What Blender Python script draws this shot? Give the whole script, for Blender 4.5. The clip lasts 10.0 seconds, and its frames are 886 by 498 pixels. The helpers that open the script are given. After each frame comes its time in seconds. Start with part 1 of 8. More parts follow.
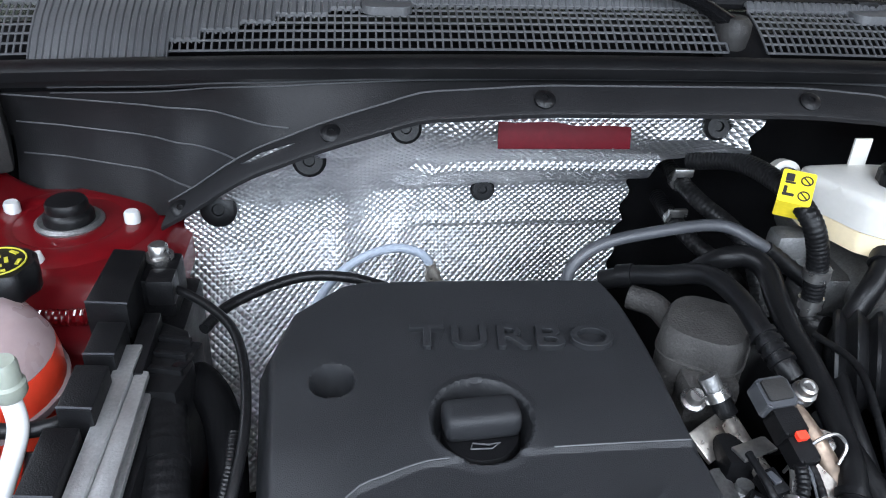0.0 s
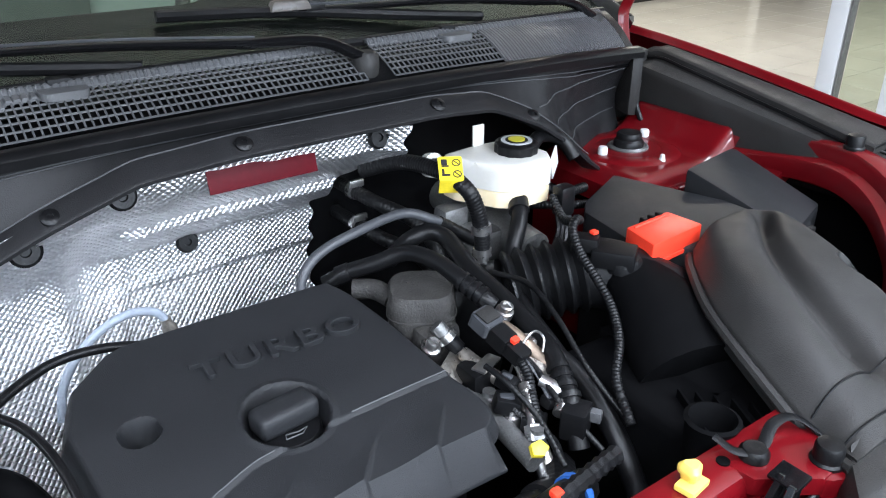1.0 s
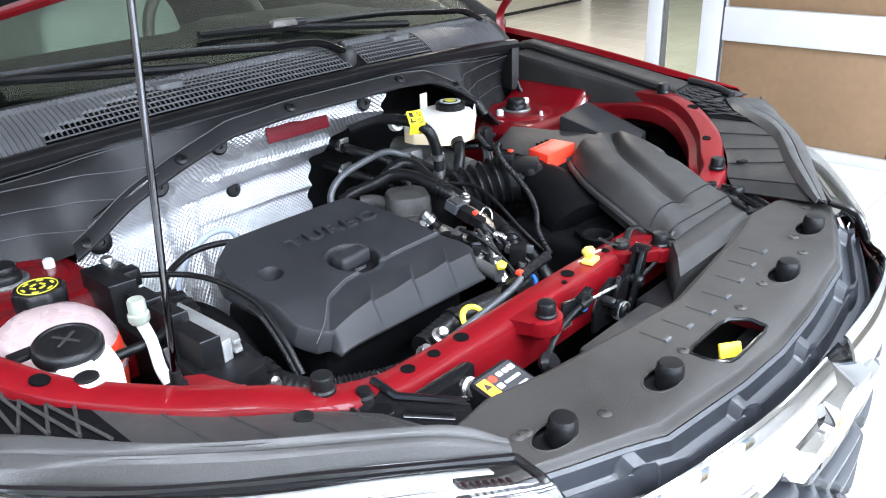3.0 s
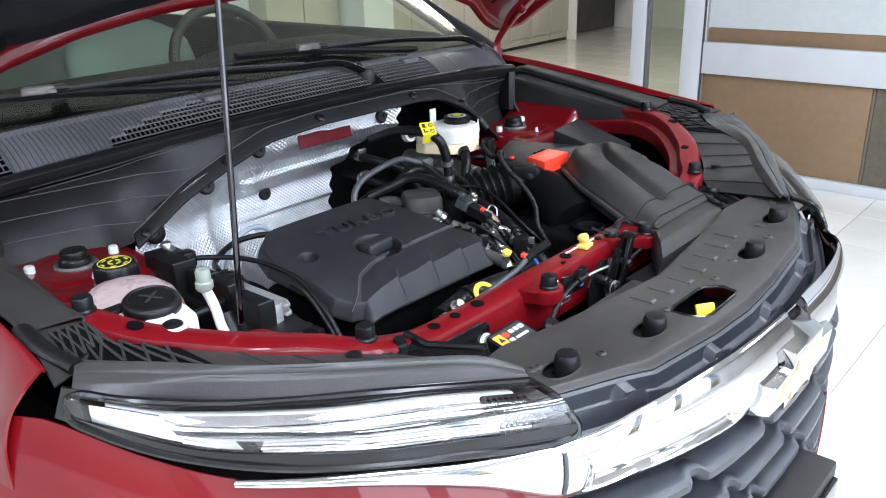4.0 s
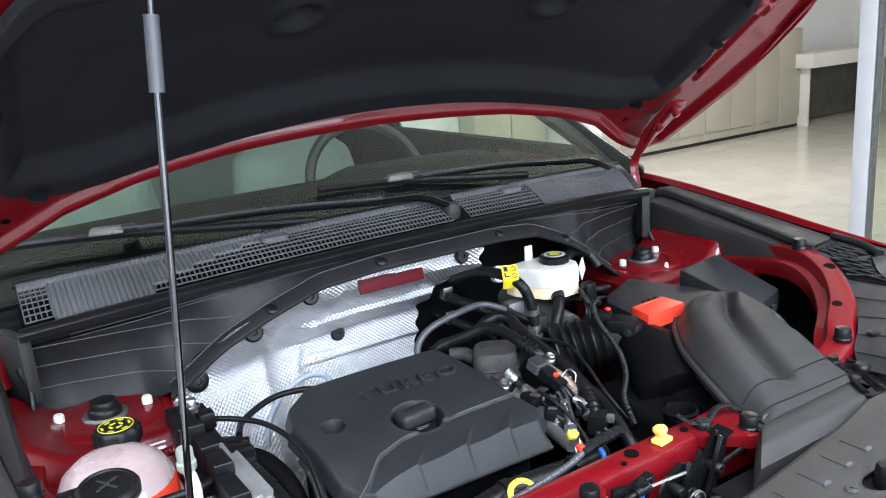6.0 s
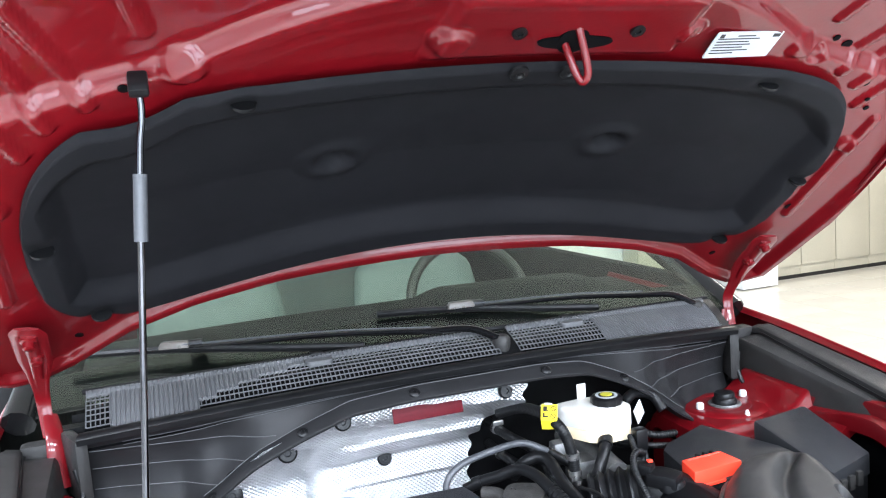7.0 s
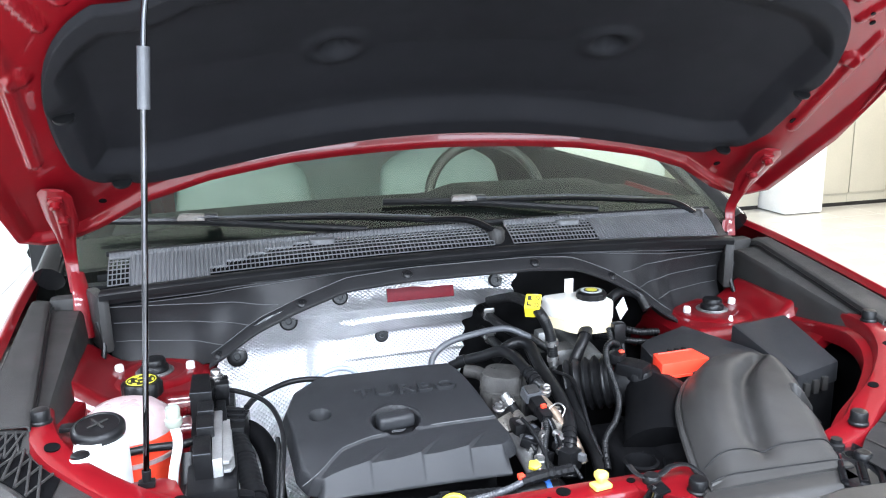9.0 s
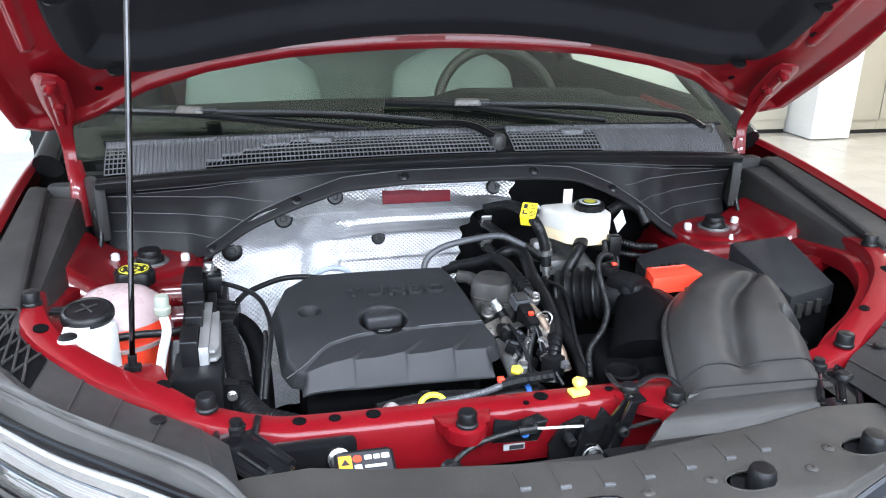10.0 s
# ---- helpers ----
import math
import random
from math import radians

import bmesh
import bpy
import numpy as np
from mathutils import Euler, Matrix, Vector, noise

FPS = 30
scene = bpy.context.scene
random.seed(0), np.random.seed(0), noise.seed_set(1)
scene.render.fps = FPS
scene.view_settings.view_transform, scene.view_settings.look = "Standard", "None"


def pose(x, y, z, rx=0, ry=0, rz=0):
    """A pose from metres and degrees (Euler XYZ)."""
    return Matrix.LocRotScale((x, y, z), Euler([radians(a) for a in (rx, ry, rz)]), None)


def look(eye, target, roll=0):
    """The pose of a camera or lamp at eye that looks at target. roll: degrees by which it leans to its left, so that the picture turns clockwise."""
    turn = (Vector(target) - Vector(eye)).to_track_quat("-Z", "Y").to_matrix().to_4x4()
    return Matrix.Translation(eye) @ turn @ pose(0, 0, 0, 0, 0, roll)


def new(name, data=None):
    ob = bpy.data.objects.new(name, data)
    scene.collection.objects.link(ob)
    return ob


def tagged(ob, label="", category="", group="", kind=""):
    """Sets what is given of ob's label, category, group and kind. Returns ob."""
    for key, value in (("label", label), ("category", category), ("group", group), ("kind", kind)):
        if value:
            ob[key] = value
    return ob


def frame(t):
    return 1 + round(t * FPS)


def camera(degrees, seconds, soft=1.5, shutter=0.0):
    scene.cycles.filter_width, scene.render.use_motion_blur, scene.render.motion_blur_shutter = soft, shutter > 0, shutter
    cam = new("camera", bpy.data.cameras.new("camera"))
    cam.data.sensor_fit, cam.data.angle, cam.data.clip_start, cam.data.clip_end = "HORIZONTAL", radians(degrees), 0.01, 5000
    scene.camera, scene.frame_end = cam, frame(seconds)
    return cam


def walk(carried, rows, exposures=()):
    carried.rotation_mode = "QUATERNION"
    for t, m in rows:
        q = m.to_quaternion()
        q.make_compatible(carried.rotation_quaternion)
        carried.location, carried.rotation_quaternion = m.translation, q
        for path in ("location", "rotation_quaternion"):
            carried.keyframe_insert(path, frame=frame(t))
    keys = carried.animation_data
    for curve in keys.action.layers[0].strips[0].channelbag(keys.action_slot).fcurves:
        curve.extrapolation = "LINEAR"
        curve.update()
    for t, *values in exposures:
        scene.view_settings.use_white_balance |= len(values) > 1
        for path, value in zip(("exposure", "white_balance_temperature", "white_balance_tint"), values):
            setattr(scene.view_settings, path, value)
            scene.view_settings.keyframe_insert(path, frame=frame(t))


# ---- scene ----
cam = camera(58.3, 10.0, soft=1.1)
PATH = [
    (0, (-0.273, -0.735, 1.406), (-0.08, 0.98, 0.395), 2.7),
    (0.5, (-0.307, -0.817, 1.422), (0.277, 0.854, 0.491), 1.8),
    (1, (-0.411, -0.826, 1.431), (0.65, 0.623, 0.552), 0.1),
    (1.5, (-0.518, -0.868, 1.437), (0.694, 0.466, 0.569), -0.3),
    (2, (-0.656, -0.982, 1.454), (0.642, 0.276, 0.597), -0.4),
    (2.5, (-0.78, -1.07, 1.474), (0.533, 0.185, 0.636), -1.4),
    (3, (-0.867, -1.114, 1.479), (0.455, 0.141, 0.655), -2.1),
    (3.2, (-0.915, -1.126, 1.477), (0.413, 0.129, 0.664), -1.8),
    (4.3, (-1.046, -1.229, 1.473), (0.339, 0.018, 0.747), -2.3),
    (4.5, (-1.039, -1.234, 1.489), (0.351, 0.003, 0.756), -2.3),
    (5, (-0.948, -1.269, 1.484), (0.386, 0.055, 0.801), -4.0),
    (5.5, (-0.817, -1.288, 1.512), (0.269, 0.275, 0.896), -4.3),
    (6, (-0.689, -1.231, 1.526), (0.308, 0.424, 1.009), -4.6),
    (6.2, (-0.64, -1.215, 1.536), (0.331, 0.474, 1.085), -4.3),
    (7.3, (-0.429, -1.395, 1.574), (0.116, 0.52, 1.383), -3.8),
    (7.5, (-0.419, -1.42, 1.579), (0.116, 0.499, 1.405), -3.5),
    (8, (-0.411, -1.439, 1.58), (0.135, 0.479, 1.427), -2.9),
    (8.5, (-0.409, -1.437, 1.573), (0.142, 0.467, 1.307), -2.0),
    (9, (-0.405, -1.437, 1.542), (0.09, 0.446, 1.083), -1.3),
    (9.5, (-0.39, -1.434, 1.532), (0.067, 0.421, 0.938), -0.4),
    (10, (-0.362, -1.44, 1.526), (0.071, 0.394, 0.854), 0.9),
]
walk(cam, [(t, look(eye, target, roll)) for t, eye, target, roll in PATH],
     exposures=[(t, stops + 0.28, 6150, 12) for t, stops in ((0, 0.20), (1, 0.42), (2, 0.87), (2.5, 0.87), (3.2, 0.70), (4.3, -0.05), (5, -0.08), (5.5, 0.10), (6.2, 0.54), (7.3, 1.06), (8, 1.15), (8.5, 1.17), (9, 1.08), (10, 0.70))])

# ---------------------------------------------------------------- light
world = bpy.data.worlds.new("sky")
scene.world = world
world.use_nodes = True
wn = world.node_tree
sky = wn.nodes.new("ShaderNodeTexSky")
sky.sky_type = "NISHITA"
sky.sun_disc = False
sky.sun_elevation, sky.sun_rotation = radians(50), radians(200)
wn.links.new(sky.outputs["Color"], wn.nodes["Background"].inputs["Color"])
wn.nodes["Background"].inputs["Strength"].default_value = 0.12


def area_lamp(name, m, sx, sy, watts, colour=(1, 1, 1)):
    d = bpy.data.lights.new(name, "AREA")
    d.shape, d.size, d.size_y, d.energy, d.color = "RECTANGLE", sx, sy, watts, colour
    ob = new(name, d)
    ob.matrix_world = m
    return ob


# daylight that comes in by the shop windows in front of the car and beside it
for k in range(4):
    area_lamp("window_light", look((-3.1 + 1.75 * k, -5.9, 1.75), (-3.1 + 1.75 * k, 0, 1.2)), 1.35, 2.6, 66, (0.80, 0.90, 1.0))
area_lamp("window_light", look((-4.9, 0.5, 1.75), (0, 0.5, 1.2)), 7.0, 2.6, 26, (0.80, 0.90, 1.0))
CEILING_Z = 3.3
PANELS = [(x, y) for y in (-4.4, -2.9, -1.4) for x in (-2.4, -0.4, 1.4)] + [(4.4, -3.4), (-3.4, 1.6), (5.6, 3.2)]
for px, py in PANELS:
    area_lamp("panel_light", look((px, py, CEILING_Z - 0.08), (px, py + 0.0001, 0)), 1.15, 0.55, 46 if py < 0 and px < 3 else 62, (0.82, 0.905, 1.0) if px < 5 else (1.0, 0.92, 0.76))


# ---------------------------------------------------------------- materials
def mat(name, colour, rough=0.5, metal=0.0, coat=0.0, grain=0.0, grain_size=200.0, bump=0.0, bump_size=300.0,
        stain=0.0, stain_size=6.0, trans=0.0, ior=1.45, emit=0.0, sub=0.0, vary=0.0, coat_rough=0.03, spec=0.5):
    m = bpy.data.materials.new(name)
    m.use_nodes = True
    nt = m.node_tree
    b = nt.nodes["Principled BSDF"]
    c = (*colour, 1.0)
    b.inputs["Base Color"].default_value = c
    b.inputs["Roughness"].default_value = rough
    b.inputs["Metallic"].default_value = metal
    b.inputs["Coat Weight"].default_value = coat
    b.inputs["Coat Roughness"].default_value = coat_rough
    b.inputs["Transmission Weight"].default_value = trans
    b.inputs["IOR"].default_value = ior
    b.inputs["Specular IOR Level"].default_value = spec
    b.inputs["Subsurface Weight"].default_value = sub
    b.inputs["Subsurface Radius"].default_value = (0.02, 0.018, 0.014)
    if emit:
        b.inputs["Emission Color"].default_value = c
        b.inputs["Emission Strength"].default_value = emit
    tc = nt.nodes.new("ShaderNodeTexCoord")
    where = tc.outputs["Object"]

    def noise_at(size, detail=3.0):
        n = nt.nodes.new("ShaderNodeTexNoise")
        n.inputs["Scale"].default_value = size
        n.inputs["Detail"].default_value = detail
        nt.links.new(where, n.inputs["Vector"])
        return n.outputs["Fac"]

    colour_out = None
    if grain or stain or vary:
        rgb = nt.nodes.new("ShaderNodeRGB")
        rgb.outputs[0].default_value = c
        colour_out = rgb.outputs[0]
        for amount, size in ((grain, grain_size), (stain, stain_size)):
            if not amount:
                continue
            r = nt.nodes.new("ShaderNodeMapRange")
            r.inputs["From Min"].default_value, r.inputs["From Max"].default_value = 0.3, 0.7
            r.inputs["To Min"].default_value, r.inputs["To Max"].default_value = 1 - amount, 1 + amount
            nt.links.new(noise_at(size), r.inputs["Value"])
            mx = nt.nodes.new("ShaderNodeVectorMath")
            mx.operation = "SCALE"
            nt.links.new(colour_out, mx.inputs[0])
            nt.links.new(r.outputs[0], mx.inputs["Scale"])
            colour_out = mx.outputs[0]
        if vary:
            oi = nt.nodes.new("ShaderNodeObjectInfo")
            r = nt.nodes.new("ShaderNodeMapRange")
            r.inputs["To Min"].default_value, r.inputs["To Max"].default_value = 1 - vary, 1 + vary
            nt.links.new(oi.outputs["Random"], r.inputs["Value"])
            mx = nt.nodes.new("ShaderNodeVectorMath")
            mx.operation = "SCALE"
            nt.links.new(colour_out, mx.inputs[0])
            nt.links.new(r.outputs[0], mx.inputs["Scale"])
            colour_out = mx.outputs[0]
        nt.links.new(colour_out, b.inputs["Base Color"])
    if stain:
        r = nt.nodes.new("ShaderNodeMapRange")
        r.inputs["From Min"].default_value, r.inputs["From Max"].default_value = 0.3, 0.7
        r.inputs["To Min"].default_value, r.inputs["To Max"].default_value = max(0.02, rough * (1 - stain)), min(1, rough * (1 + stain))
        nt.links.new(noise_at(stain_size * 2.3, 5.0), r.inputs["Value"])
        nt.links.new(r.outputs[0], b.inputs["Roughness"])
    if bump:
        bp = nt.nodes.new("ShaderNodeBump")
        bp.inputs["Strength"].default_value = bump
        bp.inputs["Distance"].default_value = 0.001
        nt.links.new(noise_at(bump_size, 2.0), bp.inputs["Height"])
        nt.links.new(bp.outputs[0], b.inputs["Normal"])
    return m


RED = mat("red_paint", (0.118, 0.0020, 0.0044), 0.36, 0.0, spec=0.18, coat=0.55, coat_rough=0.025, grain=0.12, grain_size=2500, stain=0.05)
RED_INNER = mat("red_inner_paint", (0.106, 0.0020, 0.0042), 0.38, 0.0, spec=0.18, coat=0.62, coat_rough=0.025, grain=0.08, grain_size=1800, stain=0.10, bump=0.12, bump_size=120)
COVER = mat("cover_plastic", (0.0145, 0.0150, 0.0165), 0.46, grain=0.10, grain_size=900, bump=0.5, bump_size=1400, stain=0.12, stain_size=9, spec=0.34)
PLASTIC = mat("black_plastic", (0.0050, 0.0050, 0.0055), 0.42, grain=0.10, grain_size=700, bump=0.35, bump_size=900, stain=0.15, stain_size=11, spec=0.17)
NOSE = mat("nose_cover_plastic", (0.0245, 0.0228, 0.0208), 0.44, grain=0.12, grain_size=500, bump=0.5, bump_size=900, stain=0.25, stain_size=7, spec=0.34)
MESH = mat("mesh_plastic", (0.066, 0.067, 0.070), 0.42, grain=0.1, grain_size=500, stain=0.2, stain_size=9, spec=0.45)
DUSTY = mat("dusty_plastic", (0.0205, 0.0196, 0.0188), 0.50, grain=0.12, grain_size=500, bump=0.4, bump_size=800, stain=0.22, stain_size=8, spec=0.30)
GLOSS = mat("gloss_black", (0.005, 0.005, 0.0055), 0.16, grain=0.1, grain_size=400, stain=0.2)
RUBBER = mat("rubber", (0.0052, 0.0052, 0.0056), 0.36, grain=0.12, grain_size=300, bump=0.2, bump_size=500, stain=0.2, stain_size=14, spec=0.26)
# Near-black so that deep shade in the bay and openings lies in the colour.
DARK = mat("shade_black", (0.0022, 0.0022, 0.0025), 0.7, grain=0.15, grain_size=60, stain=0.25, spec=0.05)
FELT = mat("felt", (0.0060, 0.0060, 0.0074), 0.7, grain=0.18, grain_size=1200, bump=0.8, bump_size=1500, stain=0.12, stain_size=5, spec=0.18)
FOIL = mat("foil", (0.74, 0.74, 0.755), 0.34, 0.92, grain=0.05, grain_size=300, stain=0.12, stain_size=14)


def emboss(m, pitch_x, pitch_z, depth):
    """Rows of small offset bosses pressed into a sheet, as relief."""
    nt = m.node_tree
    b = nt.nodes["Principled BSDF"]
    tc = nt.nodes.new("ShaderNodeTexCoord")
    xyz = nt.nodes.new("ShaderNodeSeparateXYZ")
    nt.links.new(tc.outputs["Object"], xyz.inputs[0])

    def calc(op, a, c):
        n = nt.nodes.new("ShaderNodeMath")
        n.operation = op
        for k, val in enumerate((a, c)):
            if isinstance(val, (int, float)):
                n.inputs[k].default_value = val
            else:
                nt.links.new(val, n.inputs[k])
        return n.outputs[0]
    px, pz = calc("MULTIPLY", xyz.outputs["X"], math.pi / pitch_x), calc("MULTIPLY", xyz.outputs["Z"], math.pi / pitch_z)
    p, q = calc("SINE", calc("ADD", px, pz), 0), calc("SINE", calc("SUBTRACT", px, pz), 0)
    h = calc("ABSOLUTE", calc("MULTIPLY", p, q), 0)
    bp = nt.nodes.new("ShaderNodeBump")
    bp.inputs["Strength"].default_value = 1.0
    bp.inputs["Distance"].default_value = depth
    nt.links.new(h, bp.inputs["Height"])
    nt.links.new(bp.outputs[0], b.inputs["Normal"])


emboss(FOIL, 0.0086, 0.0075, 0.0016)
STEEL = mat("zinc_steel", (0.42, 0.41, 0.40), 0.30, 0.95, grain=0.12, grain_size=300, stain=0.2, stain_size=30)
ALLOY = mat("heat_sink_alloy", (0.50, 0.50, 0.50), 0.42, 0.85, grain=0.10, grain_size=400, bump=0.3, bump_size=500, stain=0.12, stain_size=30)
CAST = mat("cast_alloy", (0.20, 0.20, 0.198), 0.46, 0.8, grain=0.15, grain_size=400, bump=0.5, bump_size=500, stain=0.15, stain_size=30)
CHROME = mat("chrome", (0.50, 0.495, 0.50), 0.05, 1.0, grain=0.02, grain_size=300, stain=0.3)
TANK = mat("milky_plastic", (0.54, 0.525, 0.49), 0.42, sub=0.3, grain=0.02, grain_size=200, bump=0.15, bump_size=300, stain=0.05, stain_size=12)
FLUID = mat("brake_fluid_plastic", (0.72, 0.60, 0.40), 0.42, sub=0.4, grain=0.03, stain=0.08, stain_size=20)
COOLANT = mat("orange_coolant_plastic", (0.85, 0.07, 0.03), 0.30, sub=0.35, grain=0.03, stain=0.06, stain_size=20)
PINK = mat("pink_tank_plastic", (0.35, 0.265, 0.265), 0.28, sub=0.35, grain=0.03, stain=0.08, stain_size=14)
OLIVE = mat("dull_yellow_print", (0.42, 0.38, 0.03), 0.5, grain=0.05)
DARKBOARD = mat("dark_board", (0.10, 0.084, 0.060), 0.5, grain=0.15, grain_size=60, stain=0.2, stain_size=3)
COWL = mat("cowl_plastic", (0.0120, 0.0118, 0.0125), 0.45, grain=0.10, grain_size=500, bump=0.3, bump_size=800, stain=0.2, stain_size=8, spec=0.25)
DASH = mat("dashboard_vinyl", (0.0080, 0.0080, 0.0082), 0.7, grain=0.08, grain_size=60, stain=0.15, stain_size=5, spec=0.15)
YELLOW = mat("yellow_plastic", (0.80, 0.62, 0.03), 0.4, grain=0.05, stain=0.06, stain_size=40)
ORANGE_RED = mat("red_cap_plastic", (0.75, 0.045, 0.02), 0.38, grain=0.05, grain_size=500, stain=0.08, stain_size=25, bump=0.2, bump_size=700)
WHITE = mat("white_plastic", (0.56, 0.56, 0.55), 0.4, grain=0.03, stain=0.05, stain_size=30)
PAPER = mat("label_paper", (0.38, 0.395, 0.41), 0.5, grain=0.02, stain=0.04, stain_size=30)
INK = mat("label_ink", (0.02, 0.02, 0.022), 0.5, grain=0.05)
ORANGE = mat("orange_ink", (0.85, 0.30, 0.02), 0.5, grain=0.05)
REDINK = mat("red_ink", (0.068, 0.0025, 0.006), 0.45, grain=0.08, stain=0.1, stain_size=20, spec=0.12)
GOLD = mat("gold_enamel", (0.46, 0.29, 0.12), 0.35, 0.0, coat=0.6, grain=0.03, stain=0.06, stain_size=30)
GREY_PIPE = mat("grey_pipe", (0.045, 0.047, 0.052), 0.38, grain=0.08, grain_size=400, stain=0.15, stain_size=20)
BLUE_WIRE = mat("blue_grey_sleeve", (0.30, 0.34, 0.40), 0.45, grain=0.06, stain=0.12, stain_size=40)
CASTBLACK = mat("cast_black_plastic", (0.040, 0.038, 0.036), 0.6, grain=0.25, grain_size=500, bump=1.0, bump_size=420, stain=0.2, stain_size=25, spec=0.25)


def clear_sheet(name, tint, base, rim=0.7):
    """Clear glass or polycarbonate: light passes straight through, the gloss follows the angle."""
    m = bpy.data.materials.new(name)
    m.use_nodes = True
    nt = m.node_tree
    nt.nodes.remove(nt.nodes["Principled BSDF"])
    facing = nt.nodes.new("ShaderNodeLayerWeight")
    power, scale = nt.nodes.new("ShaderNodeMath"), nt.nodes.new("ShaderNodeMath")
    power.operation, scale.operation = "POWER", "MULTIPLY_ADD"
    power.inputs[1].default_value = 4.0
    scale.inputs[1].default_value, scale.inputs[2].default_value = rim, base
    nt.links.new(facing.outputs["Facing"], power.inputs[0])
    nt.links.new(power.outputs[0], scale.inputs[0])
    clear, gloss, mix = nt.nodes.new("ShaderNodeBsdfTransparent"), nt.nodes.new("ShaderNodeBsdfGlossy"), nt.nodes.new("ShaderNodeMixShader")
    clear.inputs["Color"].default_value = (*tint, 1)
    gloss.inputs["Roughness"].default_value = 0.07
    nt.links.new(scale.outputs[0], mix.inputs[0])
    nt.links.new(clear.outputs[0], mix.inputs[1])
    nt.links.new(gloss.outputs[0], mix.inputs[2])
    nt.links.new(mix.outputs[0], nt.nodes["Material Output"].inputs["Surface"])
    return m


LENS = clear_sheet("lamp_lens", (0.97, 0.97, 0.97), 0.05)
GLASS = clear_sheet("windscreen_glass", (0.88, 0.92, 0.86), 0.025)
SIDE_GLASS = clear_sheet("side_window_glass", (0.93, 0.96, 0.92), 0.02, 0.2)
TILE = mat("floor_tile", (0.60, 0.58, 0.53), 0.16, grain=0.02, grain_size=40, stain=0.06, stain_size=2.5, vary=0.03, coat=0.2)
GROUT = mat("grout", (0.30, 0.29, 0.27), 0.8, grain=0.1, grain_size=80, stain=0.1)
WALL = mat("wall_paint", (0.80, 0.78, 0.73), 0.7, grain=0.03, grain_size=60, bump=0.2, bump_size=200, stain=0.04, stain_size=1.5)
WHITE_WALL = mat("white_wall_paint", (0.82, 0.82, 0.81), 0.7, grain=0.03, grain_size=60, bump=0.2, bump_size=200, stain=0.04, stain_size=1.5)
CEIL = mat("ceiling_paint", (0.56, 0.55, 0.52), 0.8, grain=0.03, grain_size=50, stain=0.04, stain_size=1.0)
ALU = mat("white_aluminium", (0.48, 0.48, 0.49), 0.35, grain=0.02, grain_size=200, stain=0.05, stain_size=4)
SEAL = mat("seal_rubber", (0.034, 0.033, 0.032), 0.42, grain=0.10, grain_size=400, bump=0.3, bump_size=700, stain=0.2, stain_size=9, spec=0.40)
LEDGE = mat("grille_top_plastic", (0.026, 0.028, 0.033), 0.36, grain=0.10, grain_size=500, bump=0.3, bump_size=800, stain=0.15, stain_size=9, spec=0.5)
# Dark brown that holds the shade under the bench in its colour.
HOLLOW = mat("shaded_niche", (0.085, 0.078, 0.065), 0.7, grain=0.1, grain_size=40, stain=0.2, stain_size=3)
BARE = mat("bare_bracket_steel", (0.42, 0.39, 0.35), 0.36, 0.9, grain=0.15, grain_size=250, stain=0.3, stain_size=45)
BROWN = mat("brown_board", (0.175, 0.108, 0.058), 0.6, grain=0.06, grain_size=25, stain=0.07, stain_size=2.2)
CABINET = mat("beige_laminate", (0.46, 0.43, 0.35), 0.45, grain=0.03, grain_size=60, stain=0.06, stain_size=2)
SEAT = mat("seat_leather", (0.092, 0.116, 0.108), 0.55, grain=0.06, grain_size=150, bump=0.3, bump_size=200, stain=0.1)
REFLECTOR = mat("lamp_reflector", (0.88, 0.88, 0.90), 0.08, 1.0, grain=0.02, grain_size=200, stain=0.2)
JOINT = mat("wiper_joint", (0.085, 0.075, 0.066), 0.30, grain=0.08, stain=0.2, stain_size=30)
BLUE = mat("blue_plastic", (0.03, 0.12, 0.42), 0.4, grain=0.05, stain=0.1, stain_size=40)
PALE_YELLOW = mat("pale_yellow_plastic", (0.75, 0.52, 0.10), 0.45, grain=0.05, stain=0.06, stain_size=40)
ROD = mat("rod_steel", (0.075, 0.075, 0.08), 0.08, 1.0, grain=0.05, stain=0.2, stain_size=20)
CLEAR = mat("clear_plastic", (0.24, 0.26, 0.22), 0.3, sub=0.3, grain=0.04, stain=0.1, stain_size=40)
LAMP_PANEL = mat("lamp_panel", (0.97, 0.98, 1.0), 0.5, emit=4.0)


# ---------------------------------------------------------------- mesh helpers
def finish(name, bm, material, parent=None, label="", angle=40):
    me = bpy.data.meshes.new(name)
    bm.normal_update()
    bm.to_mesh(me)
    bm.free()
    for p in me.polygons:
        p.use_smooth = True
    me.set_sharp_from_angle(angle=radians(angle))
    me.materials.append(material)
    ob = new(name, me)
    if parent is not None:
        ob.parent = parent
    if label:
        ob["label"] = label
    return ob


def part(name, bm, material, parent, label="", angle=40):
    return finish(name, bm, material, parent, label, angle)


def thing(name, label, category, group="", kind=""):
    e = new(name)
    e.empty_display_size = 0.02
    return tagged(e, label, category, group, kind)


def solid(name, bm, material, label, category, group="", kind="", angle=40):
    return tagged(finish(name, bm, material, None, "", angle), label, category, group, kind)


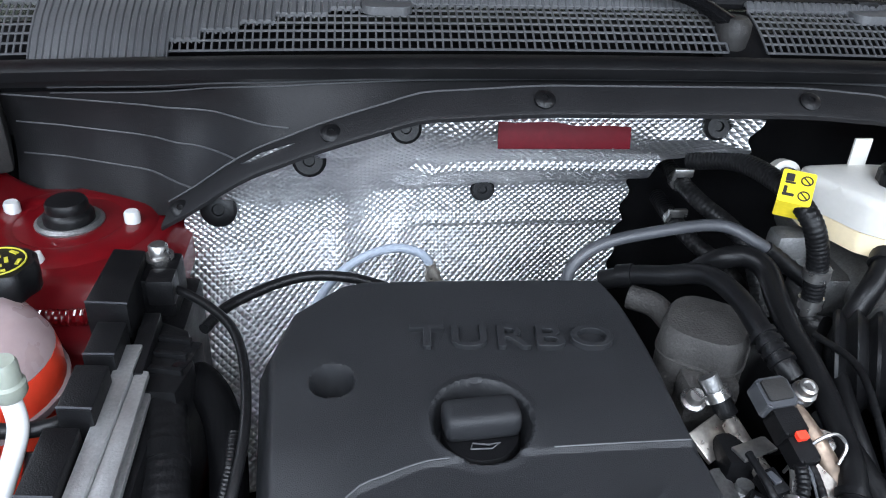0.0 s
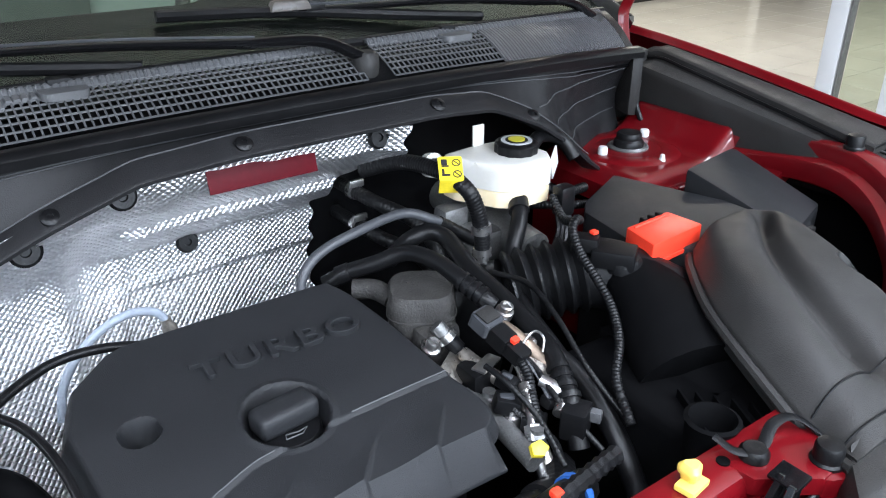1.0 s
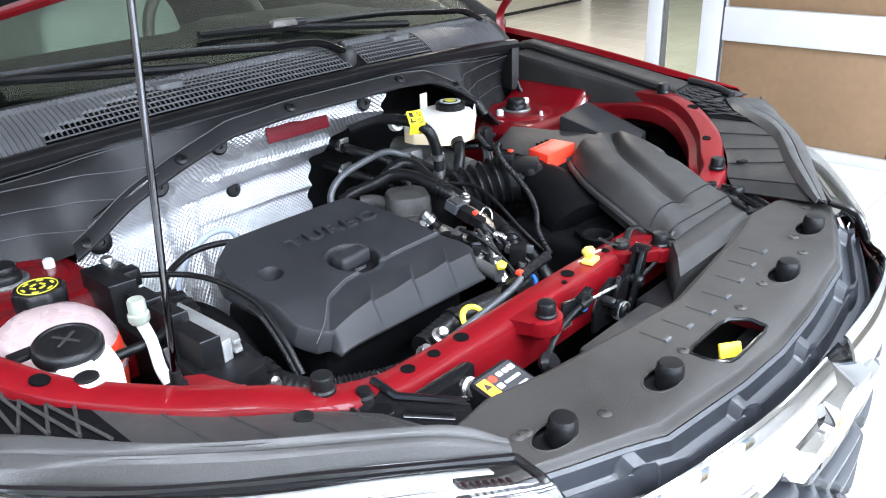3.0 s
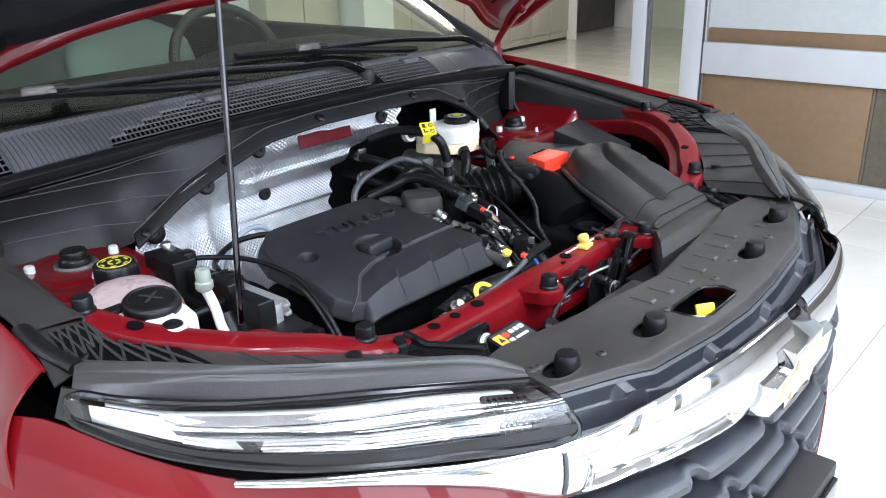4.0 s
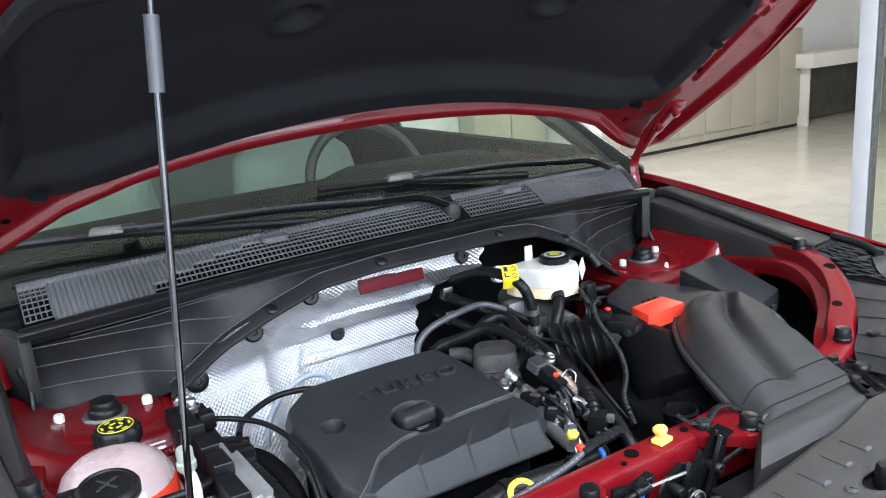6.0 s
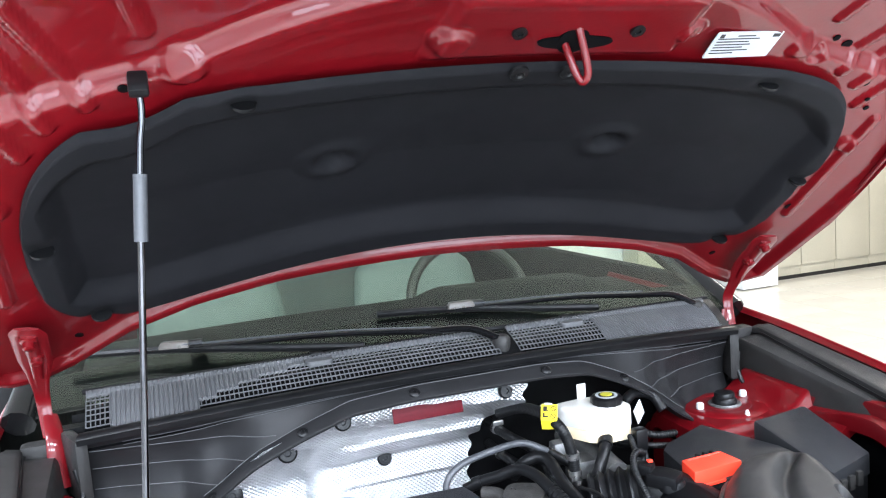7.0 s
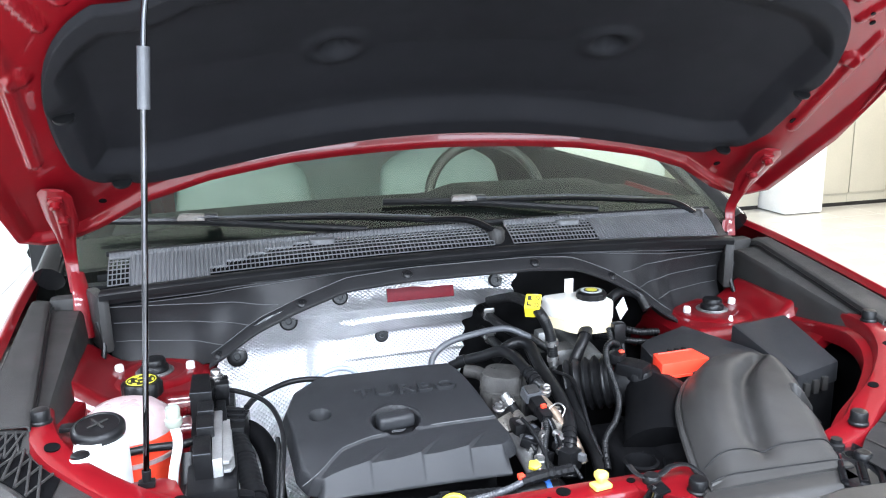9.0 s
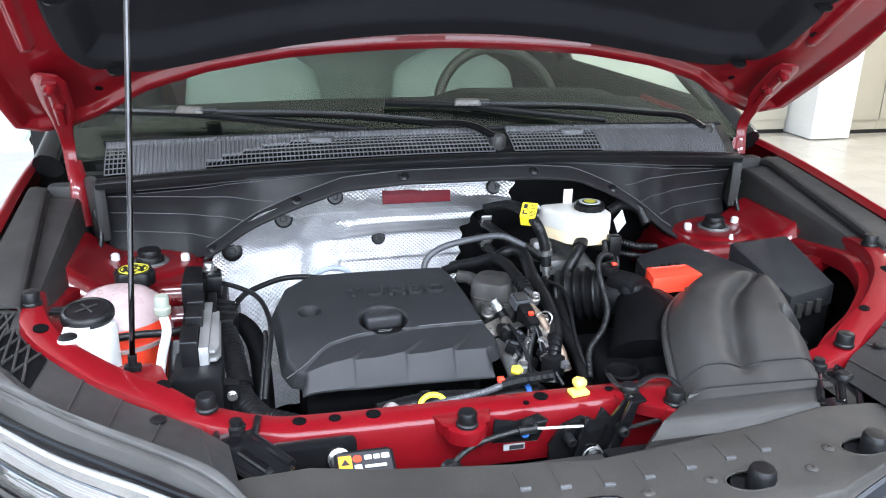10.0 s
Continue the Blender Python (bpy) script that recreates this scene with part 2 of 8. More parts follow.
def box(cx, cy, cz, sx, sy, sz, bevel=0.0, m=None, bm=None, seg=2, taper=1.0):
    bm = bm or bmesh.new()
    made = bmesh.ops.create_cube(bm, size=1.0)["verts"]
    for v in made:
        k = taper if v.co.z > 0 else 1.0
        v.co = Vector((v.co.x * sx * k, v.co.y * sy * k, v.co.z * sz))
    if bevel:
        edges = list({e for v in made for e in v.link_edges})
        out = bmesh.ops.bevel(bm, geom=edges, offset=bevel, segments=seg, affect="EDGES", profile=0.6)
        made = list({v for f in out["faces"] for v in f.verts} | {v for v in made if v.is_valid})
    t = Matrix.Translation((cx, cy, cz)) @ (m or Matrix())
    for v in made:
        v.co = t @ v.co
    return bm


def spline(pts, per=8, closed=False):
    """A smooth line through the points."""
    p = [Vector(q) for q in pts]
    n = len(p)
    out = []
    count = n if closed else n - 1
    for i in range(count):
        if closed:
            a, b, c, d = p[(i - 1) % n], p[i], p[(i + 1) % n], p[(i + 2) % n]
        else:
            b, c = p[i], p[i + 1]
            a = p[i - 1] if i else b * 2 - c
            d = p[i + 2] if i + 2 < n else c * 2 - b
        for k in range(per):
            t = k / per
            out.append(0.5 * ((2 * b) + (c - a) * t + (2 * a - 5 * b + 4 * c - d) * t * t + (3 * b - a - 3 * c + d) * t ** 3))
    if not closed:
        out.append(p[-1])
    return out


def tube(pts, radius, bm=None, sides=10, per=8, ribs=0.0, pitch=0.006, smooth=True, flat=1.0):
    """A hose, pipe or wire along the points; ribs make it corrugated."""
    bm = bm or bmesh.new()
    line = spline(pts, per) if smooth else [Vector(q) for q in pts]
    if ribs:
        dense, run = [line[0]], 0.0
        for a, b in zip(line, line[1:]):
            k = max(1, int((b - a).length / (pitch / 4)))
            dense += [a.lerp(b, (j + 1) / k) for j in range(k)]
        line = dense
    up = Vector((0.13, 0.07, 0.99))
    rings, run = [], 0.0
    for i, q in enumerate(line):
        tan = (line[min(i + 1, len(line) - 1)] - line[max(i - 1, 0)]).normalized()
        side = tan.cross(up)
        if side.length < 0.05:
            side = tan.cross(Vector((1, 0, 0)))
        side.normalize()
        top = side.cross(tan).normalized()
        up = top
        if i:
            run += (q - line[i - 1]).length
        r = radius(i / (len(line) - 1)) if callable(radius) else radius
        if ribs:
            r *= 1 + ribs * math.sin(2 * math.pi * run / pitch)
        rings.append([bm.verts.new(q + (side * math.cos(2 * math.pi * k / sides) + top * math.sin(2 * math.pi * k / sides) * flat) * r) for k in range(sides)])
    for a, b in zip(rings, rings[1:]):
        for k in range(sides):
            bm.faces.new((a[k], a[(k + 1) % sides], b[(k + 1) % sides], b[k]))
    bm.faces.new(list(reversed(rings[0])))
    bm.faces.new(rings[-1])
    return bm


def lathe(profile, m=None, sides=28, bm=None, wave=None):
    """A turned body: (radius, height) pairs from bottom to top."""
    bm = bm or bmesh.new()
    m = m or Matrix()
    rings = []
    for j, (r, z) in enumerate(profile):
        if r < 1e-5:
            rings.append([bm.verts.new(m @ Vector((0, 0, z)))])
        else:
            ring = []
            for k in range(sides):
                a = 2 * math.pi * k / sides
                rr = r * (wave(a, j) if wave else 1)
                ring.append(bm.verts.new(m @ Vector((rr * math.cos(a), rr * math.sin(a), z))))
            rings.append(ring)
    for a, b in zip(rings, rings[1:]):
        for k in range(sides):
            if len(a) == 1 and len(b) == 1:
                continue
            if len(a) == 1:
                bm.faces.new((b[k], b[(k + 1) % sides], a[0])[::-1])
            elif len(b) == 1:
                bm.faces.new((a[k], a[(k + 1) % sides], b[0]))
            else:
                bm.faces.new((a[k], a[(k + 1) % sides], b[(k + 1) % sides], b[k]))
    for ring, flip in ((rings[0], True), (rings[-1], False)):
        if len(ring) > 2:
            bm.faces.new(list(reversed(ring)) if flip else ring)
    return bm


def sheet(nu, nv, f, thick=0.0, bm=None, skip=None, down=None):
    """A curved panel f(u, v), u and v from 0 to 1; thick gives it a back, down a vector for the back's offset."""
    bm = bm or bmesh.new()
    g = [[bm.verts.new(f(i / nu, j / nv)) for i in range(nu + 1)] for j in range(nv + 1)]
    faces = []
    for j in range(nv):
        for i in range(nu):
            if skip and skip((i + 0.5) / nu, (j + 0.5) / nv):
                continue
            faces.append(bm.faces.new((g[j][i], g[j][i + 1], g[j + 1][i + 1], g[j + 1][i])))
    for row in g:
        for v in row:
            if not v.link_faces:
                bm.verts.remove(v)
    if thick or down:
        bm.normal_update()
        off = {}
        for fc in faces:
            for v in fc.verts:
                if v not in off:
                    off[v] = v.co + (Vector(down) if down else -v.normal * thick)
        back = {v: bm.verts.new(p) for v, p in off.items()}
        rim = [e for fc in faces for e in fc.edges if len(e.link_faces) == 1]
        loops = []
        for e in set(rim):
            lp = e.link_loops[0]
            loops.append((lp.vert, lp.link_loop_next.vert))
        for fc in faces:
            bm.faces.new([back[v] for v in reversed(fc.verts)])
        for a, b in loops:
            bm.faces.new((b, a, back[a], back[b]))
    return bm


def prism(outline, z0, z1, bevel=0.0, bm=None, m=None, seg=2):
    """An upright block over a plan outline."""
    bm = bm or bmesh.new()
    lo = [bm.verts.new((x, y, z0)) for x, y in outline]
    hi = [bm.verts.new((x, y, z1)) for x, y in outline]
    n = len(lo)
    area = sum(outline[i][0] * outline[(i + 1) % n][1] - outline[(i + 1) % n][0] * outline[i][1] for i in range(n))
    if area < 0:
        lo.reverse()
        hi.reverse()
    bm.faces.new(list(reversed(lo)))
    top = bm.faces.new(hi)
    for i in range(n):
        bm.faces.new((lo[i], lo[(i + 1) % n], hi[(i + 1) % n], hi[i]))
    vs = lo + hi
    if bevel:
        edges = list(top.edges) + [e for v in lo for e in v.link_edges if abs(e.verts[0].co.z - e.verts[1].co.z) > 1e-6]
        out = bmesh.ops.bevel(bm, geom=edges, offset=bevel, segments=seg, affect="EDGES", profile=0.6)
        vs = list({v for fc in out["faces"] for v in fc.verts} | {v for v in vs if v.is_valid})
    if m:
        for v in vs:
            v.co = m @ v.co
    return bm


def rounded(cx, cy, sx, sy, r, n=5):
    """The outline of a rectangle with round corners."""
    out = []
    for k, (qx, qy) in enumerate(((1, 1), (-1, 1), (-1, -1), (1, -1))):
        for j in range(n + 1):
            a = math.pi / 2 * (k + j / n)
            out.append((cx + qx * (sx / 2 - r) + r * math.cos(a), cy + qy * (sy / 2 - r) + r * math.sin(a)))
    return out


def sm(a, b, x):
    t = min(1, max(0, (x - a) / (b - a)))
    return t * t * (3 - 2 * t)


def curve1(xs, ys, x):
    return float(np.interp(x, xs, ys))


def smooth1(xs, ys, x):
    """A smooth curve through the points, straight beyond its ends."""
    n = len(xs)
    i = min(max(int(np.searchsorted(xs, x)) - 1, 0), n - 2)
    h = xs[i + 1] - xs[i]

    def slope(k):
        if k == 0 or k == n - 1:
            a, b = (0, 1) if k == 0 else (n - 2, n - 1)
            return (ys[b] - ys[a]) / (xs[b] - xs[a])
        return (ys[k + 1] - ys[k - 1]) / (xs[k + 1] - xs[k - 1])
    t = min(max((x - xs[i]) / h, 0.0), 1.0)
    a, b = slope(i) * h, slope(i + 1) * h
    return ys[i] * (2 * t ** 3 - 3 * t * t + 1) + a * (t ** 3 - 2 * t * t + t) + ys[i + 1] * (3 * t * t - 2 * t ** 3) + b * (t ** 3 - t * t)


def bolt(x, y, z, r=0.008, h=0.012, material=None, parent=None, name="bolt", m=None):
    bm = lathe([(r * 1.5, 0), (r * 1.5, h * 0.2), (r, h * 0.25), (r, h * 0.85), (r * 0.8, h), (0, h)], Matrix.Translation((x, y, z)) @ (m or Matrix()), 12)
    return part(name, bm, material or STEEL, parent)


def bumper_stop(x, y, z, parent=None):
    """The rubber stop on which the shut bonnet rests."""
    bm = lathe([(0.0145, 0), (0.0145, 0.003), (0.0125, 0.005), (0.0125, 0.017), (0.0110, 0.020), (0.005, 0.021), (0, 0.021)], Matrix.Translation((x, y, z)), 20)
    return solid("rubber_stop", bm, RUBBER, "black rubber bonnet stop on the painted front frame", "rubber stop", "bonnet stops")


# ---------------------------------------------------------------- the room
TILE_W = 0.455
X0, Y0 = 1.574, -0.616
bm = box(2.5, 0.0, -0.056, 17.4, 14.4, 0.1)
floor = solid("floor", bm, GROUT, "pale glossy square floor tiles with thin grey joints", "floor", kind="structure")


def tile_mesh(bm, x, y, g=0.0022):
    a, b = TILE_W / 2 - g, TILE_W / 2 - g - 0.0012
    lo = [bm.verts.new((x + sx * a, y + sy * a, -0.006)) for sx, sy in ((-1, -1), (1, -1), (1, 1), (-1, 1))]
    mid = [bm.verts.new((x + sx * a, y + sy * a, -0.0008)) for sx, sy in ((-1, -1), (1, -1), (1, 1), (-1, 1))]
    hi = [bm.verts.new((x + sx * b, y + sy * b, 0.0)) for sx, sy in ((-1, -1), (1, -1), (1, 1), (-1, 1))]
    for p, q in ((lo, mid), (mid, hi)):
        for k in range(4):
            bm.faces.new((p[k], p[(k + 1) % 4], q[(k + 1) % 4], q[k]))
    bm.faces.new(hi)


def wall(name, x0, y0, x1, y1, z0, z1, t, material, label, openings=()):
    """A wall along a line, with thickness t and openings (from, to, low, high) that go through it."""
    d = Vector((x1 - x0, y1 - y0, 0))
    length = d.length
    d.normalize()
    n = Vector((-d.y, d.x, 0))
    cuts = sorted({0.0, length, *[o[0] for o in openings], *[o[1] for o in openings]})
    bm = bmesh.new()
    for a, b in zip(cuts, cuts[1:]):
        spans = [(z0, z1)]
        for o in openings:
            if o[0] <= a + 1e-6 and o[1] >= b - 1e-6:
                spans = [(z0, o[2]), (o[3], z1)]
        for lo, hi in spans:
            if hi - lo > 0.001:
                c = Vector((x0, y0, (lo + hi) / 2)) + d * ((a + b) / 2) + n * (t / 2)
                box(c.x, c.y, c.z, b - a, t, hi - lo, 0, Matrix.Rotation(math.atan2(d.y, d.x), 4, "Z"), bm)
    return solid(name, bm, material, label, "wall", kind="structure")


wall("wall_back", -6.0, 5.75, 11.0, 5.75, 0, CEILING_Z, 0.2, WHITE_WALL, "plain white plastered back wall of the showroom")
wall("wall_right", 10.8, 5.75, 10.8, -6.0, 0, CEILING_Z, 0.2, WALL, "cream plastered far side wall")
wall("wall_front", 11.0, -6.0, -6.0, -6.0, 0, CEILING_Z, 0.2, WHITE_WALL, "white wall with a wide shop window", [(7.6, 15.3, 0.4, 3.05)])
wall("wall_left", -5.0, -6.2, -5.0, 5.95, 0, CEILING_Z, 0.2, WHITE_WALL, "white side wall with a wide shop window", [(2.8, 10.4, 0.4, 3.05)])
solid("ceiling", box(2.5, 0, CEILING_Z + 0.05, 17.4, 12.6, 0.1), CEIL, "plain white showroom ceiling", "ceiling", kind="structure")
for px, py in PANELS:
    lampt = thing("ceiling_light", "square white ceiling light panel set under the ceiling", "ceiling light", "ceiling light panels")
    part("frame", box(px, py, CEILING_Z - 0.02, 1.24, 0.64, 0.03, 0.004), ALU, lampt)
    part("diffuser", box(px, py, CEILING_Z - 0.042, 1.16, 0.56, 0.012), LAMP_PANEL, lampt)


def window(name, x, y, w, z0, z1, along):
    t = thing(name, "wide shop window with white aluminium bars", "window", kind="structure")
    for k in range(5):
        q = -w / 2 + w * k / 4
        part("window_frame", box(x + (q if along == "x" else 0), y + (q if along == "y" else 0), (z0 + z1) / 2, 0.06, 0.06, z1 - z0, 0.004), ALU, t)
    for z in (z0 + 0.03, z1 - 0.03):
        part("window_sill", box(x, y, z, w if along == "x" else 0.05, w if along == "y" else 0.05, 0.055, 0.004), ALU, t)


window("window_1", -0.45, -6.1, 7.7, 0.4, 3.05, "x")
window("window_2", -5.1, 0.4, 7.6, 0.4, 3.05, "y")

# glazed aluminium partition beside the car
PX = 3.75
glazed = thing("partition", "white aluminium glazed partition with brown lower boards", "partition", kind="structure")
part("post", box(PX + 0.03, 1.012, 1.3, 0.07, 0.132, 2.6, 0.006), ALU, glazed)
part("post", box(PX + 0.03, 1.385, 1.3, 0.06, 0.10, 2.6, 0.006), ALU, glazed)
part("post", box(PX + 0.026, 1.322, 1.3, 0.05, 0.012, 2.6, 0.002), CAST, glazed)
part("gasket", box(PX + 0.0, 0.940, 1.3, 0.012, 0.010, 2.6), GREY_PIPE, glazed)
part("rail", box(PX + 0.03, -1.05, 0.71, 0.07, 3.984, 0.19, 0.006), ALU, glazed)
part("sill", box(PX + 0.03, -1.05, 0.03, 0.07, 3.984, 0.06, 0.006), ALU, glazed)
part("rail", box(PX + 0.03, -1.05, 2.65, 0.07, 6.0, 0.10, 0.006), ALU, glazed)
part("board", box(PX + 0.035, 0.445, 0.338, 0.02, 0.98, 0.552, 0.002), BROWN, glazed, "brown wood-grain lower board")
part("post", box(PX + 0.034, -0.055, 0.338, 0.022, 0.016, 0.552, 0.002), DARKBOARD, glazed)
part("board", box(PX + 0.035, -1.55, 0.338, 0.02, 2.97, 0.552, 0.002), DARKBOARD, glazed, "dark lower panel")
part("board", box(PX + 0.05, -1.05, 0.846, 0.02, 3.96, 0.082, 0.002), BROWN, glazed, "brown wood-grain strip above the rail")
frosted = mat("frosted_film", (0.42, 0.43, 0.42), 0.5, grain=0.03, grain_size=30, stain=0.05, stain_size=1.5)
part("pane", box(PX + 0.04, -1.05, 1.74, 0.008, 3.96, 1.70), frosted, glazed, "grey film-covered glass pane")
part("pane", box(PX + 0.04, 1.195, 1.3, 0.008, 0.22, 2.6), GLASS, glazed, "clear glass pane")

for k in range(8):
    unit = thing("cabinet", "beige laminate showroom cabinet on the tiled floor", "cabinet", "row of beige cabinets")
    cx = 5.26 + 0.4633 * (k - 0) + 0.0
    part("body", box(cx + 0.2, 5.52, 0.655, 0.46, 0.40, 1.23, 0.004), CABINET, unit)
    part("door", box(cx + 0.2, 5.31, 0.70, 0.452, 0.02, 1.12, 0.003), CABINET, unit)
    part("plinth", box(cx + 0.2, 5.34, 0.03, 0.46, 0.03, 0.058, 0.002), DUSTY, unit)
for k in range(2):
    unit = thing("cabinet", "low beige laminate cabinet beside the white pillar", "cabinet", "low beige cabinets")
    cx = 4.05 + 0.47 * k
    part("body", box(cx, 5.60, 0.64, 0.466, 0.25, 1.20, 0.004), CABINET, unit)
    part("door", box(cx, 5.463, 0.68, 0.452, 0.018, 1.08, 0.003), CABINET, unit)
    part("plinth", box(cx, 5.49, 0.02, 0.46, 0.03, 0.038, 0.002), DUSTY, unit)
solid("pillar", box(4.99, 5.30, 1.65, 0.43, 0.42, 3.28, 0.01), WHITE_WALL, "square white plastered pillar standing on the floor", "pillar", kind="structure")
bench = thing("bench", "long white bench with a dark hollow under it", "bench")
part("top", box(9.75, 5.30, 0.85, 1.9, 0.5, 0.18, 0.01), WALL, bench)
# Back board coloured dark in place of the hollow's shade.
part("back", box(9.75, 5.56, 0.40, 1.9, 0.03, 0.76, 0.004), HOLLOW, bench)
part("side", box(8.93, 5.36, 0.38, 0.04, 0.36, 0.76, 0.004), WALL, bench)
part("side", box(10.62, 5.36, 0.38, 0.04, 0.36, 0.76, 0.004), WALL, bench)


# ---------------------------------------------------------------- car body
FX = [0, 0.15, 0.25, 0.33, 0.42, 0.53, 0.64, 0.73, 0.80, 0.86, 0.90]
FY = [-0.90, -0.895, -0.88, -0.855, -0.81, -0.74, -0.655, -0.56, -0.46, -0.32, -0.05]


def front_y(x):
    return smooth1(FX, FY, abs(x))


def plan(s):
    """A point of the nose's plan line; s from -1 (one outer end) to 1."""
    a = abs(s)
    i = a * (len(FX) - 1)
    xs = smooth1(range(len(FX)), FX, i)
    return math.copysign(xs, s), smooth1(range(len(FY)), FY, i)


def rail(line, profile, bm=None, per=6, smooth=True):
    """A section (across, up) swept along a line in plan."""
    bm = bm or bmesh.new()
    pts = spline(line, per) if smooth else [Vector(p) for p in line]
    rings = []
    for i, q in enumerate(pts):
        t = pts[min(i + 1, len(pts) - 1)] - pts[max(i - 1, 0)]
        t.z = 0
        t.normalize()
        n = Vector((-t.y, t.x, 0))
        rings.append([bm.verts.new(q + n * a + Vector((0, 0, b))) for a, b in profile])
    m = len(profile)
    for a, b in zip(rings, rings[1:]):
        for k in range(m):
            bm.faces.new((a[k], b[k], b[(k + 1) % m], a[(k + 1) % m]))
    bm.faces.new(rings[0])
    bm.faces.new(list(reversed(rings[-1])))
    bmesh.ops.recalc_face_normals(bm, faces=bm.faces)
    return bm


car = thing("car", "dark red sport utility car with its bonnet open", "car")
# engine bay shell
# Floor and side walls are near-black: the bay's shade is in their colour.
part("bay_floor", box(0, -0.25, 0.50, 1.46, 0.9, 0.02), DARK, car, "engine bay underside, near-black to hold the bay's shade")
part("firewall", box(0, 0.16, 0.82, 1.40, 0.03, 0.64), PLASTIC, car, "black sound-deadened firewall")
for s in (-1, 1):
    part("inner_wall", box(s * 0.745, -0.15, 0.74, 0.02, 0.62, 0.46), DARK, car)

    def apron(u, v, s=s):
        y = -0.215 + 0.355 * v
        x = 0.455 + 0.27 * u
        hump = 0.060 * sm(1.15, 0.80, max(abs(x - 0.57) / 0.145, abs(y + 0.01) / 0.115))
        z = 0.945 + hump + 0.004 * sm(0.09, 0.05, math.hypot(x - 0.57, y)) + 0.05 * sm(0.62, 0.71, x)
        z += 0.030 * sm(-0.09, -0.19, y) * sm(0.58, 0.66, x)
        z -= 0.02 * (1 - sm(0, 0.08, u))
        return (s * x, y, z)
    part("strut_tower", sheet(40, 50, apron, down=(0, 0, -0.03)), RED_INNER, car, "glossy dark red strut tower", 50)
    part("apron", box(s * 0.464, -0.055, 0.82, 0.012, 0.31, 0.24, 0.003), RED_INNER, car)
    part("weld_hem", tube([(s * 0.455, -0.095, 0.968), (s * 0.49, -0.118, 0.976), (s * 0.57, -0.126, 0.980), (s * 0.65, -0.118, 0.985)], 0.0075, sides=8, ribs=0.10, pitch=0.006), RED_INNER, car, "sealed seam along the tower's front edge")
    # Near-black plate added to stand for the shade in the cavity.
    part("lamp_cavity", box(s * 0.60, -0.19, 0.80, 0.26, 0.01, 0.24), DARK, car, "near-black plate for the shaded cavity behind the lamp")
    cap = part("strut_mount", lathe([(0.0245, 0.0), (0.0245, 0.010), (0.0225, 0.013), (0.0205, 0.015), (0.0205, 0.022), (0.0185, 0.025), (0.008, 0.0255), (0, 0.0255)],
                                    Matrix.Translation((s * 0.57, 0.0, 1.009))), RUBBER, car, "black rubber strut mount cap")
    part("ring", lathe([(0.0330, 0.0), (0.0335, 0.004), (0.030, 0.007), (0.0265, 0.005), (0, 0.005)], Matrix.Translation((s * 0.57, 0.0, 1.007)), 32), CAST, cap)
    part("tower_ring", lathe([(0.090, -0.006), (0.084, 0.0), (0.076, 0.0035), (0.056, 0.0042), (0.050, 0.002), (0.046, -0.003), (0.036, -0.003)], Matrix.Translation((s * 0.57, 0.0, 1.006)), 40), RED_INNER, car, "pressed red ring of the strut tower", 60)
    for dx, dy in ((-0.062, -0.002), (0.062, 0.02), (0.0, -0.075)):
        if dy == -0.075:
            part("cone", lathe([(0.009, 0), (0.009, 0.004), (0.006, 0.006), (0.003, 0.018), (0, 0.018)], Matrix.Translation((s * 0.57 - 0.005, dy, 1.000)), 12), WHITE, car)
        else:
            bolt(s * (0.57 + dx), dy, 1.004, 0.0080, 0.018, WHITE, car)
    part("bolt", lathe([(0.006, 0), (0.006, 0.02), (0.004, 0.024), (0, 0.024)], Matrix.Translation((s * 0.64, -0.05, 0.965)), 10), WHITE, car)

# red upper frame that carries the radiator and the lamps
HALF = [(0.300, -0.546, 0.976), (0.385, -0.546, 0.984), (0.455, -0.533, 1.003), (0.505, -0.502, 1.019), (0.575, -0.461, 1.036), (0.650, -0.390, 1.054), (0.688, -0.312, 1.066), (0.706, -0.215, 1.058), (0.700, -0.11, 1.040)]
LINE = [(-x, y, z) for x, y, z in reversed(HALF)] + [(0, -0.543, 0.974)] + HALF


def frame_section(i, n):
    """Half widths: broad at the sides, narrow in the middle bar."""
    x = LINE_PTS[i].x
    outer = 0.022 + 0.006 * sm(0.38, 0.48, abs(x)) - 0.004 * sm(0.56, 0.64, abs(x))
    inner = 0.021 - 0.005 * sm(0.40, 0.48, abs(x))
    return outer, inner, 0.016 * sm(0.40, 0.47, abs(x))


LINE_PTS = spline(LINE, 10)


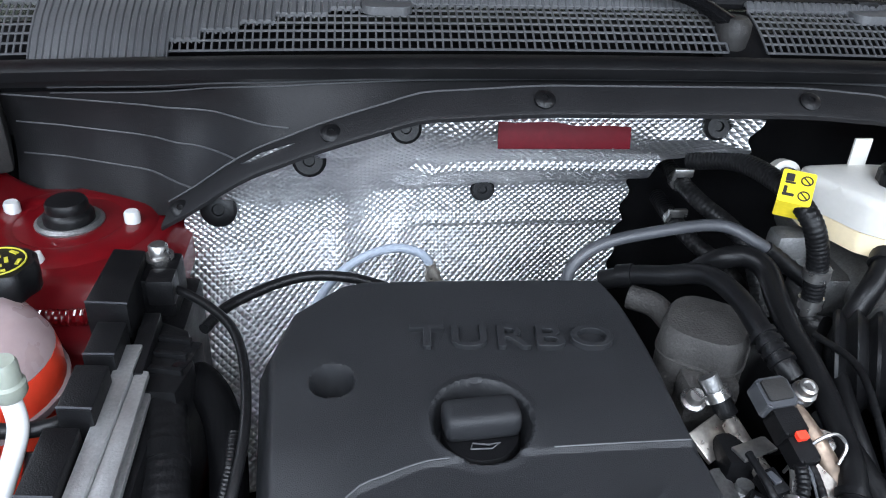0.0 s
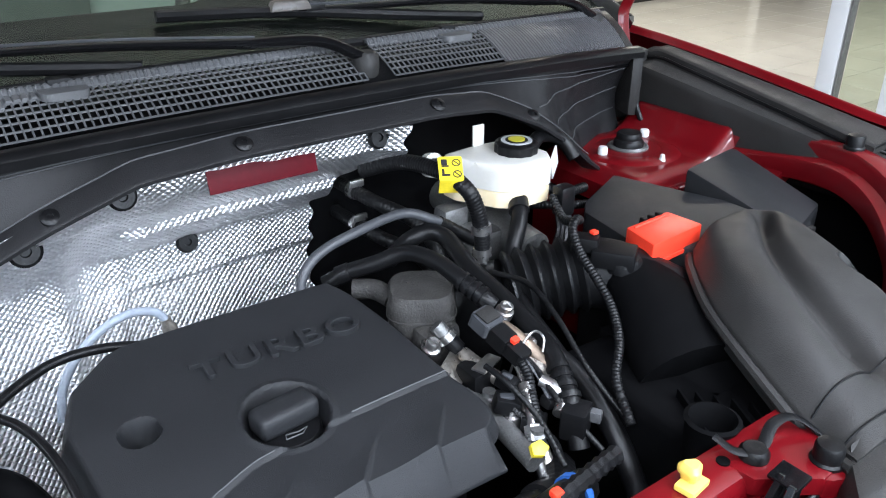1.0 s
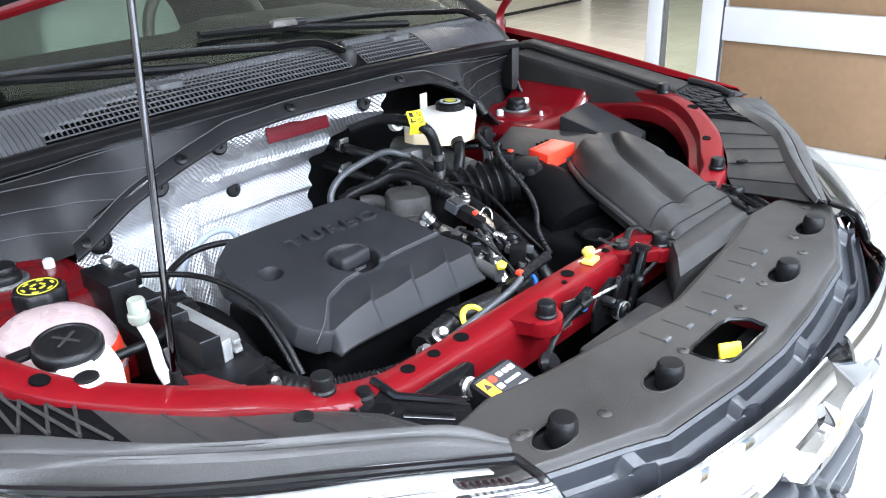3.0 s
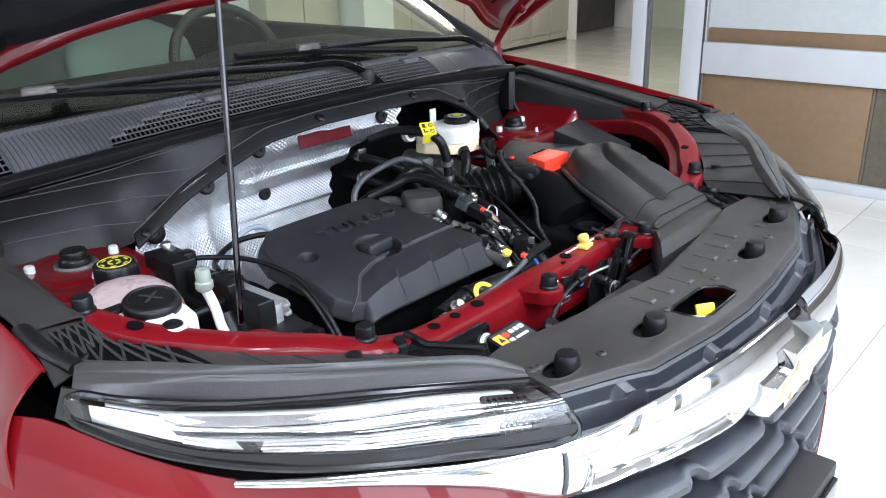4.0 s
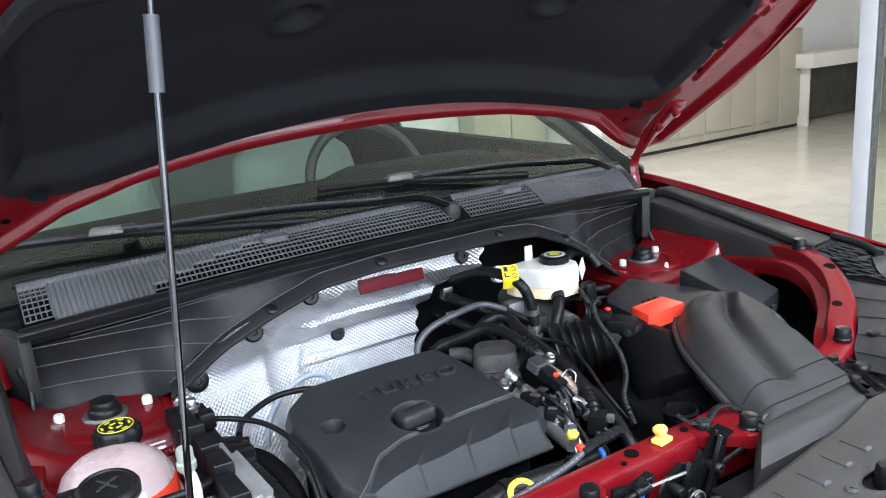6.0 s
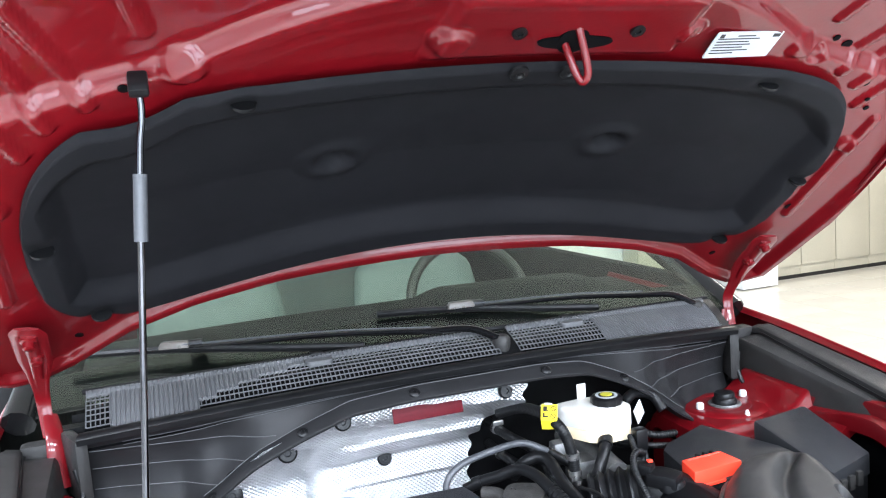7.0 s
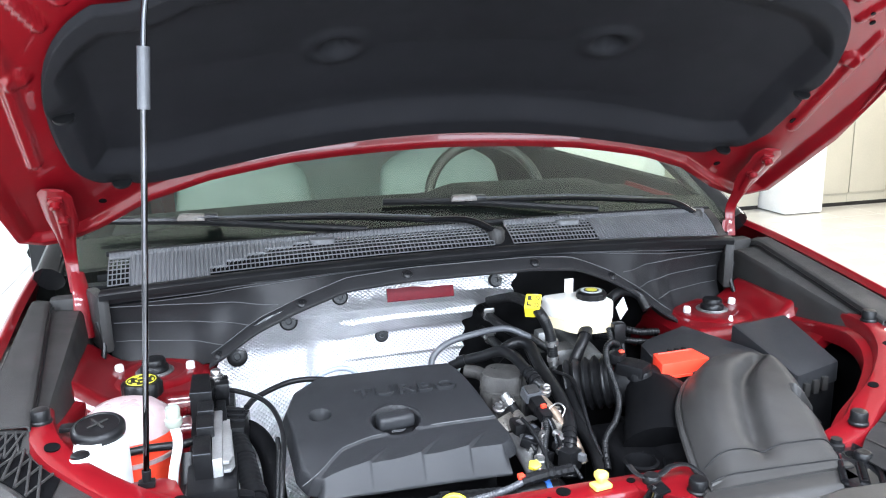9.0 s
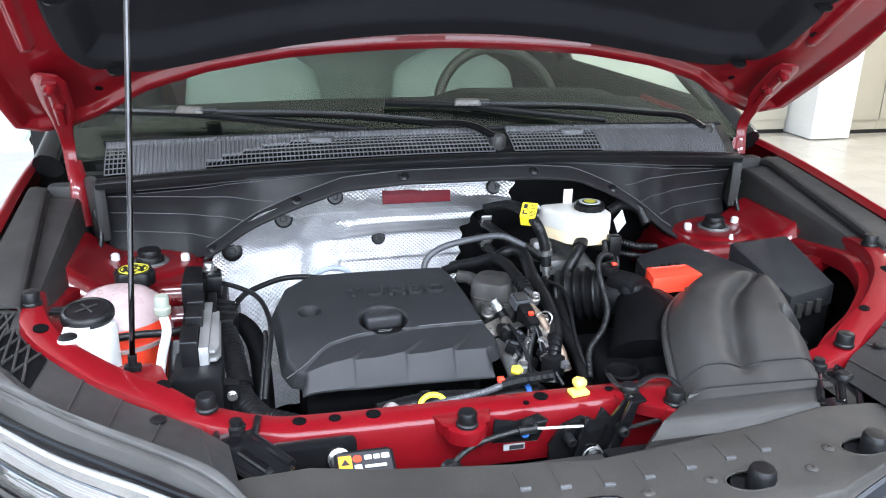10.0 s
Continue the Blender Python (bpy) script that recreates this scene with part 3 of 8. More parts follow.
def frame_bar():
    bm = bmesh.new()
    rings = []
    for i, q in enumerate(LINE_PTS):
        t = LINE_PTS[min(i + 1, len(LINE_PTS) - 1)] - LINE_PTS[max(i - 1, 0)]
        t.z = 0
        t.normalize()
        n = Vector((-t.y, t.x, 0))
        h, hi, step = frame_section(i, 0)
        tall = 0.058 + 0.022 * sm(0.42, 0.30, abs(q.x))
        prof = [(-h - 0.004, -tall), (-h - 0.002, -0.012), (-h + 0.003, -0.003), (-h + 0.010, 0.0), (hi - 0.010, 0.001), (hi - 0.003, -0.001), (hi, -0.006), (hi + 0.15 * step, -0.022), (hi + step, -0.027), (hi + step + 0.002, -0.031), (hi + step, -0.058), (hi + step - 0.004, -0.058), (hi + 0.6 * step - 0.004, -0.034), (hi - 0.006, -0.014), (-h + 0.006, -0.012), (-h + 0.002, -tall)]
        rings.append([bm.verts.new(q + n * a + Vector((0, 0, b))) for a, b in prof])
    m = len(rings[0])
    for a, b in zip(rings, rings[1:]):
        for k in range(m):
            bm.faces.new((a[k], b[k], b[(k + 1) % m], a[(k + 1) % m]))
    bm.faces.new(rings[0])
    bm.faces.new(list(reversed(rings[-1])))
    bmesh.ops.recalc_face_normals(bm, faces=bm.faces)
    return bm


front_bar = part("front_frame", frame_bar(), RED_INNER, car, "glossy dark red front frame of the engine bay", 35)

for x, y in ((-0.126, -0.590), (0.162, -0.594)):
    nose_pts = [(x + 0.027 * math.cos(math.pi * k / 10), y + 0.004 - 0.025 * math.sin(math.pi * k / 10)) for k in range(11)]
    part("lug", prism([(x + 0.046, -0.548), *nose_pts, (x - 0.046, -0.548)], 0.954, 0.9735, 0.004), RED_INNER, front_bar)
# Near-black discs on the frame stand for the shade inside its holes.
for x, y, z, r in ((-0.335, -0.546, 0.9778, 0.009), (-0.29, -0.545, 0.9764, 0.008), (-0.24, -0.544, 0.9758, 0.010), (-0.01, -0.543, 0.975, 0.010), (0.09, -0.543, 0.975, 0.006), (-0.035, -0.555, 0.975, 0.004),
                   (-0.664, -0.376, 1.0592, 0.010), (-0.500, -0.492, 1.0185, 0.010), (0.654, -0.392, 1.0545, 0.011), (0.545, -0.478, 1.0300, 0.008)):
    slope = 0.0 if abs(x) < 0.45 else 0.24
    up = Vector((-slope * math.copysign(0.75, x), -slope * 0.66, 1)).to_track_quat("Z", "Y").to_matrix().to_4x4()
    part("hole", lathe([(r, -0.001), (r, 0.0010), (0, 0.0010)], Matrix.Translation((x, y, z)) @ up, 16), DARK, front_bar)

for s in (-1, 1):
    # black plastic panel between the bonnet gap and the engine bay
    def gutter(u, v, s=s):
        y = -0.328 + 0.468 * v
        zo = curve1([-0.328, -0.18, 0.0, 0.14], [1.078, 1.098, 1.120, 1.136], y)
        xo = 0.768 + 0.015 * v
        ridge, wall = xo - (0.700 + 0.055 * v), xo - (0.690 + 0.012 * v)
        ks = [0, 0.06, 0.27, 0.30, 0.36, 0.58, 0.64, 1.0]
        xs = [0, -0.004, 0.004 - ridge, -ridge, -ridge - 0.002, -wall, -wall - 0.004, -wall - 0.014]
        zs = [-0.004, 0, -0.004, -0.007, -0.022, -0.026, -0.034, -0.034 - 0.085 * (0.12 + 0.88 * sm(-0.33, 0.02, y))]
        return (s * (xo + curve1(ks, xs, u)), y, zo + curve1(ks, zs, u) - 0.012 * sm(0.10, 0.14, y))
    gt = thing("gutter_panel", "dusty black plastic panel along the fender edge", "plastic panel", "fender gutter panels")
    part("panel", sheet(40, 30, gutter, 0.003) if s < 0 else sheet(40, 30, lambda u, v: gutter(1 - u, v), 0.003), DUSTY, gt, "", 35)
    part("edge_strip", tube([gutter(0.34, k / 10) for k in range(11)], 0.003, sides=6), RUBBER, gt)
    part("drain_hose", tube([(s * 0.668, 0.075, 1.09), (s * 0.660, 0.068, 1.05), (s * 0.664, 0.045, 1.015), (s * 0.67, 0.0, 1.0)], 0.005, sides=8), RUBBER, gt)
    part("shoulder", box(s * 0.705, 0.150, 1.085, 0.11, 0.04, 0.08, 0.012), DUSTY, gt)


def skin(nu, nv, f, name, material, parent=None, label="", thick=0.003):
    bm = sheet(nu, nv, f, thick)
    return part(name, bm, material, parent or car, label, 50)


for s in (-1, 1):
    # fender: from the bonnet gap over the crown and down the side
    def fender(u, v, s=s):
        y = -0.425 + 1.275 * v
        inner = smooth1([-0.47, -0.43, -0.30, -0.1, 0.1, 0.4, 0.85], [0.792, 0.786, 0.778, 0.780, 0.789, 0.797, 0.80], y)
        top = smooth1([-0.47, -0.43, -0.30, -0.1, 0.1, 0.3, 0.85], [1.066, 1.074, 1.092, 1.119, 1.140, 1.152, 1.16], y)
        outer = smooth1([-0.47, -0.35, -0.2, 0.1, 0.5, 0.85], [0.825, 0.868, 0.897, 0.92, 0.925, 0.925], y)
        prof_x = [0, 0.08, 0.22, 0.50, 0.80, 1.0, 1.02]
        prof_z = [-0.012, 0.0, -0.025, -0.10, -0.22, -0.42, -0.70]
        k = u * (len(prof_x) - 1)
        px = smooth1(range(7), prof_x, k)
        pz = smooth1(range(7), prof_z, k) * (0.15 + 0.85 * sm(-0.44, -0.26, y))
        arch = math.hypot(y - 0.08, 0.0)
        z = top + pz
        if arch < 0.40:
            z = max(z, 0.33 + math.sqrt(0.40 ** 2 - arch ** 2))
        return (s * (inner + (outer - inner) * px), y, z)
    part("fender", sheet(36, 60, fender, 0.003) if s > 0 else sheet(36, 60, lambda u, v: fender(1 - u, v), 0.003), RED, car, "glossy dark red front fender", 50)

    def side(u, v, s=s):
        y = 0.85 + 2.85 * v
        z = curve1([0, 0.15, 0.3, 0.6, 1.0], [1.13, 1.05, 0.9, 0.6, 0.3], u)
        z += 0.04 * (1 - u) * sm(0, 1, v)
        r = math.hypot(y - 2.75, 0)
        if r < 0.40:
            z = max(z, 0.33 + math.sqrt(0.16 - r * r))
        x = curve1([0, 0.15, 0.3, 0.6, 1.0], [0.875, 0.92, 0.925, 0.915, 0.90], u) - 0.08 * sm(0.8, 1.0, v)
        return (s * x, y, z)
    part("body_side", sheet(20, 40, side, 0.004) if s > 0 else sheet(20, 40, lambda u, v: side(1 - u, v), 0.004), RED, car, "", 50)
    part("side_glass", sheet(6, 16, (lambda u, v: (0.875 - 0.24 * u, 0.45 + 0.75 * u * (1 - v) + (2.95 - 0.35 * u) * v, 1.14 + 0.45 * u)) if s > 0 else
                                  (lambda u, v: (-0.875 + 0.24 * (1 - u), 0.45 + 0.75 * (1 - u) * (1 - v) + (2.95 - 0.35 * (1 - u)) * v, 1.14 + 0.45 * (1 - u))), 0.004), SIDE_GLASS, car, "side windows")
    part("b_pillar", tube([(s * 0.868, 1.62, 1.13), (s * 0.80, 1.66, 1.30), (s * 0.66, 1.74, 1.58)], 0.035, sides=8), PLASTIC, car)
    part("a_pillar", tube([(s * 0.768, 0.21, 1.145), (s * 0.722, 0.46, 1.285), (s * 0.63, 0.98, 1.585)], 0.030, sides=10), GLOSS, car)
    part("pillar_trim", tube([(s * 0.748, 0.24, 1.180), (s * 0.703, 0.44, 1.285), (s * 0.61, 0.95, 1.60)], 0.005, sides=8), CHROME, car)
    for wy in (0.08, 2.75):
        wh = part("tyre", lathe([(0.20, -0.10), (0.31, -0.11), (0.34, -0.08), (0.345, 0.0), (0.34, 0.08), (0.31, 0.11), (0.20, 0.10)],
                                 Matrix.Translation((s * 0.80, wy, 0.345)) @ Matrix.Rotation(math.pi / 2, 4, "Y"), 40), RUBBER, car)
        part("rim", lathe([(0.0, -0.02), (0.05, -0.02), (0.06, 0.03), (0.18, 0.06), (0.215, 0.09), (0.215, -0.09), (0.10, -0.06), (0, -0.06)],
                          Matrix.Translation((s * 0.82, wy, 0.345)) @ Matrix.Rotation(s * math.pi / 2, 4, "Y"), 30), CAST, wh)

part("roof", sheet(20, 20, lambda u, v: ((-0.63 + 1.26 * u) * (1 - 0.06 * v), 0.96 + 1.9 * v, 1.60 + 0.07 * (1 - (2 * u - 1) ** 2) + 0.03 * math.sin(math.pi * v) - 0.06 * v), 0.01), RED, car)
part("tail", sheet(16, 16, lambda u, v: ((0.62 + 0.26 * sm(0, 0.5, v)) * (1 - 2 * u), 2.86 + 0.84 * sm(0, 0.8, v), 1.56 - 1.25 * v), 0.01), RED, car)
part("underbody", box(0, 1.9, 0.33, 1.6, 3.5, 0.04), DARK, car)


def screen_pt(u, v):
    """The windscreen: u across, v from its foot up."""
    x = (2 * u - 1)
    foot = Vector((0.74 * x, 0.105 + 0.10 * x * x, 1.205 - 0.045 * x * x))
    head = Vector((0.60 * x, 0.92 + 0.06 * x * x, 1.62 - 0.03 * x * x))
    p = foot.lerp(head, v)
    p.z += 0.02 * math.sin(math.pi * v)
    return p


part("windscreen", sheet(24, 14, screen_pt, 0.005), GLASS, car, "clear windscreen with a dark lower band", 60)
part("glass_band", sheet(30, 3, lambda u, v: screen_pt(u, v * 0.105) - Vector((0, 0.003, 0.008)), 0.001), GLOSS, car, "black ceramic band along the foot of the glass")
# cabin
part("dashboard", sheet(40, 24, lambda u, v: (-0.68 + 1.36 * u, 0.20 + 0.50 * v, 1.160 + 0.038 * sm(0, 0.7, v) - 0.012 * (2 * u - 1) ** 2 - 0.06 * sm(0.88, 1, v) + 0.022 * sm(0.50, 0.75, v) * sm(0.2, 0.14, abs(u - 0.765))), down=(0, 0, -0.25)), DASH, car, "black vinyl dashboard top")
part("vent_slot", sheet(40, 2, lambda u, v: (-0.56 + 1.12 * u, 0.30 + 0.022 * v - 0.03 * (2 * u - 1) ** 2, 1.1745), 0.002), PLASTIC, car, "long demister slot")
for s in (-1, 1):
    part("door_trim", box(s * 0.845, 1.65, 0.93, 0.05, 2.3, 0.52, 0.02), DASH, car)
    part("door_cap", tube([(s * 0.852, 0.52, 1.135), (s * 0.860, 1.6, 1.150), (s * 0.850, 2.8, 1.170)], 0.024, sides=10, flat=0.8), DASH, car, "dark trim along the window sill")
part("cabin_floor", box(0, 1.8, 0.45, 1.5, 2.2, 0.04), DARK, car)
part("cabin_back", box(0, 2.75, 1.0, 1.4, 0.05, 1.0), SEAT, car)
for s in (-1, 1):
    def backrest(u, v, s=s):
        a = 2 * math.pi * u
        w, d, z = 0.255 - 0.05 * v ** 3, 0.075 - 0.03 * v, 0.70 + 0.55 * v
        k = sm(1.02, 0.80, v) ** 0.5
        return (s * 0.37 + k * w * math.copysign(abs(math.cos(a)) ** 0.6, math.cos(a)), 1.42 + 0.17 * v + k * d * math.copysign(abs(math.sin(a)) ** 0.8, math.sin(a)), z)
    st = part("seat", sheet(32, 24, backrest, 0.0), SEAT, car, "pale grey-green leather seat", 60)
    part("headrest", box(s * 0.37, 1.63, 1.36, 0.27, 0.10, 0.20, 0.05, seg=4), SEAT, st)
    for dx in (-0.06, 0.06):
        part("headrest_rod", tube([(s * 0.37 + dx, 1.61, 1.20), (s * 0.37 + dx, 1.625, 1.30)], 0.006), STEEL, st)
    part("cushion", box(s * 0.37, 1.20, 0.66, 0.50, 0.50, 0.14, 0.05, seg=4), SEAT, st)
part("rear_seat", box(0, 2.30, 0.92, 1.22, 0.18, 0.62, 0.06, Matrix.Rotation(radians(-14), 4, "X"), seg=4), SEAT, car, "pale grey-green rear seat back")
part("headliner", sheet(12, 12, lambda u, v: ((0.58 - 1.16 * u), 1.02 + 1.75 * v, 1.585 + 0.04 * math.sin(math.pi * u)), 0.01), CABINET, car, "pale cloth headliner")
sw = part("steering_wheel", tube([(0.355 + 0.185 * math.cos(2 * math.pi * k / 24), 0.90 + 0.065 * math.sin(2 * math.pi * k / 24), 1.12 + 0.170 * math.sin(2 * math.pi * k / 24)) for k in range(25)], 0.016, sides=10, per=2), DUSTY, car)
part("hub", box(0.355, 0.905, 1.11, 0.17, 0.05, 0.12, 0.02, Matrix.Rotation(radians(-20), 4, "X"), seg=3), DUSTY, sw)
for dx in (-1, 1):
    part("spoke", tube([(0.355 + dx * 0.07, 0.90, 1.12), (0.355 + dx * 0.18, 0.90, 1.125)], 0.017, sides=8, flat=0.5), DUSTY, sw)
part("mirror", box(0.0, 0.80, 1.50, 0.22, 0.035, 0.07, 0.015, seg=3), PLASTIC, car, "black rear-view mirror")

# nose: bumper skin, lower grille, chrome bar
for s in (-1, 1):
    def bumper(u, v, s=s):
        x, y = plan(0.38 + 0.54 * u)
        zt = smooth1([0, 0.183, 0.35, 0.525, 0.65, 0.74, 0.80, 0.90, 1], [0.872, 0.922, 0.948, 0.970, 0.998, 1.022, 1.034, 1.028, 1.0], u)
        z = zt - (zt - 0.30) * v
        out = 0.0 + 0.05 * math.sin(math.pi * min(1, v * 0.9)) ** 0.7
        nrm = Vector((x * 0.9, y + 0.1, 0)).normalized()
        return (s * (x + nrm.x * out), y + nrm.y * out, z)
    part("bumper", sheet(30, 24, bumper, 0.003) if s < 0 else sheet(30, 24, lambda u, v: bumper(1 - u, v), 0.003), RED, car, "glossy dark red bumper", 50)

    # chrome wing from the badge to the tip under the lamp
    def wing(u, v, s=s):
        q = 0.02 + 0.636 * u
        x, y = plan(q)
        u = max(0.0, (0.636 * u - 0.053) / 0.583)
        lo = smooth1([0, 0.10, 0.22, 0.39, 0.56, 0.69, 0.84, 1.0], [0.878, 0.880, 0.884, 0.886, 0.884, 0.922, 0.950, 0.962], u)
        hi = smooth1([0, 0.10, 0.22, 0.39, 0.52, 0.69, 0.84, 1.0], [0.990, 0.990, 0.987, 0.976, 0.960, 0.958, 0.967, 0.972], u)
        nrm = Vector((x * 0.9, y + 0.1, 0)).normalized()
        out = 0.004 + 0.020 * math.sin(math.pi * v) ** 0.6 * (1 - 0.7 * u)
        out -= 0.011 * sm(0.26, 0.34, v) * sm(0.90, 0.82, v) * sm(0.06, 0.085, u) * sm(0.53, 0.50, u)
        return (s * (x + nrm.x * out), y + nrm.y * out, hi + (lo - hi) * v)
    part("chrome_bar", sheet(150, 40, wing, 0.003) if s < 0 else sheet(150, 40, lambda u, v: wing(1 - u, v), 0.003), CHROME, car, "wide polished chrome grille bar", 60)
    part("bar_joint", tube([Vector(wing(0.60, k / 8)) + Vector((0, -0.001, 0.001)) for k in range(1, 8)], 0.0032, sides=6, flat=0.6), GREY_PIPE, car, "grey joint across the chrome bar")

# grille slats under the chrome bar, and a near-black sheet as shade behind them
def core(u, v):
    x = -0.45 + 0.9 * u
    return (x, front_y(x) + 0.035, 0.92 - 0.52 * v)


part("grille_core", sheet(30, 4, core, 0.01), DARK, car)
for k in range(6):
    z = 0.850 - 0.062 * k

    def slat(u, v, z=z, k=k):
        x = -0.42 + 0.84 * u
        zig = abs(((u * 5 + 0.5 * (k % 2)) % 1.0) * 2 - 1)
        fold = sm(0.78, 0.92, zig)
        d = curve1([0, 0.62, 0.72, 0.90, 1.0], [-0.025, 0.028, 0.032, 0.031, 0.020], v) - 0.012 * fold * sm(0.2, 0.6, v)
        return (x, front_y(x) + 0.010 - d, z + 0.014 - curve1([0, 0.62, 0.72, 0.90, 1.0], [0.0, 0.010, 0.013, 0.024, 0.028], v) + 0.008 * fold * sm(0.3, 0.6, v))
    part("grille_slat", sheet(160, 14, slat, 0.002), LEDGE, car, "", 30)
plate = thing("number_plate_holder", "plain black plate holder on the lower grille", "plate holder")
part("backing", box(-0.065, -0.920, 0.605, 0.41, 0.085, 0.15, 0.006), DUSTY, plate)
part("frame", box(-0.065, -0.966, 0.605, 0.38, 0.010, 0.11, 0.003), GLOSS, plate)

badge = thing("badge", "chrome nose badge with a gold centre", "badge")
x_b = Matrix.Translation((0.0, -0.880, 0.904)) @ Matrix.Rotation(radians(98), 4, "X")
cross = [(-0.112, -0.022), (-0.052, -0.022), (-0.046, -0.047), (0.064, -0.047), (0.058, -0.022), (0.118, -0.022), (0.104, 0.026), (0.046, 0.026), (0.040, 0.050), (-0.066, 0.050), (-0.060, 0.026), (-0.124, 0.026)]


def badge_block(outline, z0, z1, taper, bevel):
    bm = prism(outline, z0, z1, bevel)
    for v in bm.verts:
        k = 1 + (taper - 1) * (v.co.z - z0) / (z1 - z0)
        v.co = x_b @ Vector((v.co.x * k, v.co.y * k, v.co.z))
    return bm


part("bezel", badge_block([(x * 1.22, y * 1.34) for x, y in cross], 0.004, 0.050, 0.80, 0.004), CHROME, badge, "polished chrome bezel")
part("inlay", badge_block([(x * 0.70, y * 0.74) for x, y in cross], 0.0495, 0.0515, 0.98, 0.0006), GOLD, badge, "gold inlay")

# ---------------------------------------------------------------- nose cover
def panel_back(x):
    return curve1([0, 0.24, 0.33, 0.40, 0.46], [-0.702, -0.674, -0.658, -0.668, -0.70], abs(x))


def panel_front(x):
    return curve1([0, 0.10, 0.25, 0.36, 0.43, 0.46], [-0.846, -0.842, -0.828, -0.785, -0.755, -0.74], abs(x))


def panel_z(x, y):
    return 0.984 + 0.010 * (abs(x) / 0.45) ** 2 - 0.02 * max(0, (-0.80 - y) / 0.06) ** 2


POSTS = [(-0.327, -0.755), (-0.166, -0.785), (0.166, -0.785), (0.337, -0.757)]
LATCH = (-0.052, -0.80)


def in_latch(x, y):
    dx, dy = x - LATCH[0], y - LATCH[1]
    return abs(dy) < 0.024 and -0.058 + 0.9 * max(0, -dy - 0.005) < dx < 0.062 - 0.9 * max(0, dy - 0.002)


def in_post(x, y):
    return any(((x - px + 0.011) / 0.031) ** 2 + ((y - py - 0.002) / 0.0185) ** 2 < 1 for px, py in POSTS)


def panel(u, v):
    x = -0.455 + 0.91 * u
    y = panel_back(x) + (panel_front(x) - panel_back(x)) * v
    return (x, y, panel_z(x, y) - 0.006 * sm(0.06, 0, v) - 0.008 * sm(0.94, 1, v))


def panel_hole(u, v):
    x, y, z = panel(u, v)
    return in_latch(x, y) or in_post(x, y)


nose = thing("nose_cover", "dusty black plastic cover over the radiator top", "plastic cover")
part("cover", sheet(340, 84, lambda u, v: panel(1 - u, v), 0.004, skip=lambda u, v: panel_hole(1 - u, v)), NOSE, nose, "", 35)
for px, py in POSTS:
    part("cup", lathe([(0.026, -0.020), (0.029, -0.020), (0.029, -0.008), (0.0, -0.018)], Matrix.Translation((px - 0.004, py, panel_z(px, py))), 20), PLASTIC, nose)
    st = solid("rubber_stop", lathe([(0.0158, -0.016), (0.0158, 0.007), (0.0148, 0.013), (0.0128, 0.0162), (0.004, 0.0168), (0, 0.0168)], Matrix.Translation((px, py, panel_z(px, py)))), RUBBER,
               "black rubber bonnet stop in its cup on the nose cover", "rubber stop", "nose cover stops")
for sx in (-0.42, -0.365, -0.275, -0.11, 0.03, 0.11, 0.235, 0.28, 0.40, -0.355):
    py = panel_back(sx) * 0.45 + panel_front(sx) * 0.55 - (0.02 if sx in (-0.275, 0.235) else 0)
    part("clip", lathe([(0.0078, 0), (0.0078, 0.0008), (0.0055, 0.0022), (0.0025, 0.0024), (0.0025, 0.0012), (0, 0.0012)], Matrix.Translation((sx, py, panel_z(sx, py))), 14), NOSE, nose)
for k, sx in enumerate((-0.105, -0.06, -0.01, 0.04, 0.095, 0.15, 0.20)):
    y = panel_back(sx) - 0.038
    part("rib", box(sx, y, panel_z(sx, y) + 0.0002, 0.0016, 0.030, 0.0014, 0.0004), NOSE, nose)
    part("rib_end", box(sx + 0.004, y - 0.020, panel_z(sx, y - 0.02) + 0.0012, 0.013, 0.0045, 0.0045, 0.0012), MESH, nose)
# Near-black block that makes the latch opening look shaded.
well = part("latch_well", prism([(LATCH[0] - 0.06, LATCH[1] - 0.03), (LATCH[0] + 0.065, LATCH[1] - 0.03), (LATCH[0] + 0.065, LATCH[1] + 0.03), (LATCH[0] - 0.06, LATCH[1] + 0.03)], 0.90, 0.935), DARK, nose)
solid("release_lever", box(-0.058, -0.806, 0.974, 0.028, 0.006, 0.018, 0.002, Matrix.Rotation(radians(-35), 4, "Z") @ Matrix.Rotation(radians(-24), 4, "X")), YELLOW, "yellow plastic bonnet release lever", "lever")
LATCH_RIM = [(LATCH[0] + dx, LATCH[1] + dy) for dx, dy in ((-0.058, 0.024), (0.042, 0.024), (0.062, 0.002), (0.062, -0.024), (-0.041, -0.024), (-0.058, -0.005))]
rim_line = []
for k, (x, y) in enumerate(LATCH_RIM):
    px_, py_ = LATCH_RIM[k - 1]
    nx_, ny_ = LATCH_RIM[(k + 1) % 6]
    for qx, qy in ((x + (px_ - x) * 0.14, y + (py_ - y) * 0.14), (x + (nx_ - x) * 0.14, y + (ny_ - y) * 0.14)):
        rim_line.append((qx, qy, panel_z(qx, qy) - 0.0008))
part("latch_rim", tube(rim_line + [rim_line[0]], 0.0026, sides=8, smooth=False), GLOSS, nose, "shiny black rim of the latch opening")
for px, py in POSTS:
    ring = [(px - 0.011 + 0.0315 * math.cos(k * math.pi / 12), py + 0.002 + 0.019 * math.sin(k * math.pi / 12)) for k in range(25)]
    part("cup_rim", tube([(x, y, panel_z(x, y) - 0.0010) for x, y in ring], 0.0019, sides=6, per=2), NOSE, nose)
# Near-black plate added below the opening, as shade over the red.
part("latch_floor", box(-0.05, -0.785, 0.925, 0.26, 0.15, 0.008), DARK, nose)
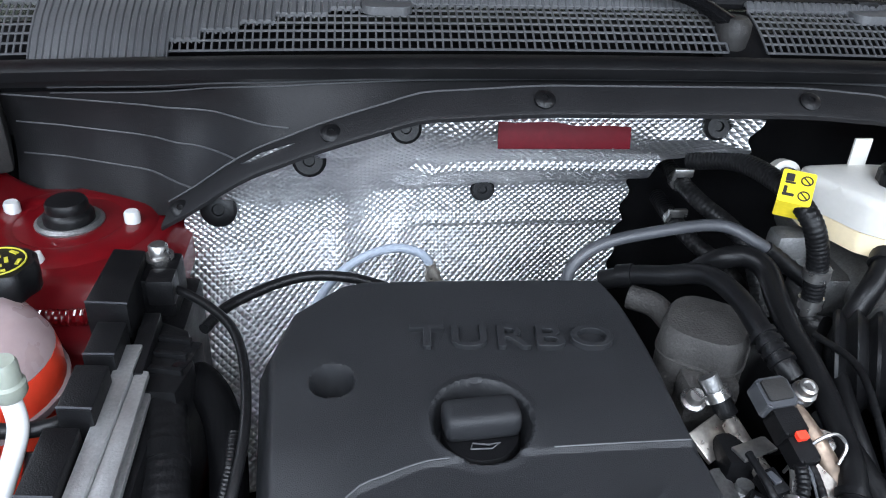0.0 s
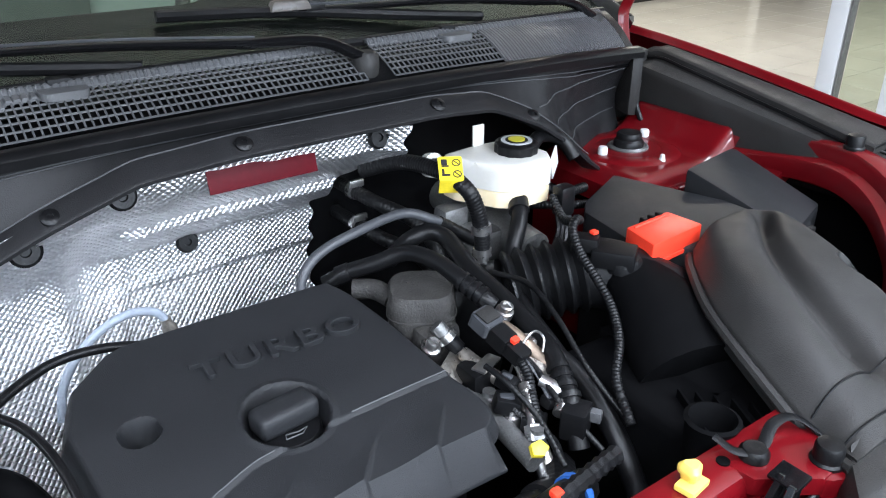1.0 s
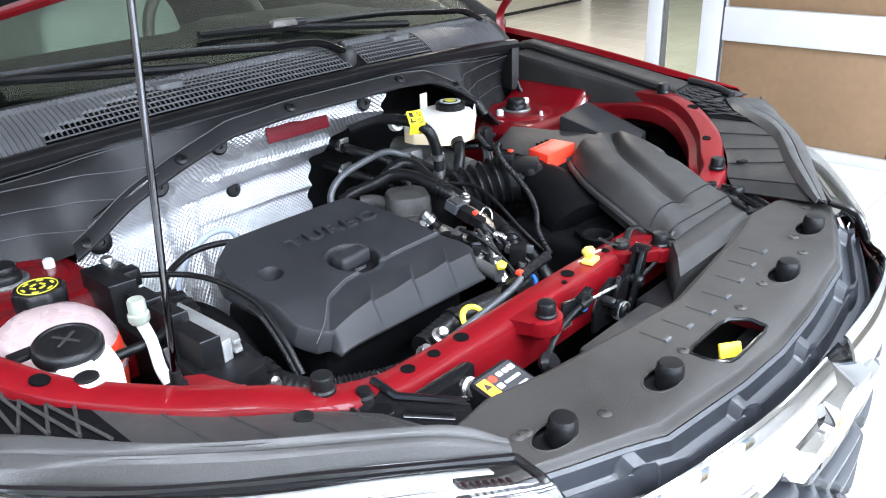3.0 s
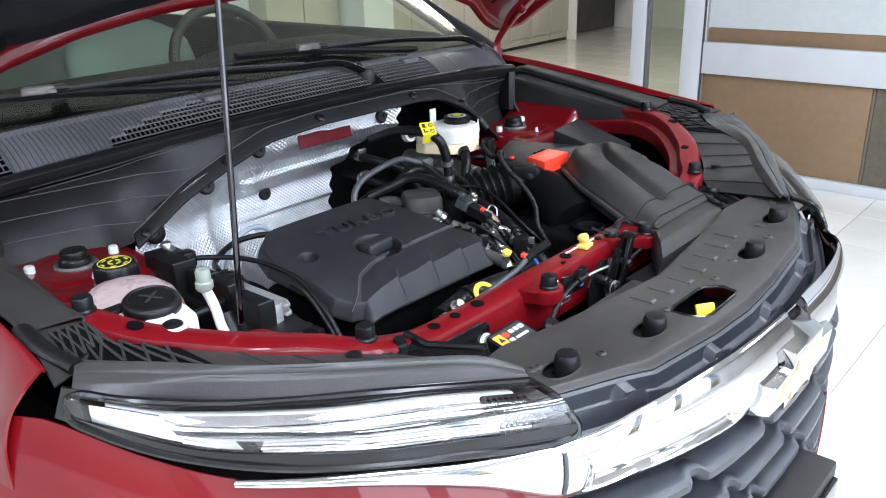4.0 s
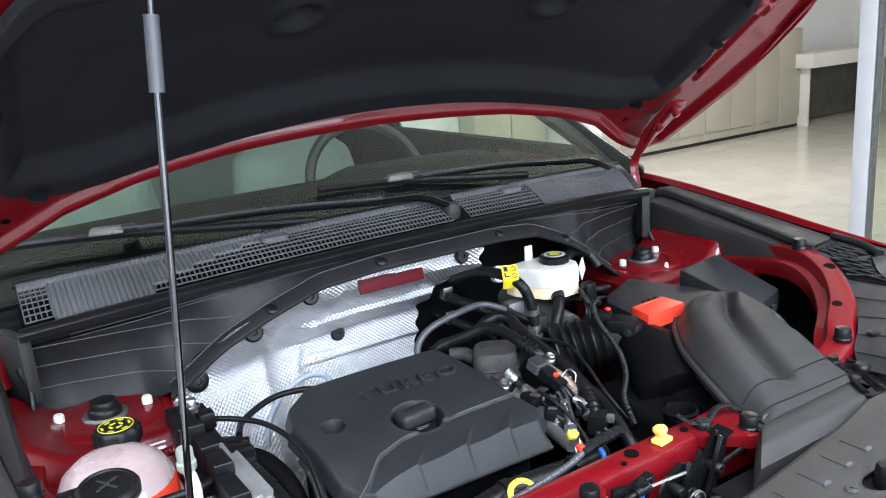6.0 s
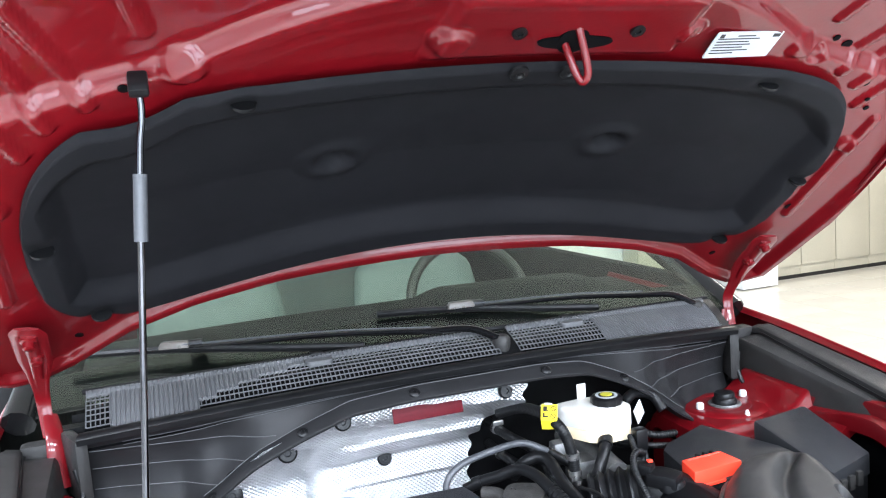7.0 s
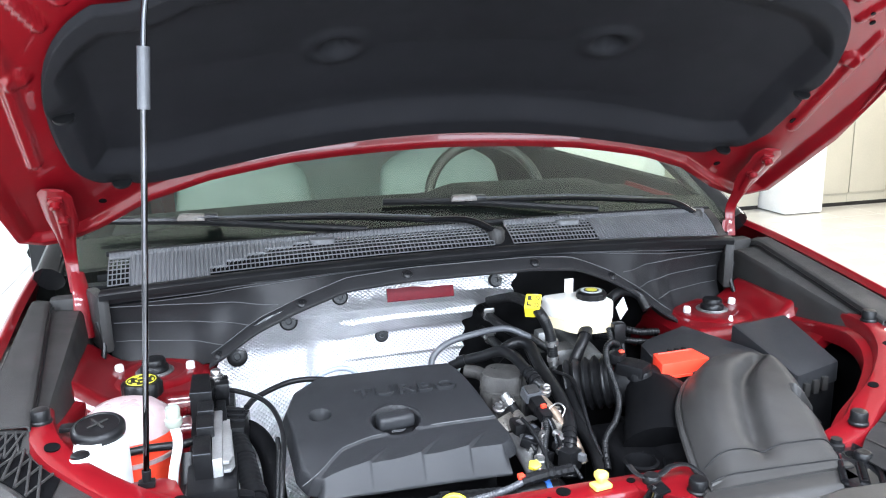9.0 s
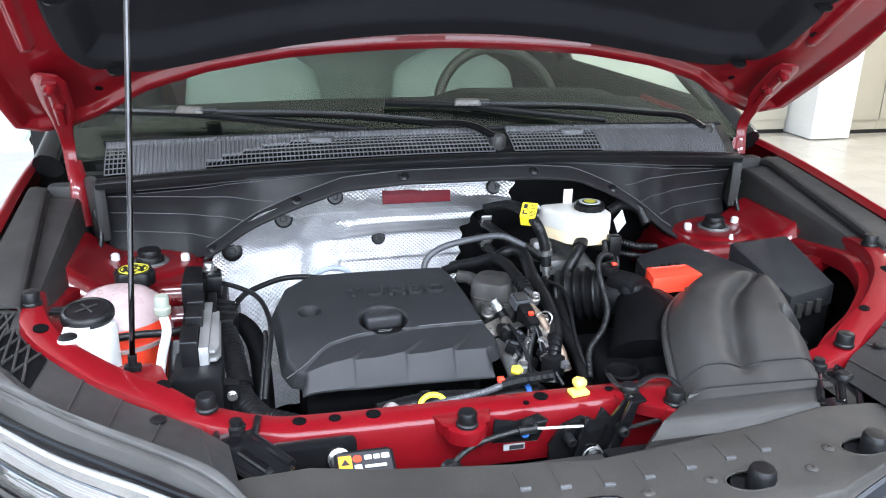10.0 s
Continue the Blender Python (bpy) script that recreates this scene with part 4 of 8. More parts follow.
part("lever_arm", box(-0.02, -0.800, 0.955, 0.11, 0.018, 0.008, 0.003), GLOSS, well)


# stepped ledges in front of the cover, down to the chrome bar
def ledge(u, v):
    x = -0.43 + 0.86 * u
    zig = abs(((u * 5.0 + 0.25) % 1.0) * 2 - 1)
    fold = sm(0.80, 0.93, zig)
    ks = [0, 0.10, 0.18, 0.42, 0.47, 0.52, 0.58, 0.78, 0.84, 0.90, 1.0]
    dy = curve1(ks, [0, 0.005, 0.007, 0.025, 0.028, 0.032, 0.034, 0.048, 0.051, 0.055, 0.058], v)
    dz = curve1(ks, [0, -0.003, -0.020, -0.027, -0.012, -0.013, -0.036, -0.040, -0.032, -0.036, -0.085], v)
    pocket = sm(0.12, 0.18, v) * sm(0.50, 0.44, v)
    dz += 0.017 * fold * pocket
    dy += 0.007 * fold * sm(0.40, 0.47, v) * sm(0.62, 0.55, v)
    yf = panel_front(x)
    return (x, yf - dy * 0.85, panel_z(x, yf) - 0.010 + dz)


part("ledge", sheet(240, 30, lambda u, v: ledge(1 - u, v), 0.003), LEDGE, nose, "black honeycomb-stepped grille top", 25)


# ---------------------------------------------------------------- lamps
LAMP_TOP = spline([(0.405, -0.755, 1.003), (0.50, -0.686, 1.013), (0.60, -0.612, 1.017), (0.70, -0.520, 1.026), (0.747, -0.494, 1.045), (0.785, -0.478, 1.066)], 8)
LAMP_LOW = spline([(0.400, -0.822, 0.956), (0.50, -0.762, 0.963), (0.600, -0.692, 0.971), (0.690, -0.605, 0.982), (0.745, -0.540, 1.003), (0.790, -0.470, 1.030)], 8)


def along(line, u):
    k = min(max(u, 0.0), 1.0) * (len(line) - 1)
    i = min(int(k), len(line) - 2)
    return line[i].lerp(line[i + 1], k - i + (u - min(max(u, 0.0), 1.0)) * (len(line) - 1))


def lamp_pt(s, u, w, out=0.0):
    """s: side; u: 0 at the inner end, 1 at the outer end; w: 0 top, 1 bottom."""
    p = along(LAMP_TOP, u).lerp(along(LAMP_LOW, u), w)
    nrm = Vector((p.x * 0.9, p.y + 0.1, 0)).normalized() * 0.55 + Vector((0, 0, 0.83))
    p = p + nrm * (out + 0.017 * math.sin(math.pi * min(1, max(0, w))) * sm(1.05, 0.8, u))
    return Vector((s * p.x, p.y, p.z - (0.014 * sm(0.60, 0.78, p.x) if s > 0 else 0)))


def both(s, f):
    return f if s < 0 else (lambda u, v: f(1 - u, v))


RIDGE = spline([(0.395, -0.740, 1.012), (0.43, -0.703, 1.030), (0.50, -0.653, 1.040), (0.55, -0.622, 1.047), (0.60, -0.588, 1.054), (0.65, -0.540, 1.059), (0.70, -0.474, 1.062), (0.757, -0.425, 1.068)], 5)
for s in (-1, 1):
    lamp = thing("headlight", "slim clear headlight with chrome reflectors under a dark lens rim", "headlight", "headlights")
    part("housing", sheet(30, 8, both(s, lambda u, v: lamp_pt(s, u * 1.04 - 0.02, v * 1.25 - 0.12, -0.05)), 0.006), GLOSS, lamp, "gloss black housing")
    part("reflector", sheet(40, 10, both(s, lambda u, v: lamp_pt(s, 0.06 + u * 0.80, 0.12 + v * 0.45, -0.012 - 0.022 * math.sin(math.pi * v))), 0.002), REFLECTOR, lamp, "chrome reflector bowl")
    part("light_guide", sheet(40, 6, both(s, lambda u, v: lamp_pt(s, 0.05 + u * 0.82, 0.09 + v * 0.08, -0.006)), 0.002), WHITE, lamp, "white light strip")
    part("blade", sheet(60, 6, both(s, lambda u, v: lamp_pt(s, 0.02 + u * 0.66, 0.52 + v * 0.08 + 0.03 * u - 0.03 * sm(0.5, 0.56, u), -0.004)), 0.002), GLOSS, lamp, "gloss black blade across the lamp")
    part("reflector", sheet(40, 8, both(s, lambda u, v: lamp_pt(s, 0.03 + u * 0.50, 0.62 + v * 0.12 - 0.03 * sm(0.7, 0.76, u), -0.014 - 0.008 * math.sin(math.pi * v))), 0.002), REFLECTOR, lamp, "lower chrome reflector")
    part("reflector", sheet(16, 8, both(s, lambda u, v: lamp_pt(s, 0.56 + u * 0.12, 0.60 + v * 0.14, -0.012)), 0.002), REFLECTOR, lamp, "lower chrome reflector")
    for k in range(7):
        part("fin", sheet(2, 4, both(s, lambda u, v, k=k: lamp_pt(s, 0.035 + 0.012 * k + 0.006 * u, 0.25 + v * 0.45, -0.008)), 0.002), GLOSS, lamp)
    part("inner_panel", sheet(20, 8, both(s, lambda u, v: lamp_pt(s, 0.68 + u * 0.26, 0.26 + v * 0.44, -0.006)), 0.002), WHITE, lamp, "pale inner side of the lamp", 60)
    part("top_band", sheet(40, 4, both(s, lambda u, v: lamp_pt(s, u * 1.02, v * 0.14 - 0.05, 0.004)), 0.003), GLOSS, lamp, "black upper edge of the lamp", 60)
    part("end_cap", sheet(12, 12, both(s, lambda u, v: lamp_pt(s, 0.955 + u * 0.075, v * 1.1 - 0.05, 0.006)), 0.003), GLOSS, lamp, "gloss black end of the lamp", 60)
    part("lower_band", sheet(40, 4, both(s, lambda u, v: lamp_pt(s, u * 0.97, 0.86 + v * 0.18, 0.003 + 0.012 * math.sin(math.pi * (0.86 + v * 0.14)))), 0.003), GLOSS, lamp, "black lower edge of the lamp", 60)
    part("lens", sheet(40, 10, both(s, lambda u, v: lamp_pt(s, u, v, 0.012 * math.sin(math.pi * v))), 0.003), LENS, lamp, "clear polycarbonate lens", 60)
    part("rim", tube([lamp_pt(s, u, w, 0.003) for u, w in ((0, 0), (0.25, 0), (0.5, 0), (0.75, 0), (0.97, 0.05), (1.0, 0.5), (0.97, 0.98), (0.75, 1), (0.5, 1), (0.25, 1), (0.02, 1), (0, 0.5), (0, 0))], 0.0048, sides=8), GLOSS, lamp)

    # black sealing strip that rises behind the lamp
    def shelf(u, v, s=s):
        lo, hi = along(LAMP_TOP, u), along(RIDGE, u)
        if s > 0:
            lo = lo + Vector((1, -1, 0.15)) * smooth1([0.405, 0.5, 0.6, 0.7, 0.747, 0.785], [0.0, 0.010, 0.024, 0.034, 0.024, 0.002], lo.x)
        ks = [0, 0.05, 0.30, 0.36, 0.44, 0.52, 0.58, 0.64, 0.72, 0.80, 0.88, 1.0]
        run = [-0.05, 0.03, 0.22, 0.26, 0.42, 0.62, 0.64, 0.70, 0.92, 1.0, 1.08, 1.18]
        rise = [-0.10, 0.02, 0.66, 0.78, 0.84, 0.86, 0.72, 0.95, 1.02, 1.0, 0.70, 0.30]
        p = lo.lerp(hi, curve1(ks, run, v))
        p.z = lo.z + (hi.z - lo.z) * curve1(ks, rise, v) - (0.008 * sm(0.60, 0.78, p.x) if s > 0 else 0)
        return (s * p.x, p.y, p.z)
    sh = thing("lamp_seal", "black rubber sealing strip along the top of the headlight", "sealing strip", "lamp seals")
    strip = lambda u, v: shelf(u, v * 0.55)
    lip_part = lambda u, v: shelf(u, 0.55 + 0.45 * v)
    part("strip", sheet(40, 26, strip, 0.003) if s > 0 else sheet(40, 26, lambda u, v: strip(1 - u, v), 0.003), SEAL, sh, "", 35)
    part("seal_end", tube([(s * 0.757, -0.428, 1.064), (s * 0.768, -0.385, 1.073), (s * 0.768, -0.325, 1.080)], 0.011, sides=10, flat=0.7), RUBBER, sh)
    part("bead", sheet(40, 22, lip_part, 0.003) if s > 0 else sheet(40, 22, lambda u, v: lip_part(1 - u, v), 0.003), SEAL, sh, "raised rubber bead", 35)

# ---------------------------------------------------------------- cowl
def lip(x):
    k = (x / 0.645) ** 2
    return Vector((x, -0.03 + 0.10 * k, 1.187 - 0.044 * k))


def arch(x):
    """The lower edge of the cowl's front panel."""
    a = abs(x + 0.0)
    z = curve1([-0.70, -0.60, -0.50, -0.465, -0.39, -0.304, -0.22, -0.114, 0.133, 0.22, 0.30, 0.38, 0.453, 0.50, 0.6, 0.70],
               [0.985, 0.99, 1.0, 1.017, 1.075, 1.117, 1.148, 1.160, 1.160, 1.150, 1.115, 1.065, 1.007, 1.0, 0.99, 0.985], x)
    y = curve1([-0.70, -0.60, -0.50, -0.465, -0.304, -0.114, 0.133, 0.30, 0.453, 0.50, 0.6, 0.70], [0.10, 0.075, 0.03, -0.002, -0.033, -0.058, -0.058, -0.045, -0.02, 0.03, 0.075, 0.10], x)
    return Vector((x, y, z))


cowl = thing("cowl_panel", "black plastic cowl with a grille under the windscreen", "cowl panel")


def cowl_face(u, v):
    x = -0.655 + 1.31 * u
    a, b = lip(x) + Vector((0, 0.004, -0.012)), arch(x)
    p = a.lerp(b, v)
    p.y += 0.03 * math.sin(math.pi * v) * sm(0.36, 0.44, abs(x))
    return p


part("front_panel", sheet(150, 60, lambda u, v: cowl_face(u, 1 - v), 0.003), COWL, cowl, "", 35)
LIPS = [lip(-0.655 + 1.31 * k / 24) for k in range(25)]
part("seal", rail(LIPS, [(-0.012, -0.010), (-0.014, 0.0), (-0.010, 0.006), (0.0, 0.009), (0.010, 0.006), (0.014, 0.0), (0.012, -0.010)], per=2), RUBBER, cowl, "thick black rubber bonnet seal")
flange = [arch(-0.47 + 0.93 * k / 30) + Vector((0, -0.008, 0.004)) for k in range(31)]
part("flange", rail(flange, [(-0.017, -0.009), (-0.018, -0.005), (-0.016, -0.002), (-0.002, 0.006), (0.004, 0.012), (0.007, 0.013), (0.009, 0.011), (0.010, -0.010)], per=2), COWL, cowl, "raised edge of the cowl panel")
# Pale tubes along flange and ribs: edge highlights painted in a lighter colour.
part("flange_line", tube([p + Vector((0, 0.004, 0.0135)) for p in flange], 0.0009, sides=5, per=2), MESH, cowl)
for vv in (0.075, 0.125):
    part("rib_line", tube([cowl_face(k / 40, vv) - Vector((0, 0.0012, 0)) for k in range(2, 39)], 0.0008, sides=5, per=2), MESH, cowl)
for cx in (-0.455, -0.304, -0.114, 0.133, 0.30):
    a = arch(cx)
    part("clip", lathe([(0.0095, 0), (0.0095, 0.003), (0.0070, 0.005), (0.003, 0.0055), (0.003, 0.0035), (0, 0.0035)], Matrix.Translation(a + Vector((0, -0.014, 0.007))) @ Matrix.Rotation(radians(38), 4, "X"), 16), RUBBER, cowl)


def cowl_top(x, v):
    """The grille deck from the seal back to the glass."""
    a = lip(x) + Vector((0, 0.010, 0.004))
    k = (x / 0.645) ** 2
    b = Vector((x, 0.062 + 0.09 * k, 1.222 - 0.025 * k))
    return a.lerp(b, v) + Vector((0, 0, 0.006 * math.sin(math.pi * v)))


# Near-black sheet below the mesh: its openings' shade is put into colour.
part("deck", sheet(80, 4, lambda u, v: cowl_top(-0.65 + 1.30 * u, v) - Vector((0, 0, 0.030)), 0.002), DARK, cowl)
part("side_deck", sheet(320, 6, lambda u, v: cowl_top(0.304 + 0.326 * u, v * 0.87) + Vector((0, 0, 0.001 + 0.0009 * (1 if math.sin(2 * math.pi * 0.326 * u / 0.0065) > -0.5 else -1))), 0.003), MESH, cowl, "finely ribbed closed end of the grille", 30)
part("side_end", sheet(6, 6, lambda u, v: cowl_top(0.628 + 0.025 * u, v) + Vector((0, 0, 0.002)), 0.004), DUSTY, cowl)


MESH_V, MESH_ROW = 0.10, 0.125


def lattice(xa, xb, cell=0.0078, bar=0.0019, rows=6):
    """Square mesh of a cowl grille: bars that stand on the deck."""
    bm = bmesh.new()
    n = int(round((xb - xa) / cell))

    def strip(pts, w, along):
        ring = []
        for p in pts:
            d = Vector((w / 2, 0, 0)) if along == "v" else Vector((0, w / 2 * 0.95, w / 2 * 0.2))
            ring.append([bm.verts.new(p + d + Vector((0, 0, 0.0))), bm.verts.new(p - d), bm.verts.new(p - d - Vector((0, 0, 0.0016))), bm.verts.new(p + d - Vector((0, 0, 0.0016)))])
        for a, b in zip(ring, ring[1:]):
            for k in range(4):
                bm.faces.new((a[k], b[k], b[(k + 1) % 4], a[(k + 1) % 4]))
    for i in range(n + 1):
        x = xa + (xb - xa) * i / n
        vs = [MESH_V + MESH_ROW * j for j in range(rows + 1)]
        strip([cowl_top(x, v) for v in vs], bar, "v")
    for j in range(rows + 1):
        v = MESH_V + MESH_ROW * j
        strip([cowl_top(xa + (xb - xa) * i / n, v) for i in range(n + 1)], bar, "u")
    bmesh.ops.recalc_face_normals(bm, faces=bm.faces)
    return bm


part("mesh", lattice(-0.645, 0.075), MESH, cowl, "square black plastic mesh")
part("mesh", lattice(0.115, 0.304), MESH, cowl, "square black plastic mesh")
for xa, xb, rows_open in ((-0.605, -0.460, 0), (-0.460, -0.430, 1), (-0.430, -0.393, 2), (-0.393, -0.358, 3), (-0.358, -0.308, 4), (-0.308, -0.232, 5)):
    va = MESH_V + MESH_ROW * rows_open if rows_open else 0.0

    def blank(u, v, xa=xa, xb=xb, va=va):
        x = xa + (xb - xa) * u
        p = cowl_top(x, va + (0.86 - va) * v) + Vector((0, 0, 0.0015))
        p.z += 0.0011 * (1 if math.sin(2 * math.pi * x / 0.0078) > -0.6 else -1)
        return p
    part("ribbed_plate", sheet(max(24, int((xb - xa) / 0.0009)), 3, blank, down=(0, 0, -0.004)), MESH, cowl, "finely ribbed closed part of the grille", 30)
for xa, xb in ((-0.645, 0.066), (0.115, 0.63)):
    part("rolled_edge", sheet(int((xb - xa) / 0.0013), 6, lambda u, v, xa=xa, xb=xb: cowl_top(xa + (xb - xa) * u, 0.85 + 0.17 * v) + Vector((0, 0, 0.001 + 0.005 * math.sin(math.pi * v) + 0.0007 * (1 if math.sin(2 * math.pi * (xa + (xb - xa) * u) / 0.0078) > -0.5 else -1))), down=(0, 0, -0.004)), MESH, cowl, "notched rolled edge of the grille", 30)
for tx in (-0.25, 0.254):
    p = cowl_top(tx, 0.80)
    tab = part("tab", prism(rounded(tx, p.y, 0.048, 0.040, 0.012), p.z - 0.004, p.z + 0.004, 0.001), MESH, cowl)
    part("clip_socket", box(tx, p.y + 0.018, p.z + 0.006, 0.024, 0.018, 0.012, 0.003), PLASTIC, tab)
part("rear_trim", tube([cowl_top(-0.65 + 1.3 * k / 16, 1.0) + Vector((0, 0.004, 0.001)) for k in range(17)], 0.006, sides=8, per=3), PLASTIC, cowl)
part("well", sheet(8, 6, lambda u, v: cowl_top(0.07 + 0.05 * u, v) - Vector((0, 0, 0.006)), 0.002), PLASTIC, cowl)
for s in (-1, 1):
    part("end_piece", box(s * 0.668, 0.105, 1.085, 0.022, 0.085, 0.11, 0.008, Matrix.Rotation(radians(-s * 22), 4, "Z")), DUSTY, cowl)
    for zr in (1.112, 1.075, 1.038):
        line = []
        for k in range(13):
            x = s * (0.645 - (0.30 if zr > 1.1 else 0.27 if zr > 1.05 else 0.20) * k / 12)
            a, b = lip(x) + Vector((0, 0.004, -0.012)), arch(x)
            v = (a.z - (zr + 0.006 * k / 12)) / (a.z - b.z)
            if 0.03 < v < 0.98:
                line.append(cowl_face((x + 0.655) / 1.31, v) - Vector((0, 0.0015, 0)))
        if len(line) > 2:
            # Lighter tube paints the highlight on the rib's edge.
            part("rib_line", tube(line, 0.0010, sides=5, per=3), MESH, cowl)

# wipers
def wiper(base, elbow, tip, beyond, label):
    w = thing("wiper", label, "wiper", "windscreen wipers")
    b, e, t = Vector(base) + Vector((0, 0, 0.010)), Vector(elbow), Vector(tip)
    part("pivot", lathe([(0.014, -0.02), (0.017, 0.0), (0.017, 0.012), (0.012, 0.018), (0, 0.019)], Matrix.Translation(base), 18), DUSTY, w)
    part("arm", tube([b, b.lerp(e, 0.4) + Vector((0, 0, 0.014)), e], lambda k: 0.014 - 0.002 * k, sides=10, flat=0.55), GLOSS, w)
    line = [e + (e - t) * 0.02, t.lerp(e, 0.6) + Vector((0, 0, 0.006)), t + (e - t) * 0.05]
    bar = part("bar", tube(line, lambda k: 0.0125 - 0.004 * k, sides=10, flat=0.5), GLOSS, w)
    # Grey strips paint the bright reflections along both edges of the bar.
    for q in (-1, 1):
        part("edge", tube([p + Vector((0, q * 0.009, 0.006 - 0.003 * q)) for p in line], 0.0016, sides=6), GREY_PIPE, bar)
    part("blade", tube([t + (t - e) * beyond, t, t.lerp(e, 0.45) + Vector((0, -0.012, -0.010)), t.lerp(e, 0.75) + Vector((0, -0.018, -0.016))], 0.0075, sides=8), RUBBER, w)
    part("holder", box(*(t + Vector((0.010, -0.003, 0.008))), 0.060, 0.022, 0.014, 0.005, Matrix.Rotation(math.atan2((e - t).y, (e - t).x), 4, "Z"), taper=0.8), JOINT, w, "grey-brown end joint")
    part("collar", box(*(t + Vector((0.045, 0.0, 0.004))), 0.03, 0.024, 0.016, 0.004), RUBBER, w)
    return w


wiper((0.085, 0.012, 1.205), (-0.045, 0.068, 1.238), (-0.502, 0.203, 1.243), 0.42, "black wiper with a grey end joint lying on the glass")
wiper((0.60, 0.13, 1.185), (0.46, 0.140, 1.232), (0.055, 0.172, 1.251), 0.40, "black wiper lying along the foot of the windscreen")

# ---------------------------------------------------------------- heat shield
def shield_pt(u, v):
    z = 1.150 - 0.41 * v
    left = curve1([0.74, 0.80, 0.85, 0.92, 1.0, 1.05, 1.1, 1.15], [-0.40, -0.445, -0.468, -0.470, -0.462, -0.44, -0.37, -0.22], z)
    right = curve1([0.74, 0.92, 0.98, 1.02, 1.055, 1.075, 1.11, 1.15], [0.03, 0.032, 0.038, 0.038, 0.048, 0.062, 0.090, 0.092], z)
    right += 0.004 * math.sin(z * 160)
    x = left + (right - left) * u
    g = 1 - 0.62 * sm(-0.20, -0.44, x)
    y = -0.045 + 0.135 * sm(1.14, 0.99, z) * g
    # pressed ledges across, folds down and a crumpled surface
    centre = sm(-0.26, -0.20, x)
    y += 0.010 * sm(1.088, 1.078, z) - 0.018 * centre * sm(1.062 + 0.02 * x, 1.046 + 0.02 * x, z) + 0.020 * centre * sm(1.030 + 0.05 * x, 1.008 + 0.05 * x, z)
    y += 0.007 * sm(0.955, 0.945, z) * centre - 0.006 * math.exp(-((z - 1.118) / 0.006) ** 2) * sm(-0.02, 0.03, x)
    y -= 0.013 * math.exp(-((x + 0.295 - 0.10 * (z - 1.0)) / 0.016) ** 2) * sm(1.1, 1.04, z) + 0.006 * math.exp(-((x + 0.215 - 0.3 * (z - 1.0)) / 0.012) ** 2)
    y += 0.005 * noise.noise(Vector((x * 9, 1.7, z * 11))) + 0.0014 * noise.noise(Vector((x * 34, 4.7, z * 38)))
    y -= 0.03 * sm(0.05, 0.10, x) + 0.42 * max(0.0, 0.965 - z) * sm(-0.02, -0.20, x) + 0.20 * max(0.0, 0.965 - z)
    return Vector((x, y, z))


HOLES = [(-0.136, 0.996, 0.0145), (-0.328, 1.08, 0.017), (-0.425, 1.015, 0.019), (-0.235, 1.128, 0.015), (0.062, 1.135, 0.014)]


def shield_hole(u, v):
    p = shield_pt(u, v)
    return any((p.x - hx) ** 2 + (p.z - hz) ** 2 < hr * hr * 0.55 for hx, hz, hr in HOLES)


shield = thing("heat_shield", "embossed aluminium foil heat shield on the firewall", "heat shield")
part("foil", sheet(200, 200, lambda u, v: shield_pt(u, 1 - v), 0.0, skip=lambda u, v: shield_hole(u, 1 - v)), FOIL, shield, "", 80)
part("backing", sheet(40, 30, lambda u, v: shield_pt(u, 1 - v) + Vector((0, 0.008, 0)), 0.002), DARK, shield)


def shield_y(x, z):
    best = min(((shield_pt(i / 60, (1.150 - z) / 0.41)) for i in range(61)), key=lambda p: abs(p.x - x))
    return best.y


for hx, hz, hr in HOLES:
    m = Matrix.Translation((hx, shield_y(hx, hz) - 0.002, hz)) @ Matrix.Rotation(radians(78), 4, "X")
    part("plug", lathe([(hr, -0.003), (hr, 0.001), (hr * 0.8, 0.004), (hr * 0.35, 0.004), (hr * 0.3, 0.001), (0, 0.001)], m, 20), RUBBER, shield, "black rubber-capped fastener")
ly = shield_y(-0.085, 1.123) - 0.006
solid("warning_label", box(-0.085, ly, 1.124, 0.128, 0.002, 0.026, 0.0008, Matrix.Rotation(radians(-14), 4, "X")), REDINK, "dark red rectangular label on the heat shield", "label")

# ---------------------------------------------------------------- engine cover
CAPX, CAPY, CAPR = -0.186, -0.283, 0.036
HOLX, HOLY, HOLR = -0.301, -0.238, 0.0185


def cover_edges(y):
    left = curve1([-0.406, -0.39, -0.36, -0.22, -0.168, -0.135, -0.118], [-0.315, -0.338, -0.352, -0.362, -0.345, -0.305, -0.240], y)
    right = smooth1([-0.406, -0.398, -0.385, -0.36, -0.30, -0.20, -0.132, -0.118], [-0.052, -0.030, -0.016, -0.011, -0.017, -0.026, -0.046, -0.075], y)
    return left, right


def crease(x):
    return curve1([-0.36, -0.315, -0.28, -0.235, -0.16, -0.02], [-0.40, -0.372, -0.338, -0.320, -0.312, -0.306], x)


